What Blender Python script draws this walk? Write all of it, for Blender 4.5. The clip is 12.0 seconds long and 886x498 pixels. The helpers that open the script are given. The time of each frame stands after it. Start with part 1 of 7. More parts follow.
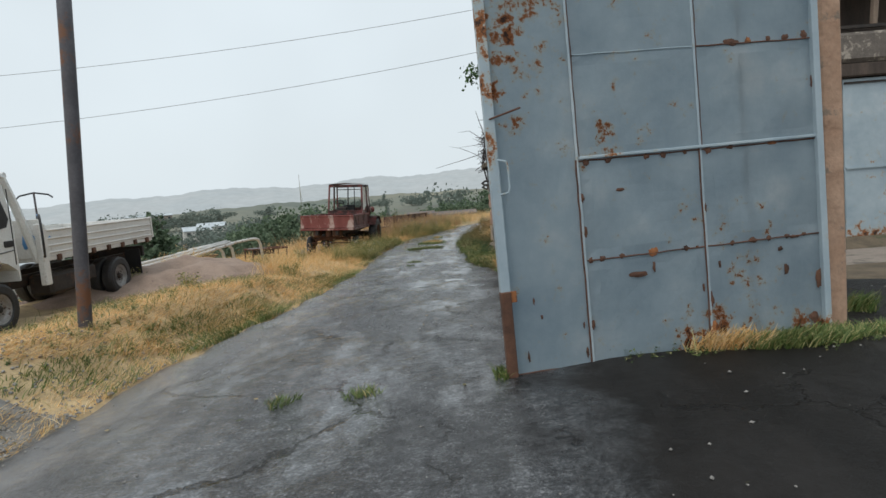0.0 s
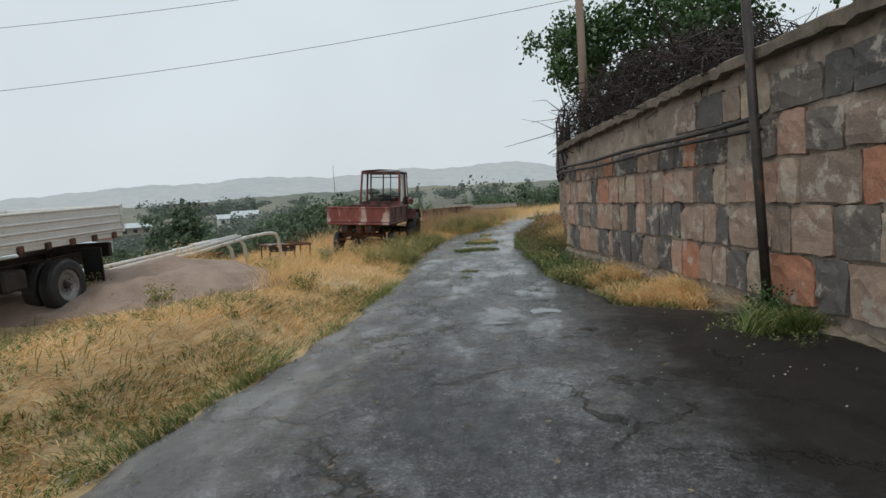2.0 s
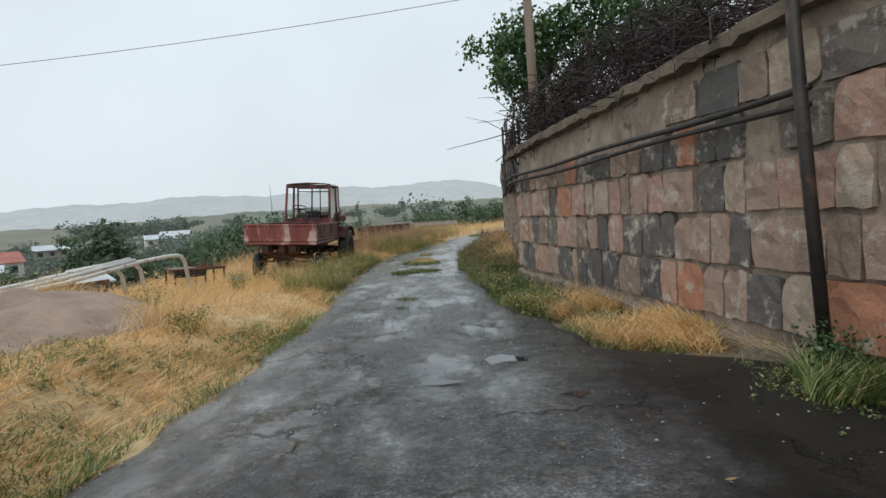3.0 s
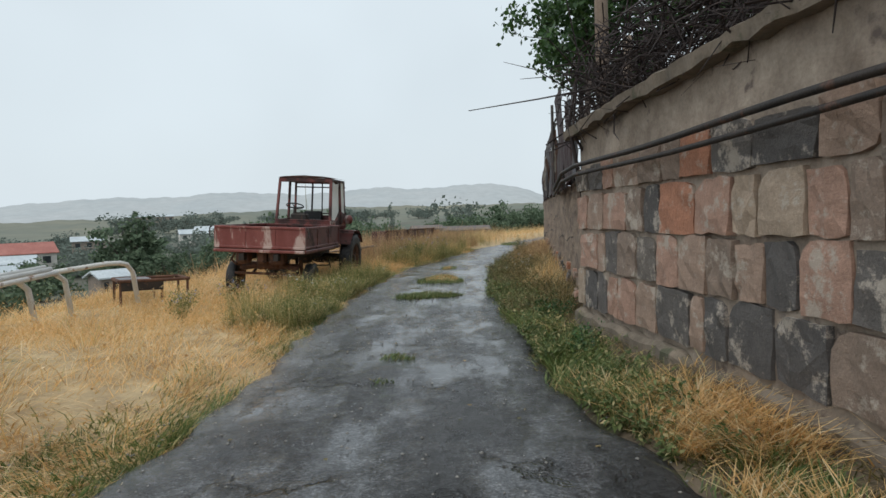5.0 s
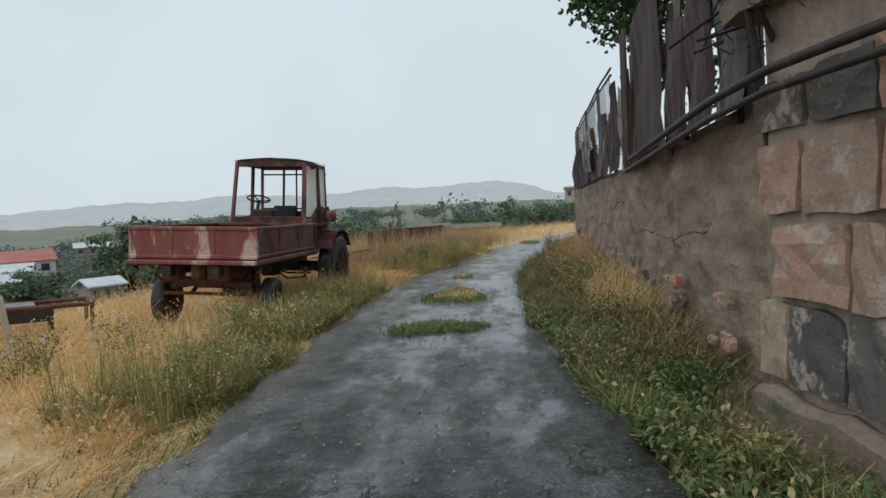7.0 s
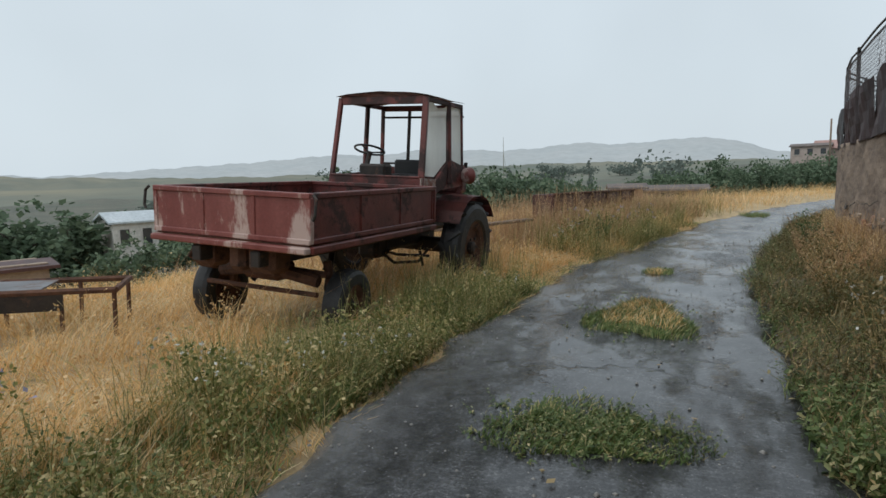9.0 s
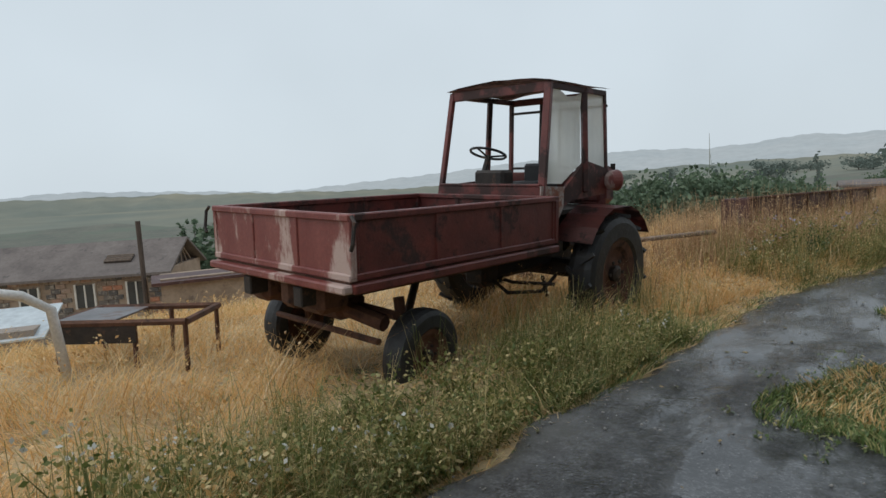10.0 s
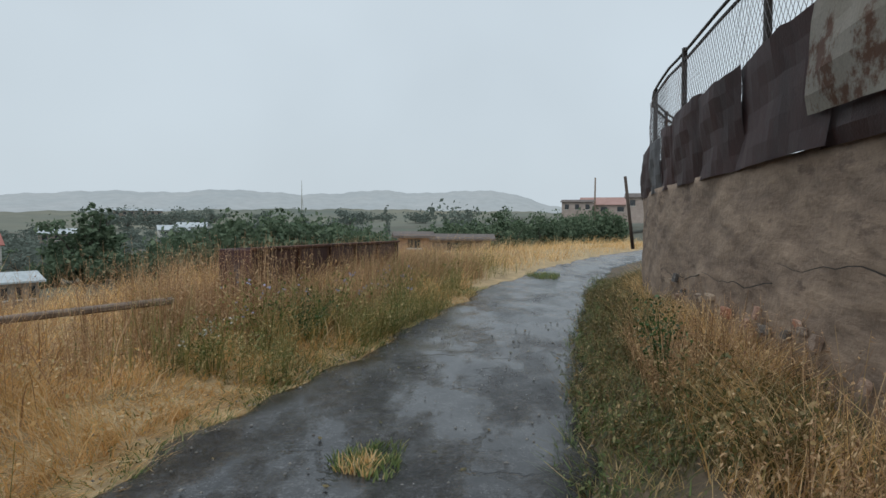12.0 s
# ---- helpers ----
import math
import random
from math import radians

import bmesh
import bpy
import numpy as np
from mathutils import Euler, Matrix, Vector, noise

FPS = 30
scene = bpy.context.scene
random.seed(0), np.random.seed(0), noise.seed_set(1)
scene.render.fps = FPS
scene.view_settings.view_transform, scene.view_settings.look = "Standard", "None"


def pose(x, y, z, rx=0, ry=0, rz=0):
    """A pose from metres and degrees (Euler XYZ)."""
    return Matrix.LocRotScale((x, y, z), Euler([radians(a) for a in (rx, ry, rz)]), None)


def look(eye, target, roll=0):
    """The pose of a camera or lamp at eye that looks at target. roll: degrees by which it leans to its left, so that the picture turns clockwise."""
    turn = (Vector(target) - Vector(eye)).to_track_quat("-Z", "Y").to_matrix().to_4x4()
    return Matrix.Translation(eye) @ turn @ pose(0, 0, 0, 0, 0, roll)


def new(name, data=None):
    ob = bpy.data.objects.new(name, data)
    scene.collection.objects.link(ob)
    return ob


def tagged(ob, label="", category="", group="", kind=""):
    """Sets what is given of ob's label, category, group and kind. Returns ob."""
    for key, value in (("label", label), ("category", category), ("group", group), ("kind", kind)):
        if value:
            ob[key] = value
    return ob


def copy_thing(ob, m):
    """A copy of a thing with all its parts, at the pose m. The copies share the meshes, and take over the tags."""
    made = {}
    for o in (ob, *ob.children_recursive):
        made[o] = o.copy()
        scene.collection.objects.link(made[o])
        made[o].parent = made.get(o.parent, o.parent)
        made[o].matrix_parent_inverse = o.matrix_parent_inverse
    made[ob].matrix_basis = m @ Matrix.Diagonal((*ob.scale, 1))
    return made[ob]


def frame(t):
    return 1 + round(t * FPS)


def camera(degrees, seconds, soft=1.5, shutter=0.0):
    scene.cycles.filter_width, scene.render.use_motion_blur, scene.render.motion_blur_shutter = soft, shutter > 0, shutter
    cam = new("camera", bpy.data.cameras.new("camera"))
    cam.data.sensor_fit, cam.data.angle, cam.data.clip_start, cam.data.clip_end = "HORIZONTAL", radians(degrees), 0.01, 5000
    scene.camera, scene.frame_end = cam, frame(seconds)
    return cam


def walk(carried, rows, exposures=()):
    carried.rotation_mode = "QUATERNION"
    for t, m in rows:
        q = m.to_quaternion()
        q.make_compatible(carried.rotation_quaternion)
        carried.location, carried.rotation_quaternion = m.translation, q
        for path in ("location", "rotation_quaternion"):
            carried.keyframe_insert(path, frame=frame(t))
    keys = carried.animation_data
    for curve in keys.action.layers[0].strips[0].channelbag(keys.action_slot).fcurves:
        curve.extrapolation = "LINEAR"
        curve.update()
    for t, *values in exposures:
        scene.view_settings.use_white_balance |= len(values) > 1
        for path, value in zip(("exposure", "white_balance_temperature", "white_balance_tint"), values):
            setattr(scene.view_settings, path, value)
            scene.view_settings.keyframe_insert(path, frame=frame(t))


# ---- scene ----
cam = camera(73.7, 12.0)
METRES, EYE, TILT, LEAN, TURN = 22.0, 1.5, -4.7, 4.5, 0.0
ROWS = [
    (0.0, 0.0, 0.0, 0.0, -0.0, 0.0, 0.0),
    (0.5, -0.0082, 0.0415, 0.0045, 9.52, -2.0, -0.97),
    (1.0, -0.0162, 0.0785, 0.0077, 6.24, 0.73, -0.04),
    (1.5, -0.0228, 0.119, 0.0099, 8.15, -2.6, -0.85),
    (2.0, -0.0289, 0.1595, 0.0102, 3.04, -0.72, -1.5),
    (2.5, -0.0295, 0.2029, 0.0124, -0.77, 0.88, -0.25),
    (3.0, -0.0265, 0.2428, 0.0131, -2.66, 1.15, -0.7),
    (3.2, -0.0252, 0.2585, 0.0143, -5.3, 1.9, -0.7),
    (4.8, -0.0122, 0.3895, 0.0268, -3.6, 2.4, -2.4),
    (5.0, -0.0123, 0.4051, 0.0283, 0.44, 1.35, -2.75),
    (5.5, -0.0163, 0.4499, 0.0318, 2.38, 1.23, -4.95),
    (6.0, -0.0174, 0.4894, 0.0336, 4.21, -0.52, -4.19),
    (6.5, -0.0183, 0.533, 0.0336, 3.21, 0.78, -2.73),
    (6.7, -0.0184, 0.5490, 0.0341, 1.2, 1.2, -1.6),
    (8.3, -0.0173, 0.6815, 0.0466, 2.1, -1.1, -2.1),
    (8.5, -0.0173, 0.6974, 0.0481, 6.31, -2.11, -2.54),
    (9.0, -0.0177, 0.7399, 0.0527, 19.38, -4.01, -4.34),
    (9.5, -0.0165, 0.7804, 0.0568, 32.22, -5.7, -3.71),
    (10.0, -0.0143, 0.819, 0.0597, 37.87, -4.67, -3.02),
    (10.5, -0.0067, 0.861, 0.0626, 24.31, -4.08, -3.61),
    (11.0, 0.0015, 0.8993, 0.0653, 8.06, -3.86, -5.82),
    (11.5, 0.004, 0.9462, 0.0688, -1.27, 0.57, -5.74),
    (12.0, 0.0057, 0.9888, 0.0732, 0.2, 1.9, -4.95),
]
walk(cam, [(t, pose(0, 0, EYE, TILT, LEAN, TURN) @ pose(METRES * x, METRES * y, METRES * z, 90 + pitch, roll, yaw)) for t, x, y, z, yaw, pitch, roll in ROWS],
     [(0, 0.26, 6450, 9.5), (0.6, 0.24, 6450, 9.5), (1.0, 0.0, 6450, 10), (1.5, 0.2, 6450, 10), (2.0, 0.1, 6450, 9.5), (2.6, 0.28, 6430, 9.5), (5.0, 0.22, 6350, 9), (5.5, 0.08, 6330, 9), (6.0, 0.2, 6300, 9), (6.6, 0.08, 6300, 9),
      (8.5, 0.3, 6280, 9), (9.2, 0.04, 6260, 9), (10.4, 0.06, 6280, 9.5), (11.0, 0.42, 6400, 9.5), (11.5, 0.16, 6250, 9), (12, -0.04, 6200, 9)])

# ---- sky, sun ----
world = bpy.data.worlds.new("world")
scene.world = world
world.use_nodes = True
wn, wl = world.node_tree.nodes, world.node_tree.links
bg = wn["Background"]
sky = wn.new("ShaderNodeTexSky")
sky.sky_type, sky.sun_disc = "NISHITA", False
sky.sun_elevation, sky.sun_rotation = radians(48), radians(-150)
sky.air_density, sky.dust_density, sky.ozone_density = 1.0, 6.0, 1.0
cloud = wn.new("ShaderNodeMix")
cloud.data_type = "RGBA"
cloud.inputs["Factor"].default_value = 0.9
cloud.inputs["B"].default_value = (6.82, 7.5, 7.85, 1)      # even rain cloud over the sky
wtc = wn.new("ShaderNodeTexCoord")
wno = wn.new("ShaderNodeTexNoise")
wno.inputs["Scale"].default_value, wno.inputs["Detail"].default_value = 2.2, 3
wmr = wn.new("ShaderNodeMapRange")
wmr.inputs["To Min"].default_value, wmr.inputs["To Max"].default_value = 0.86, 1.12
wmul = wn.new("ShaderNodeMix")
wmul.data_type, wmul.blend_type = "RGBA", "MULTIPLY"
wmul.inputs["Factor"].default_value = 1.0
wl.new(wtc.outputs["Generated"], wno.inputs["Vector"])
wl.new(wno.outputs["Fac"], wmr.inputs["Value"])
wl.new(sky.outputs["Color"], cloud.inputs["A"])
wl.new(cloud.outputs["Result"], wmul.inputs["A"])
wl.new(wmr.outputs["Result"], wmul.inputs["B"])
wl.new(wmul.outputs["Result"], bg.inputs["Color"])
bg.inputs["Strength"].default_value = 0.1
sun_data = bpy.data.lights.new("sun", "SUN")
sun_data.energy, sun_data.angle, sun_data.color = 0.8, radians(25), (1.0, 0.97, 0.92)
sun = new("sun", sun_data)
sun.matrix_basis = look((0, 0, 40), (12, 20, 0))


# ---- materials ----
def nodes_of(name):
    m = bpy.data.materials.new(name)
    m.use_nodes = True
    return m, m.node_tree.nodes, m.node_tree.links, m.node_tree.nodes["Principled BSDF"]


def ramp(n, stops, mode="LINEAR"):
    r = n.new("ShaderNodeValToRGB")
    r.color_ramp.interpolation = mode
    e = r.color_ramp.elements
    e[0].position, e[0].color = stops[0][0], (*stops[0][1], 1)
    e[1].position, e[1].color = stops[-1][0], (*stops[-1][1], 1)
    for p, c in stops[1:-1]:
        x = e.new(p)
        x.color = (*c, 1)
    return r


def noisy(n, l, scale, detail=4, rough=0.6, vec=None, stretch=None):
    t = n.new("ShaderNodeTexNoise")
    t.inputs["Scale"].default_value, t.inputs["Detail"].default_value, t.inputs["Roughness"].default_value = scale, detail, rough
    src = vec
    if src is None:
        src = n.new("ShaderNodeNewGeometry").outputs["Position"]
    if stretch:
        mp = n.new("ShaderNodeMapping")
        mp.inputs["Scale"].default_value = stretch
        l.new(src, mp.inputs["Vector"])
        src = mp.outputs["Vector"]
    l.new(src, t.inputs["Vector"])
    return t


def mixc(n, l, fac, a, b, mode="MIX"):
    x = n.new("ShaderNodeMix")
    x.data_type, x.blend_type = "RGBA", mode
    for key, v in (("Factor", fac), ("A", a), ("B", b)):
        if isinstance(v, (int, float)):
            x.inputs[key].default_value = v
        elif isinstance(v, tuple):
            x.inputs[key].default_value = (*v, 1)
        else:
            l.new(v, x.inputs[key])
    return x.outputs["Result"]


def threshold(n, l, src, lo, hi, a=0.0, b=1.0):
    m = n.new("ShaderNodeMapRange")
    m.inputs["From Min"].default_value, m.inputs["From Max"].default_value = lo, hi
    m.inputs["To Min"].default_value, m.inputs["To Max"].default_value = a, b
    l.new(src, m.inputs["Value"])
    return m.outputs["Result"]


def bump(n, l, p, src, strength, dist=0.01, prev=None):
    b = n.new("ShaderNodeBump")
    b.inputs["Strength"].default_value, b.inputs["Distance"].default_value = strength, dist
    l.new(src, b.inputs["Height"])
    if prev is not None:
        l.new(prev, b.inputs["Normal"])
    l.new(b.outputs["Normal"], p.inputs["Normal"])
    return b.outputs["Normal"]


def surface(name, c1, c2, scale=6.0, rough=0.7, metal=0.0, fine=60.0, depth=0.3, stain=None, amount=0.55, stain_scale=2.0, stretch=None, rough2=None):
    """Two tones at a large scale, grain at a fine one, and stains with edges of their own."""
    m, n, l, p = nodes_of(name)
    big = noisy(n, l, scale, 5, 0.65, stretch=stretch)
    col = ramp(n, [(0.3, c1), (0.7, c2)])
    l.new(big.outputs["Fac"], col.inputs["Fac"])
    out = col.outputs["Color"]
    grain = noisy(n, l, fine, 3)
    out = mixc(n, l, 0.35, out, mixc(n, l, 1.0, out, ramp_out(n, l, grain), "MULTIPLY"))
    if stain:
        s = noisy(n, l, stain_scale, 8, 0.7, stretch=stretch)
        f = threshold(n, l, s.outputs["Fac"], amount, amount + 0.07)
        out = mixc(n, l, f, out, stain)
        if rough2 is not None:
            l.new(threshold(n, l, f, 0, 1, rough, rough2), p.inputs["Roughness"])
    l.new(out, p.inputs["Base Color"])
    if not (stain and rough2 is not None):
        p.inputs["Roughness"].default_value = rough
    p.inputs["Metallic"].default_value = metal
    b1 = bump(n, l, p, grain.outputs["Fac"], depth, 0.006)
    bump(n, l, p, big.outputs["Fac"], depth, 0.02, b1)
    return m


def ramp_out(n, l, tex):
    r = ramp(n, [(0.25, (0.45, 0.45, 0.45)), (0.75, (1.3, 1.3, 1.3))])
    l.new(tex.outputs["Fac"], r.inputs["Fac"])
    return r.outputs["Color"]


def leafy(name, stops, rough=0.55, mode="LINEAR", through_light=0.25):
    """Foliage or straw: colour by blade, with light let through."""
    m, n, l, p = nodes_of(name)
    g = n.new("ShaderNodeNewGeometry")
    r = ramp(n, stops, mode)
    l.new(g.outputs["Random Per Island"], r.inputs["Fac"])
    patch = noisy(n, l, 1.3, 3)
    c = mixc(n, l, 0.4, r.outputs["Color"], mixc(n, l, 1.0, r.outputs["Color"], ramp_out(n, l, patch), "MULTIPLY"))
    l.new(c, p.inputs["Base Color"])
    p.inputs["Roughness"].default_value = rough
    if through_light:
        t = n.new("ShaderNodeBsdfTranslucent")
        l.new(c, t.inputs["Color"])
        mx = n.new("ShaderNodeMixShader")
        mx.inputs["Fac"].default_value = through_light
        l.new(p.outputs["BSDF"], mx.inputs[1])
        l.new(t.outputs["BSDF"], mx.inputs[2])
        l.new(mx.outputs["Shader"], n["Material Output"].inputs["Surface"])
    return m


def asphalt(name="wet_asphalt", dark=1.0, tint=(0.125, 0.126, 0.13)):
    m, n, l, p = nodes_of(name)
    agg = noisy(n, l, 48, 5, 0.8)
    mid = noisy(n, l, 9, 7, 0.78)
    wet = noisy(n, l, 1.1, 7, 0.66, stretch=(1.4, 0.6, 1))
    pale = noisy(n, l, 0.6, 6, 0.65, stretch=(1.4, 0.35, 1))
    col = ramp(n, [(0.3, (0.035 * dark, 0.036 * dark, 0.039 * dark)), (0.55, (0.075 * dark, 0.077 * dark, 0.081 * dark)), (0.8, (0.13 * dark, 0.13 * dark, 0.13 * dark))])
    l.new(mid.outputs["Fac"], col.inputs["Fac"])
    geo = n.new("ShaderNodeNewGeometry").outputs["Position"]
    sep = n.new("ShaderNodeSeparateXYZ")
    l.new(geo, sep.inputs["Vector"])
    older = threshold(n, l, sep.outputs["Y"], 11, 18, 1.0, 0.25)      # worn and pale near the gate, sealed and darker further on
    pf = n.new("ShaderNodeMath")
    pf.operation = "MULTIPLY"
    l.new(threshold(n, l, pale.outputs["Fac"], 0.42, 0.66, 0, 0.75), pf.inputs[0])
    l.new(older, pf.inputs[1])
    c = mixc(n, l, pf.outputs[0], col.outputs["Color"], tuple(v * dark for v in tint))
    c = mixc(n, l, threshold(n, l, sep.outputs["Y"], 11, 18, 0, 0.55), c, (0.024, 0.023, 0.024))
    hard = ramp(n, [(0.36, (0.3, 0.3, 0.3)), (0.52, (0.9, 0.9, 0.9)), (0.64, (1.9, 1.9, 1.9))])
    l.new(agg.outputs["Fac"], hard.inputs["Fac"])
    c = mixc(n, l, 1.0, c, hard.outputs["Color"], "MULTIPLY")
    hard2 = ramp(n, [(0.38, (0.45, 0.45, 0.45)), (0.62, (1.5, 1.5, 1.5))])
    l.new(mid.outputs["Fac"], hard2.inputs["Fac"])
    c = mixc(n, l, 0.8, c, mixc(n, l, 1.0, c, hard2.outputs["Color"], "MULTIPLY"))
    chips = n.new("ShaderNodeTexVoronoi")
    chips.inputs["Scale"].default_value = 30
    l.new(geo, chips.inputs["Vector"])
    c = mixc(n, l, threshold(n, l, chips.outputs["Distance"], 0.08, 0.15, 0.55, 0.0), c, (0.26, 0.255, 0.25))
    # cracks
    warp = noisy(n, l, 1.7, 5, 0.7)
    add = n.new("ShaderNodeMix")
    add.data_type, add.blend_type = "RGBA", "ADD"
    add.inputs["Factor"].default_value = 0.8
    l.new(geo, add.inputs["A"])
    l.new(warp.outputs["Color"], add.inputs["B"])
    cr = n.new("ShaderNodeTexVoronoi")
    cr.feature = "DISTANCE_TO_EDGE"
    cr.inputs["Scale"].default_value = 0.75
    l.new(add.outputs["Result"], cr.inputs["Vector"])
    line = threshold(n, l, cr.outputs["Distance"], 0.004, 0.022, 1.0, 0.0)
    gate_ = noisy(n, l, 0.9, 3)
    lm = n.new("ShaderNodeMath")
    lm.operation = "MULTIPLY"
    l.new(line, lm.inputs[0])
    gl_ = n.new("ShaderNodeMath")
    gl_.operation = "MULTIPLY"
    l.new(threshold(n, l, gate_.outputs["Fac"], 0.47, 0.56), gl_.inputs[0])
    l.new(older, gl_.inputs[1])
    l.new(gl_.outputs[0], lm.inputs[1])
    c = mixc(n, l, lm.outputs[0], c, (0.012, 0.012, 0.012))
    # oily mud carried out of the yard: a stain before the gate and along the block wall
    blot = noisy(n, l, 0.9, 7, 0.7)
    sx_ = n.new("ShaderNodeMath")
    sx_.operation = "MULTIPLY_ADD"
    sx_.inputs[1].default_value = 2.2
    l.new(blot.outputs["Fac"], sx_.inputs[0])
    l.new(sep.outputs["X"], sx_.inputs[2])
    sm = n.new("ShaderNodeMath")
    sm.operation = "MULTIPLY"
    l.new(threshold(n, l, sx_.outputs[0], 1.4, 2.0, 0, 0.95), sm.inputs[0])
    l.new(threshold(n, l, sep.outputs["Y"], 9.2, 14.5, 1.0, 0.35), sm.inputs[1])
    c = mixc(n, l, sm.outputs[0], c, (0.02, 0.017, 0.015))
    # pale worn strip along the field's side
    sl_ = n.new("ShaderNodeMath")
    sl_.operation = "MULTIPLY_ADD"
    sl_.inputs[1].default_value = -1.5
    l.new(blot.outputs["Fac"], sl_.inputs[0])
    l.new(sep.outputs["X"], sl_.inputs[2])
    c = mixc(n, l, threshold(n, l, sl_.outputs[0], -2.3, -3.1, 0, 0.65), c, (0.26, 0.26, 0.265))
    l.new(c, p.inputs["Base Color"])
    far_wet = n.new("ShaderNodeMath")
    l.new(wet.outputs["Fac"], far_wet.inputs[0])
    l.new(threshold(n, l, sep.outputs["Y"], 12, 20, 0, 0.085), far_wet.inputs[1])
    wetness = far_wet.outputs[0]
    rw = threshold(n, l, wetness, 0.38, 0.54, 0.32, 0.05)
    rm = n.new("ShaderNodeMix")
    l.new(sm.outputs[0], rm.inputs["Factor"])
    l.new(rw, rm.inputs[2])
    rm.inputs[3].default_value = 0.5
    l.new(rm.outputs[0], p.inputs["Roughness"])
    l.new(threshold(n, l, sm.outputs[0], 0, 1, 0.5, 0.15), p.inputs["Specular IOR Level"])
    b = n.new("ShaderNodeBump")
    b.inputs["Distance"].default_value = 0.02
    l.new(threshold(n, l, wetness, 0.42, 0.62, 1.0, 0.10), b.inputs["Strength"])
    l.new(agg.outputs["Fac"], b.inputs["Height"])
    b2 = n.new("ShaderNodeBump")
    b2.inputs["Distance"].default_value = 0.03
    l.new(threshold(n, l, wetness, 0.42, 0.62, 0.9, 0.05), b2.inputs["Strength"])
    l.new(mid.outputs["Fac"], b2.inputs["Height"])
    l.new(b.outputs["Normal"], b2.inputs["Normal"])
    b3 = n.new("ShaderNodeBump")
    b3.inputs["Strength"].default_value, b3.inputs["Distance"].default_value = 0.8, 0.03
    b3.invert = True
    l.new(lm.outputs[0], b3.inputs["Height"])
    l.new(b2.outputs["Normal"], b3.inputs["Normal"])
    l.new(b3.outputs["Normal"], p.inputs["Normal"])
    return m


def tuff():
    """Cut tuff blocks: black, brown, pink, orange and buff, block by block."""
    m, n, l, p = nodes_of("tuff_stone")
    oi = n.new("ShaderNodeObjectInfo")
    r = ramp(n, [(0.0, (0.11, 0.10, 0.095)), (0.15, (0.17, 0.145, 0.125)), (0.3, (0.27, 0.20, 0.155)), (0.45, (0.38, 0.265, 0.20)),
                 (0.6, (0.44, 0.27, 0.20)), (0.72, (0.46, 0.21, 0.125)), (0.8, (0.43, 0.33, 0.245)), (0.91, (0.14, 0.125, 0.115)), (1.0, (0.32, 0.24, 0.18))], "CONSTANT")
    l.new(oi.outputs["Random"], r.inputs["Fac"])
    a = noisy(n, l, 7, 6, 0.7)
    g = noisy(n, l, 55, 5, 0.7)
    c = mixc(n, l, 0.6, r.outputs["Color"], mixc(n, l, 1.0, r.outputs["Color"], ramp_out(n, l, a), "MULTIPLY"))
    c = mixc(n, l, 0.5, c, mixc(n, l, 1.0, c, ramp_out(n, l, g), "MULTIPLY"))
    lime = noisy(n, l, 4.0, 8, 0.75)
    c = mixc(n, l, threshold(n, l, lime.outputs["Fac"], 0.535, 0.60, 0, 0.8), c, (0.46, 0.40, 0.335))
    l.new(c, p.inputs["Base Color"])
    p.inputs["Roughness"].default_value = 0.8
    b1 = bump(n, l, p, g.outputs["Fac"], 0.6, 0.012)
    bump(n, l, p, a.outputs["Fac"], 0.5, 0.03, b1)
    return m


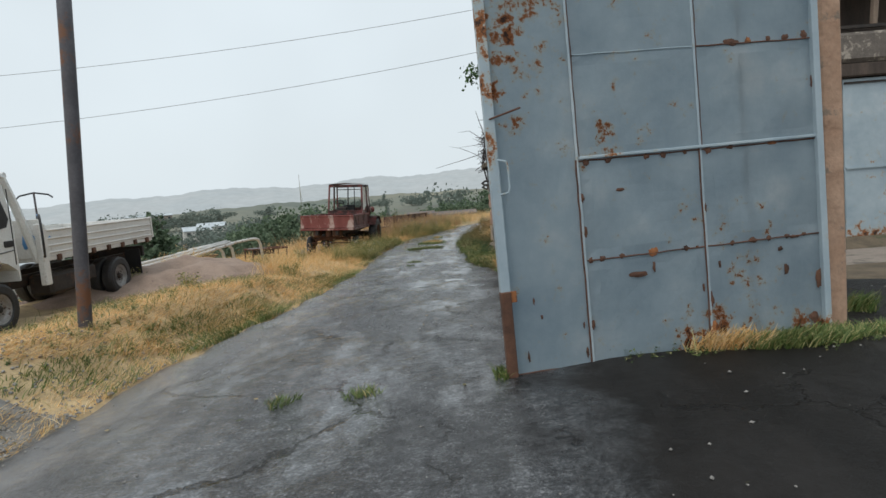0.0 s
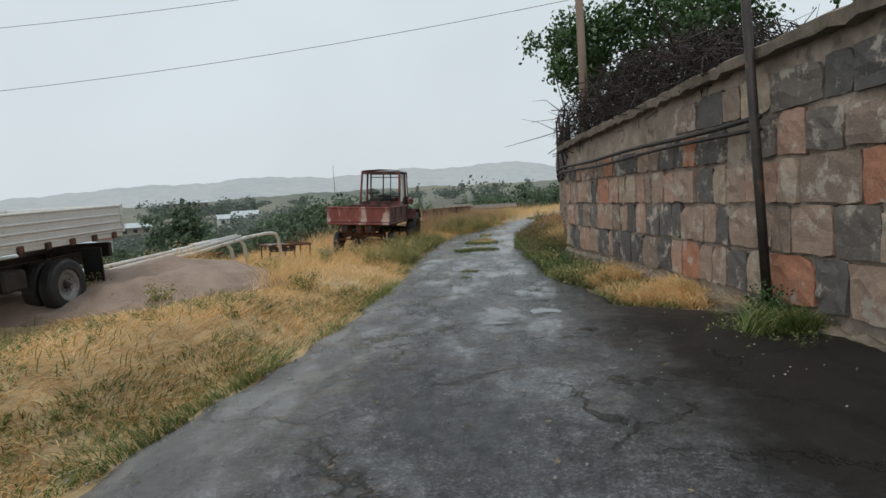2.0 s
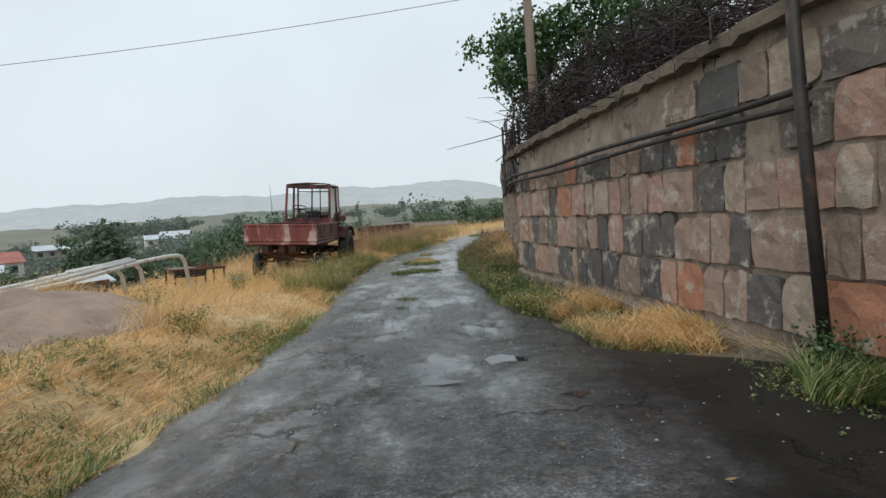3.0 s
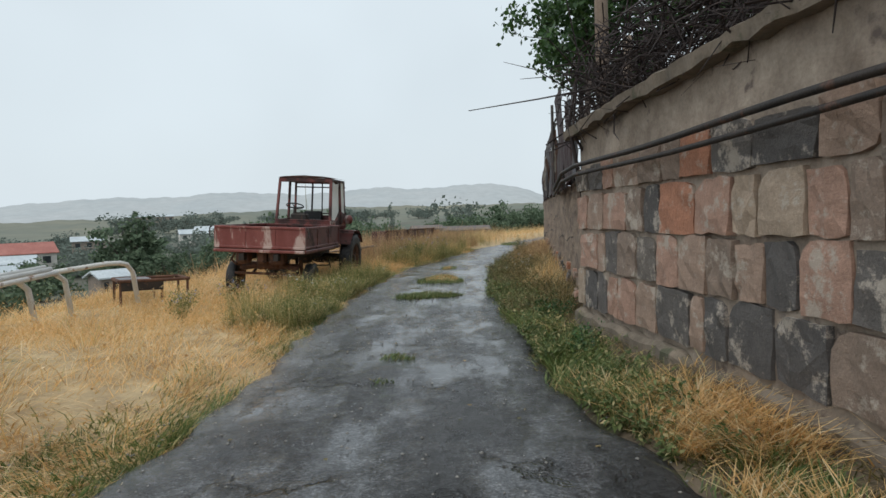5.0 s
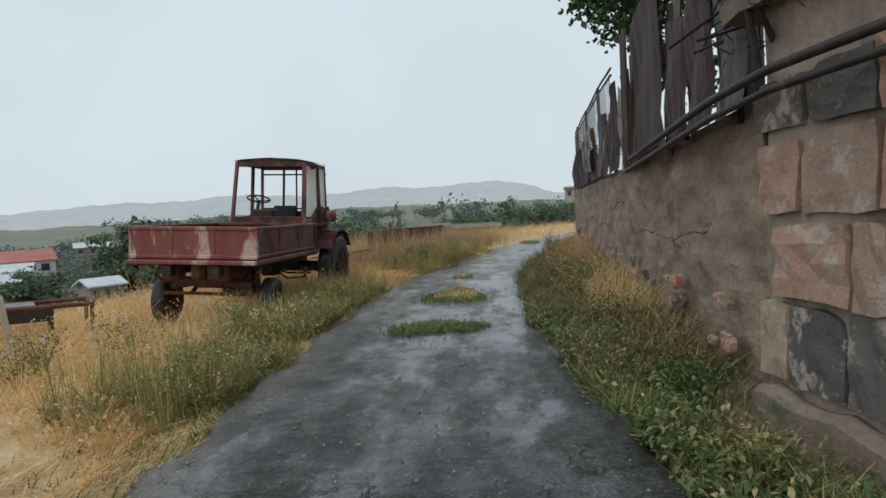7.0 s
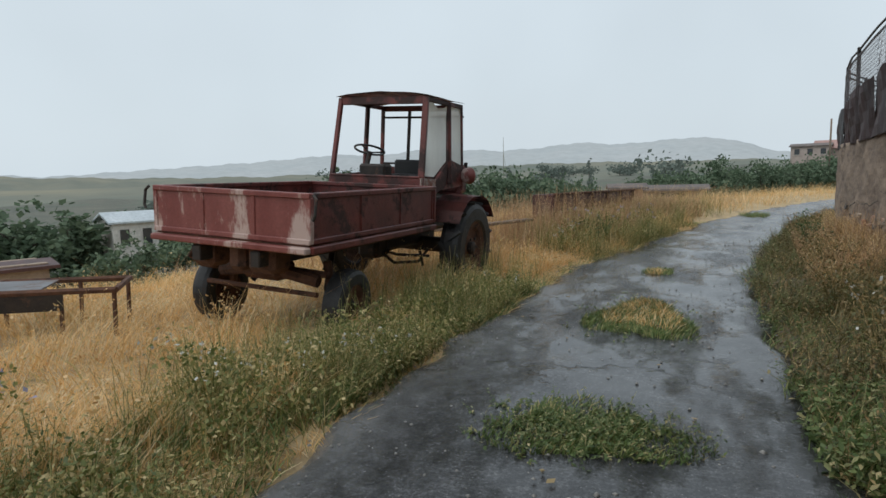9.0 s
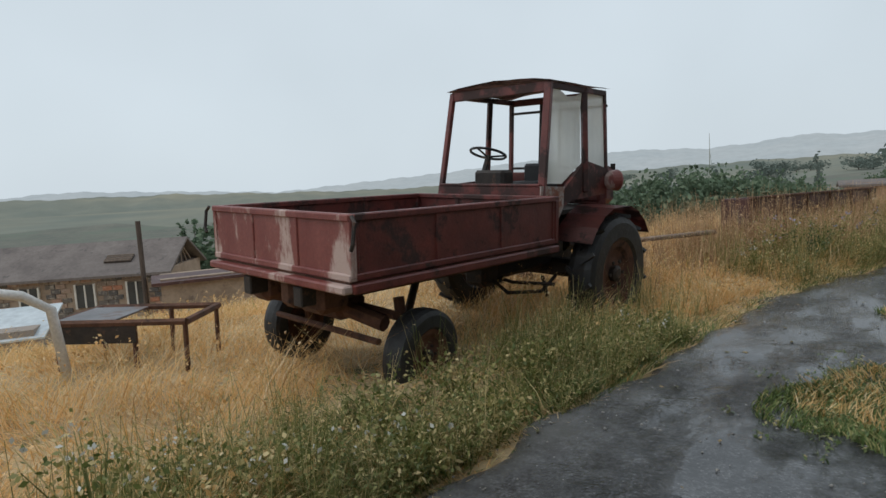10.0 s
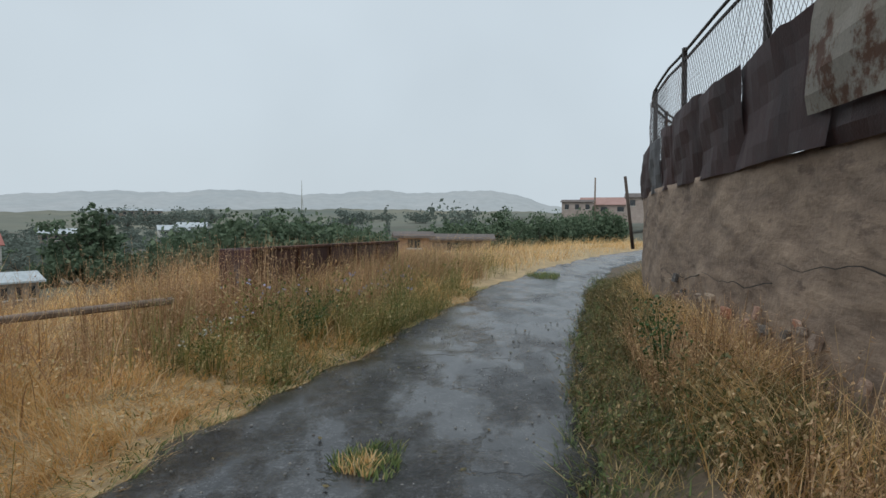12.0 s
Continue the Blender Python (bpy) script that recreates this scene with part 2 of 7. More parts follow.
def gate_paint():
    m, n, l, p = nodes_of("blue_grey_gate_paint")
    a = noisy(n, l, 1.6, 6, 0.65)
    col = ramp(n, [(0.3, (0.27, 0.345, 0.40)), (0.55, (0.37, 0.445, 0.49)), (0.75, (0.50, 0.545, 0.56))])
    l.new(a.outputs["Fac"], col.inputs["Fac"])
    geo = n.new("ShaderNodeNewGeometry")
    sep = n.new("ShaderNodeSeparateXYZ")
    l.new(geo.outputs["Position"], sep.inputs["Vector"])
    s = noisy(n, l, 6.5, 8, 0.75)
    s2 = noisy(n, l, 1.1, 4, 0.6)
    m1 = n.new("ShaderNodeMath")
    m1.operation = "MULTIPLY"
    l.new(s.outputs["Fac"], m1.inputs[0])
    l.new(threshold(n, l, s2.outputs["Fac"], 0.3, 0.75, 0.78, 1.22), m1.inputs[1])
    # heavier rust on the top corner by the latch and on the low corner by the hinge
    def corner(xa, xb, za, zb, amount):
        k = n.new("ShaderNodeMath")
        k.operation = "MULTIPLY"
        l.new(threshold(n, l, sep.outputs["X"], xa, xb, 0, amount), k.inputs[0])
        l.new(threshold(n, l, sep.outputs["Z"], za, zb, 0, 1), k.inputs[1])
        return k.outputs[0]
    for args in ((1.0, 0.86, 2.05, 2.45, 0.10), (1.75, 2.7, 0.85, 0.35, 0.125), (0.9, 1.6, 0.62, 0.3, 0.055)):
        ad = n.new("ShaderNodeMath")
        l.new(m1.outputs[0], ad.inputs[0])
        l.new(corner(*args), ad.inputs[1])
        m1 = ad
    wash = mixc(n, l, threshold(n, l, m1.outputs[0], 0.58, 0.67, 0, 0.7), col.outputs["Color"], (0.42, 0.37, 0.26))
    rust = mixc(n, l, threshold(n, l, m1.outputs[0], 0.645, 0.675), wash, (0.27, 0.10, 0.035))
    rust = mixc(n, l, threshold(n, l, m1.outputs[0], 0.72, 0.735), rust, (0.045, 0.025, 0.018))
    l.new(rust, p.inputs["Base Color"])
    l.new(threshold(n, l, m1.outputs[0], 0.60, 0.67, 0.42, 0.85), p.inputs["Roughness"])
    bump(n, l, p, a.outputs["Fac"], 0.25, 0.03)
    return m


M = {
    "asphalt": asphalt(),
    "meadow": surface("scrubby_meadow", (0.09, 0.10, 0.08), (0.155, 0.15, 0.115), 0.05, 0.95, fine=0.6, depth=0.3, stain=(0.11, 0.13, 0.095), amount=0.52, stain_scale=0.03),
    "tuff": tuff(),
    "gate": gate_paint(),
    "soil": surface("straw_littered_soil", (0.32, 0.23, 0.13), (0.60, 0.45, 0.25), 3.0, 0.9, fine=45, depth=0.7, stain=(0.10, 0.11, 0.045), amount=0.6, stain_scale=1.1),
    "verge_soil": surface("dark_wet_soil", (0.085, 0.065, 0.045), (0.19, 0.145, 0.095), 3.0, 0.9, fine=45, depth=0.7, stain=(0.07, 0.075, 0.035), amount=0.55, stain_scale=1.1),
    "gravel_ground": surface("grey_gravelly_ground", (0.11, 0.105, 0.098), (0.25, 0.238, 0.218), 4.0, 0.85, fine=38, depth=0.9, stain=(0.30, 0.285, 0.26), amount=0.58, stain_scale=14),
    "earth": surface("bare_pinkish_earth", (0.24, 0.17, 0.13), (0.38, 0.28, 0.22), 2.4, 0.92, fine=35, depth=0.7, stain=(0.13, 0.09, 0.07), amount=0.6),
    "mortar": surface("lime_mortar", (0.20, 0.155, 0.12), (0.42, 0.345, 0.275), 4.0, 0.9, fine=40, depth=0.9, stain=(0.13, 0.10, 0.085), amount=0.56, stain_scale=2.5),
    "render": surface("weathered_cement_render", (0.17, 0.122, 0.092), (0.40, 0.295, 0.215), 2.2, 0.88, fine=18, depth=1.5, stain=(0.15, 0.105, 0.08), amount=0.56, stain_scale=1.6, stretch=(0.8, 0.8, 2.2)),
    "coping": surface("mossy_concrete_coping", (0.12, 0.098, 0.074), (0.26, 0.21, 0.16), 3.0, 0.9, fine=30, depth=0.9, stain=(0.085, 0.085, 0.05), amount=0.56),
    "concrete": surface("pale_concrete", (0.23, 0.19, 0.16), (0.36, 0.30, 0.25), 2.0, 0.85, fine=30, depth=0.5, stain=(0.14, 0.12, 0.1), amount=0.56),
    "pillar": surface("pink_plastered_pillar", (0.36, 0.22, 0.145), (0.46, 0.31, 0.22), 3.0, 0.88, fine=28, depth=0.8, stain=(0.22, 0.17, 0.13), amount=0.57, stain_scale=5),
    "red": surface("faded_red_tractor_paint", (0.075, 0.020, 0.019), (0.19, 0.044, 0.034), 2.6, 0.45, fine=50, depth=0.3, stain=(0.042, 0.019, 0.016), amount=0.49, stain_scale=2.4, rough2=0.7),
    "red_worn": surface("worn_pink_red_paint", (0.16, 0.032, 0.026), (0.24, 0.075, 0.062), 2.6, 0.5, fine=40, depth=0.3, stain=(0.46, 0.34, 0.30), amount=0.53, stain_scale=2.4, stretch=(1, 1, 0.35), rough2=0.75),
    "bare_patch": surface("flaked_paint_and_rust", (0.20, 0.055, 0.035), (0.27, 0.10, 0.05), 3, 0.7, fine=40, depth=0.4, stain=(0.36, 0.32, 0.29), amount=0.5, stain_scale=3.4),
    "dark_metal": surface("greasy_dark_iron", (0.018, 0.016, 0.015), (0.05, 0.037, 0.03), 6, 0.6, 0.2, fine=60, depth=0.4, stain=(0.10, 0.05, 0.032), amount=0.58, stain_scale=5),
    "rust": surface("rusted_iron", (0.07, 0.035, 0.024), (0.17, 0.082, 0.05), 7, 0.85, 0.1, fine=60, depth=0.5, stain=(0.035, 0.02, 0.016), amount=0.56, stain_scale=4),
    "rust_sheet": surface("rain_wet_rust_sheet", (0.045, 0.019, 0.018), (0.105, 0.044, 0.038), 1.8, 0.5, 0.1, fine=50, depth=0.4, stain=(0.12, 0.095, 0.095), amount=0.6, stain_scale=2.2, stretch=(1, 1, 0.3)),
    "grey_sheet": surface("dull_zinc_sheet", (0.10, 0.095, 0.10), (0.21, 0.20, 0.205), 2.0, 0.45, 0.4, fine=50, depth=0.3, stain=(0.11, 0.055, 0.04), amount=0.55, stain_scale=2.2, stretch=(1, 1, 0.3)),
    "pale_sheet": surface("stained_pale_sheet", (0.38, 0.34, 0.28), (0.50, 0.46, 0.40), 2.0, 0.6, fine=50, depth=0.3, stain=(0.17, 0.08, 0.045), amount=0.5, stain_scale=2.6),
    "brown_sheet": surface("orange_brown_rust_sheet", (0.10, 0.048, 0.028), (0.22, 0.105, 0.055), 2.4, 0.7, 0.1, fine=50, depth=0.4, stain=(0.05, 0.027, 0.024), amount=0.52, stain_scale=2.4, stretch=(1, 1, 0.4)),
    "rust_orange": surface("fresh_orange_rust", (0.26, 0.09, 0.03), (0.36, 0.15, 0.055), 9, 0.85, fine=60, depth=0.3, stain=(0.11, 0.045, 0.025), amount=0.55, stain_scale=9),
    "rubber": surface("weathered_rubber", (0.012, 0.012, 0.013), (0.03, 0.03, 0.031), 8, 0.55, fine=70, depth=0.4, stain=(0.04, 0.037, 0.035), amount=0.66, stain_scale=6),
    "white": surface("white_truck_paint", (0.66, 0.67, 0.66), (0.76, 0.77, 0.75), 1.5, 0.32, fine=60, depth=0.04, stain=(0.5, 0.47, 0.41), amount=0.62, stain_scale=3),
    "white_dirty": surface("scuffed_white_boards", (0.58, 0.57, 0.54), (0.72, 0.71, 0.68), 2.5, 0.45, fine=60, depth=0.12, stain=(0.33, 0.27, 0.21), amount=0.62, stain_scale=4),
    "white_pipe": surface("flaking_white_pipe", (0.58, 0.57, 0.55), (0.70, 0.69, 0.66), 4, 0.5, fine=50, depth=0.25, stain=(0.22, 0.11, 0.06), amount=0.585, stain_scale=5),
    "black": surface("black_plastic", (0.012, 0.012, 0.013), (0.025, 0.025, 0.027), 5, 0.42, fine=60, depth=0.1),
    "rim": surface("dusty_steel_rim", (0.20, 0.19, 0.18), (0.36, 0.35, 0.34), 8, 0.5, 0.5, fine=50, depth=0.2, stain=(0.09, 0.06, 0.045), amount=0.55, stain_scale=8),
    "lamp_orange": surface("amber_lamp_plastic", (0.5, 0.16, 0.05), (0.62, 0.26, 0.1), 8, 0.25, fine=60, depth=0.05, stain=(0.5, 0.46, 0.4), amount=0.52, stain_scale=9),
    "blue": surface("bright_blue_plastic", (0.06, 0.22, 0.5), (0.10, 0.30, 0.58), 5, 0.4, fine=40, depth=0.3),
    "green_mark": surface("green_sticker", (0.02, 0.16, 0.08), (0.03, 0.2, 0.1), 5, 0.4, depth=0.02),
    "wood": surface("grey_weathered_wood", (0.16, 0.115, 0.085), (0.31, 0.24, 0.185), 5, 0.85, fine=45, depth=0.6, stretch=(1, 1, 0.12)),
    "dark_wood": surface("rain_dark_wood", (0.045, 0.032, 0.026), (0.11, 0.08, 0.062), 5, 0.75, fine=45, depth=0.6, stretch=(1, 1, 0.2)),
    "twig": surface("dark_dead_twigs", (0.022, 0.016, 0.016), (0.07, 0.05, 0.046), 9, 0.85, fine=50, depth=0.4),
    "bark": surface("grey_brown_bark", (0.05, 0.04, 0.032), (0.13, 0.105, 0.085), 7, 0.9, fine=40, depth=0.8, stretch=(1, 1, 0.3)),
    "straw": leafy("dry_golden_grass", [(0.0, (0.48, 0.28, 0.105)), (0.3, (0.80, 0.51, 0.20)), (0.65, (0.90, 0.63, 0.31)), (0.9, (0.93, 0.76, 0.49)), (1.0, (0.46, 0.40, 0.15))], 0.55, "LINEAR", 0.4),
    "straw_brown": leafy("brown_dry_weeds", [(0.0, (0.22, 0.12, 0.06)), (0.4, (0.48, 0.29, 0.15)), (1.0, (0.70, 0.50, 0.28))]),
    "grass": leafy("green_grass", [(0.0, (0.07, 0.12, 0.03)), (0.5, (0.15, 0.22, 0.06)), (0.8, (0.26, 0.29, 0.10)), (1.0, (0.60, 0.48, 0.22))]),
    "weed": leafy("grey_green_weeds", [(0.0, (0.09, 0.12, 0.03)), (0.35, (0.19, 0.215, 0.06)), (0.65, (0.34, 0.32, 0.115)), (0.85, (0.56, 0.45, 0.20)), (1.0, (0.80, 0.63, 0.34))], 0.55, "LINEAR", 0.35),
    "olive": leafy("yellowing_weeds", [(0.0, (0.07, 0.08, 0.025)), (0.4, (0.16, 0.145, 0.05)), (0.7, (0.30, 0.215, 0.09)), (1.0, (0.56, 0.40, 0.19))]),
    "weed_green": leafy("fresh_green_weeds", [(0.0, (0.06, 0.10, 0.028)), (0.35, (0.12, 0.175, 0.05)), (0.7, (0.20, 0.245, 0.085)), (0.88, (0.36, 0.34, 0.15)), (1.0, (0.62, 0.5, 0.26))], 0.55, "LINEAR", 0.35),
    "weed_olive": leafy("olive_brown_weeds", [(0.0, (0.06, 0.07, 0.022)), (0.35, (0.11, 0.115, 0.035)), (0.65, (0.20, 0.15, 0.06)), (0.88, (0.31, 0.20, 0.085)), (1.0, (0.5, 0.36, 0.17))]),
    "leaf": leafy("broad_green_leaves", [(0.0, (0.025, 0.06, 0.018)), (0.5, (0.05, 0.11, 0.03)), (1.0, (0.09, 0.17, 0.05))], 0.4),
    # paler than the near leaves: rain haze mixed into the base colour
    "far_leaf": leafy("valley_foliage_hazed", [(0.0, (0.085, 0.13, 0.075)), (0.5, (0.12, 0.17, 0.10)), (1.0, (0.165, 0.215, 0.13))], 0.8),
    "petal": leafy("small_white_flowers", [(0.0, (0.6, 0.6, 0.55)), (1.0, (0.75, 0.74, 0.7))], 0.6),
    "petal_blue": leafy("pale_blue_flowers", [(0.0, (0.36, 0.40, 0.62)), (1.0, (0.46, 0.44, 0.62))], 0.6),
    "brick_house": surface("far_stone_walls", (0.25, 0.18, 0.13), (0.40, 0.31, 0.235), 0.8, 0.9, fine=5, depth=0.3, stain=(0.16, 0.12, 0.10), amount=0.57, stain_scale=1.5),
    "pink_house": surface("pale_pink_stone_walls", (0.38, 0.31, 0.275), (0.49, 0.41, 0.365), 0.8, 0.9, fine=5, depth=0.2),
    "faded_roof": surface("faded_pink_tin_roof", (0.36, 0.21, 0.18), (0.45, 0.28, 0.245), 0.5, 0.6, fine=4, depth=0.2),
    "shingle": surface("grey_brown_roofing", (0.11, 0.09, 0.082), (0.19, 0.16, 0.145), 0.8, 0.8, fine=6, depth=0.4, stain=(0.09, 0.075, 0.07), amount=0.58),
    "red_roof": surface("red_tin_roof", (0.32, 0.10, 0.075), (0.42, 0.16, 0.125), 0.5, 0.5, fine=4, depth=0.2),
    "white_wall": surface("whitewashed_walls", (0.58, 0.55, 0.5), (0.68, 0.65, 0.6), 0.5, 0.8, fine=4, depth=0.1),
    "tin_roof": surface("pale_tin_roof", (0.42, 0.47, 0.50), (0.58, 0.62, 0.64), 0.5, 0.5, fine=4, depth=0.1),
    "window_dark": surface("dark_window_glass", (0.03, 0.035, 0.04), (0.06, 0.065, 0.07), 1, 0.15, depth=0.02),
    "pebble": surface("pale_road_stones", (0.16, 0.15, 0.14), (0.38, 0.36, 0.33), 30, 0.7, fine=80, depth=0.2),
}


def glass_mat(name, tint, rough=0.02):
    m, n, l, p = nodes_of(name)
    p.inputs["Base Color"].default_value = (*tint, 1)
    p.inputs["Roughness"].default_value = rough
    p.inputs["Transmission Weight"].default_value = 1.0
    p.inputs["IOR"].default_value = 1.1
    return m


fm, fn, fl_, fp = nodes_of("clouded_plastic_film")
ft, fx, fmix = fn.new("ShaderNodeBsdfTranslucent"), fn.new("ShaderNodeBsdfTransparent"), fn.new("ShaderNodeMixShader")
ft.inputs["Color"].default_value = (0.93, 0.93, 0.89, 1)
fmix2 = fn.new("ShaderNodeMixShader")
fp.inputs["Base Color"].default_value, fp.inputs["Roughness"].default_value = (0.80, 0.80, 0.75, 1), 0.3
fl_.new(threshold(fn, fl_, noisy(fn, fl_, 3.5, 5, stretch=(1, 1, .4)).outputs["Fac"], .3, .7, .08, .26), fmix.inputs["Fac"])
fl_.new(ft.outputs["BSDF"], fmix.inputs[1])
fl_.new(fx.outputs["BSDF"], fmix.inputs[2])
fmix2.inputs["Fac"].default_value = 0.25
fl_.new(fmix.outputs["Shader"], fmix2.inputs[1])
fl_.new(fp.outputs["BSDF"], fmix2.inputs[2])
fl_.new(fmix2.outputs["Shader"], fn["Material Output"].inputs["Surface"])
M["film"] = fm
M["glass"] = glass_mat("window_glass", (0.75, 0.8, 0.8))


def painted_haze_mat(name, c1, c2, c3, glow):
    """A backdrop of distance: rain haze is painted into its colour and glow."""
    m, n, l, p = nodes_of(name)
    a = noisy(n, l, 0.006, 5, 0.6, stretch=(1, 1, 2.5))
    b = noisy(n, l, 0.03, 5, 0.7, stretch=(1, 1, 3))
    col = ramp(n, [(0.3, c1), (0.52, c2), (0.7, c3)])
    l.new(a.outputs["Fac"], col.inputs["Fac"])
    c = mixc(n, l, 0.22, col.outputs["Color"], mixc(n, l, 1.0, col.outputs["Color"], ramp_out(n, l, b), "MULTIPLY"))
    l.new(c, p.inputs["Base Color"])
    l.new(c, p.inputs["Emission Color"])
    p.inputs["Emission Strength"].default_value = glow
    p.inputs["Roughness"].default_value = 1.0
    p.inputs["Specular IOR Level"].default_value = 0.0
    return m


# greyed, self-glowing tones paint rain haze onto the hills and slopes
M["hills_far"] = painted_haze_mat("far_hills_painted_haze", (0.30, 0.325, 0.335), (0.32, 0.34, 0.345), (0.335, 0.35, 0.355), 0.37)
M["hills_mid"] = painted_haze_mat("valley_slopes_painted_haze", (0.13, 0.15, 0.135), (0.175, 0.18, 0.15), (0.225, 0.215, 0.165), 0.28)
# foliage with a faint glow: haze painted in for distant trees
M["trees_far"] = painted_haze_mat("far_trees_painted_haze", (0.10, 0.125, 0.11), (0.125, 0.15, 0.13), (0.15, 0.175, 0.15), 0.22)


# ---- mesh helpers ----
def finish(name, bm, material, parent=None, label="", smooth=False):
    me = bpy.data.meshes.new(name)
    bm.to_mesh(me)
    bm.free()
    me.materials.append(M[material] if isinstance(material, str) else material)
    if smooth:
        me.polygons.foreach_set("use_smooth", [True] * len(me.polygons))
    ob = new(name, me)
    if parent is not None:
        ob.parent = parent
    if label:
        ob["label"] = label
    return ob


def part(name, bm, material, parent, label="", smooth=False):
    return finish(name, bm, material, parent, label, smooth)


def thing(name, m, label, category, group="", kind=""):
    e = new(name)
    e.matrix_basis = m
    return tagged(e, label, category, group, kind)


def box(bm, cx, cy, cz, sx, sy, sz, bev=0.0, rot=None):
    m = Matrix.Translation((cx, cy, cz)) @ (rot if rot is not None else Matrix.Identity(4)) @ Matrix.Diagonal((sx, sy, sz, 1))
    r = bmesh.ops.create_cube(bm, size=1.0, matrix=m)
    if bev:
        es = {e for v in r["verts"] for e in v.link_edges}
        bmesh.ops.bevel(bm, geom=list(es), offset=bev, segments=1, affect="EDGES")
    return bm


def B(*a, **k):
    return box(bmesh.new(), *a, **k)


def tube(bm, pts, r, seg=8, taper=1.0, cap=True):
    """A round bar through points; taper is the last radius over the first."""
    pts = [Vector(p) for p in pts]
    rings, side = [], None
    for i, p in enumerate(pts):
        d = (pts[min(i + 1, len(pts) - 1)] - pts[max(i - 1, 0)]).normalized()
        if side is None:
            side = d.orthogonal().normalized()
        side = (side - d * side.dot(d)).normalized()
        up = d.cross(side)
        rr = r * (1 + (taper - 1) * i / max(1, len(pts) - 1))
        rings.append([bm.verts.new(p + rr * (math.cos(2 * math.pi * k / seg) * side + math.sin(2 * math.pi * k / seg) * up)) for k in range(seg)])
    for a, b in zip(rings, rings[1:]):
        for k in range(seg):
            bm.faces.new((a[k], a[(k + 1) % seg], b[(k + 1) % seg], b[k]))
    if cap:
        bm.faces.new(rings[0][::-1])
        bm.faces.new(rings[-1])
    return bm


def T(pts, r, seg=8, taper=1.0):
    return tube(bmesh.new(), pts, r, seg, taper)


def prism(bm, outline, x0, x1):
    """An outline in y, z pushed from x0 to x1."""
    a = [bm.verts.new((x0, y, z)) for y, z in outline]
    b = [bm.verts.new((x1, y, z)) for y, z in outline]
    bm.faces.new(a)
    bm.faces.new(b[::-1])
    for i in range(len(a)):
        j = (i + 1) % len(a)
        bm.faces.new((a[i], b[i], b[j], a[j]))
    bmesh.ops.recalc_face_normals(bm, faces=bm.faces)
    return bm


def lathe(bm, profile, seg=28, axis_x=0.0, cy=0.0, cz=0.0, cap=True):
    """Profile of (x, radius) turned round the x axis."""
    rings = []
    for x, r in profile:
        rings.append([bm.verts.new((axis_x + x, cy + r * math.cos(2 * math.pi * k / seg), cz + r * math.sin(2 * math.pi * k / seg))) for k in range(seg)])
    for a, b in zip(rings, rings[1:]):
        for k in range(seg):
            bm.faces.new((a[k], a[(k + 1) % seg], b[(k + 1) % seg], b[k]))
    if cap:
        bm.faces.new(rings[0])
        bm.faces.new(rings[-1][::-1])
    bmesh.ops.recalc_face_normals(bm, faces=bm.faces)
    return bm


def soup(name, verts, faces, material):
    """One joined mesh from arrays of corners (n, 3) and quads (m, 4)."""
    me = bpy.data.meshes.new(name)
    nv, nf, k = len(verts), len(faces), faces.shape[1]
    me.vertices.add(nv)
    me.vertices.foreach_set("co", verts.astype(np.float32).ravel())
    me.loops.add(nf * k)
    me.loops.foreach_set("vertex_index", faces.astype(np.int32).ravel())
    me.polygons.add(nf)
    me.polygons.foreach_set("loop_start", np.arange(0, nf * k, k, dtype=np.int32))
    me.polygons.foreach_set("loop_total", np.full(nf, k, dtype=np.int32))
    me.update(calc_edges=True)
    me.materials.append(M[material])
    return me


# ---- the lie of the land ----
LEFT_Y = np.array([-40, 0, 4, 5.5, 8, 10, 12.5, 15, 18, 20, 22.5, 25.4, 26.2, 29, 33.8, 40, 46.6, 60, 80, 120])
LEFT_X = np.array([-3.3, -3.2, -3.1, -3.1, -2.7, -2.4, -2.15, -2.15, -2.2, -2.15, -1.95, -1.6, -1.4, -.54, .75, 3.2, 6.4, 15, 30, 62])
RIGHT_Y = np.array([-40, 5.0, 7.5, 9.0, 9.7, 10.4, 12.3, 13.5, 15, 17, 19.5, 22, 24.7, 26.6, 28.4, 33, 39.5, 46, 60, 80, 120])
RIGHT_X = np.array([9.0, 9.0, 2.9, 2.4, 1.9, 1.15, 0.95, 0.62, .66, .55, .55, .72, .92, 1.3, 1.65, 2.9, 5.0, 8.6, 17.5, 33, 65])
W2 = [(1.25, 15.9), (3.1, 30.3), (3.5, 32.2), (4.9, 34.6), (6.8, 37.2), (9.6, 39.6)]


def left_edge(y):
    return np.interp(y, LEFT_Y, LEFT_X)


def right_edge(y):
    return np.interp(y, RIGHT_Y, RIGHT_X)


def wall_x(y):
    return np.where(y < 15.9, 2.3 - 0.118 * (y - 7), np.interp(y, [p[1] for p in W2], [p[0] for p in W2]))


def smooth(a, b, v):
    t = np.clip((v - a) / (b - a), 0, 1)
    return t * t * (3 - 2 * t)


def wave(x, y, s, k):
    return np.sin(x / s + k) * np.sin(y / s * 1.13 + 2.1 * k) + 0.6 * np.sin(x / s * 2.3 + 3 * k + y / s) * np.sin(y / s * 1.9 - k)


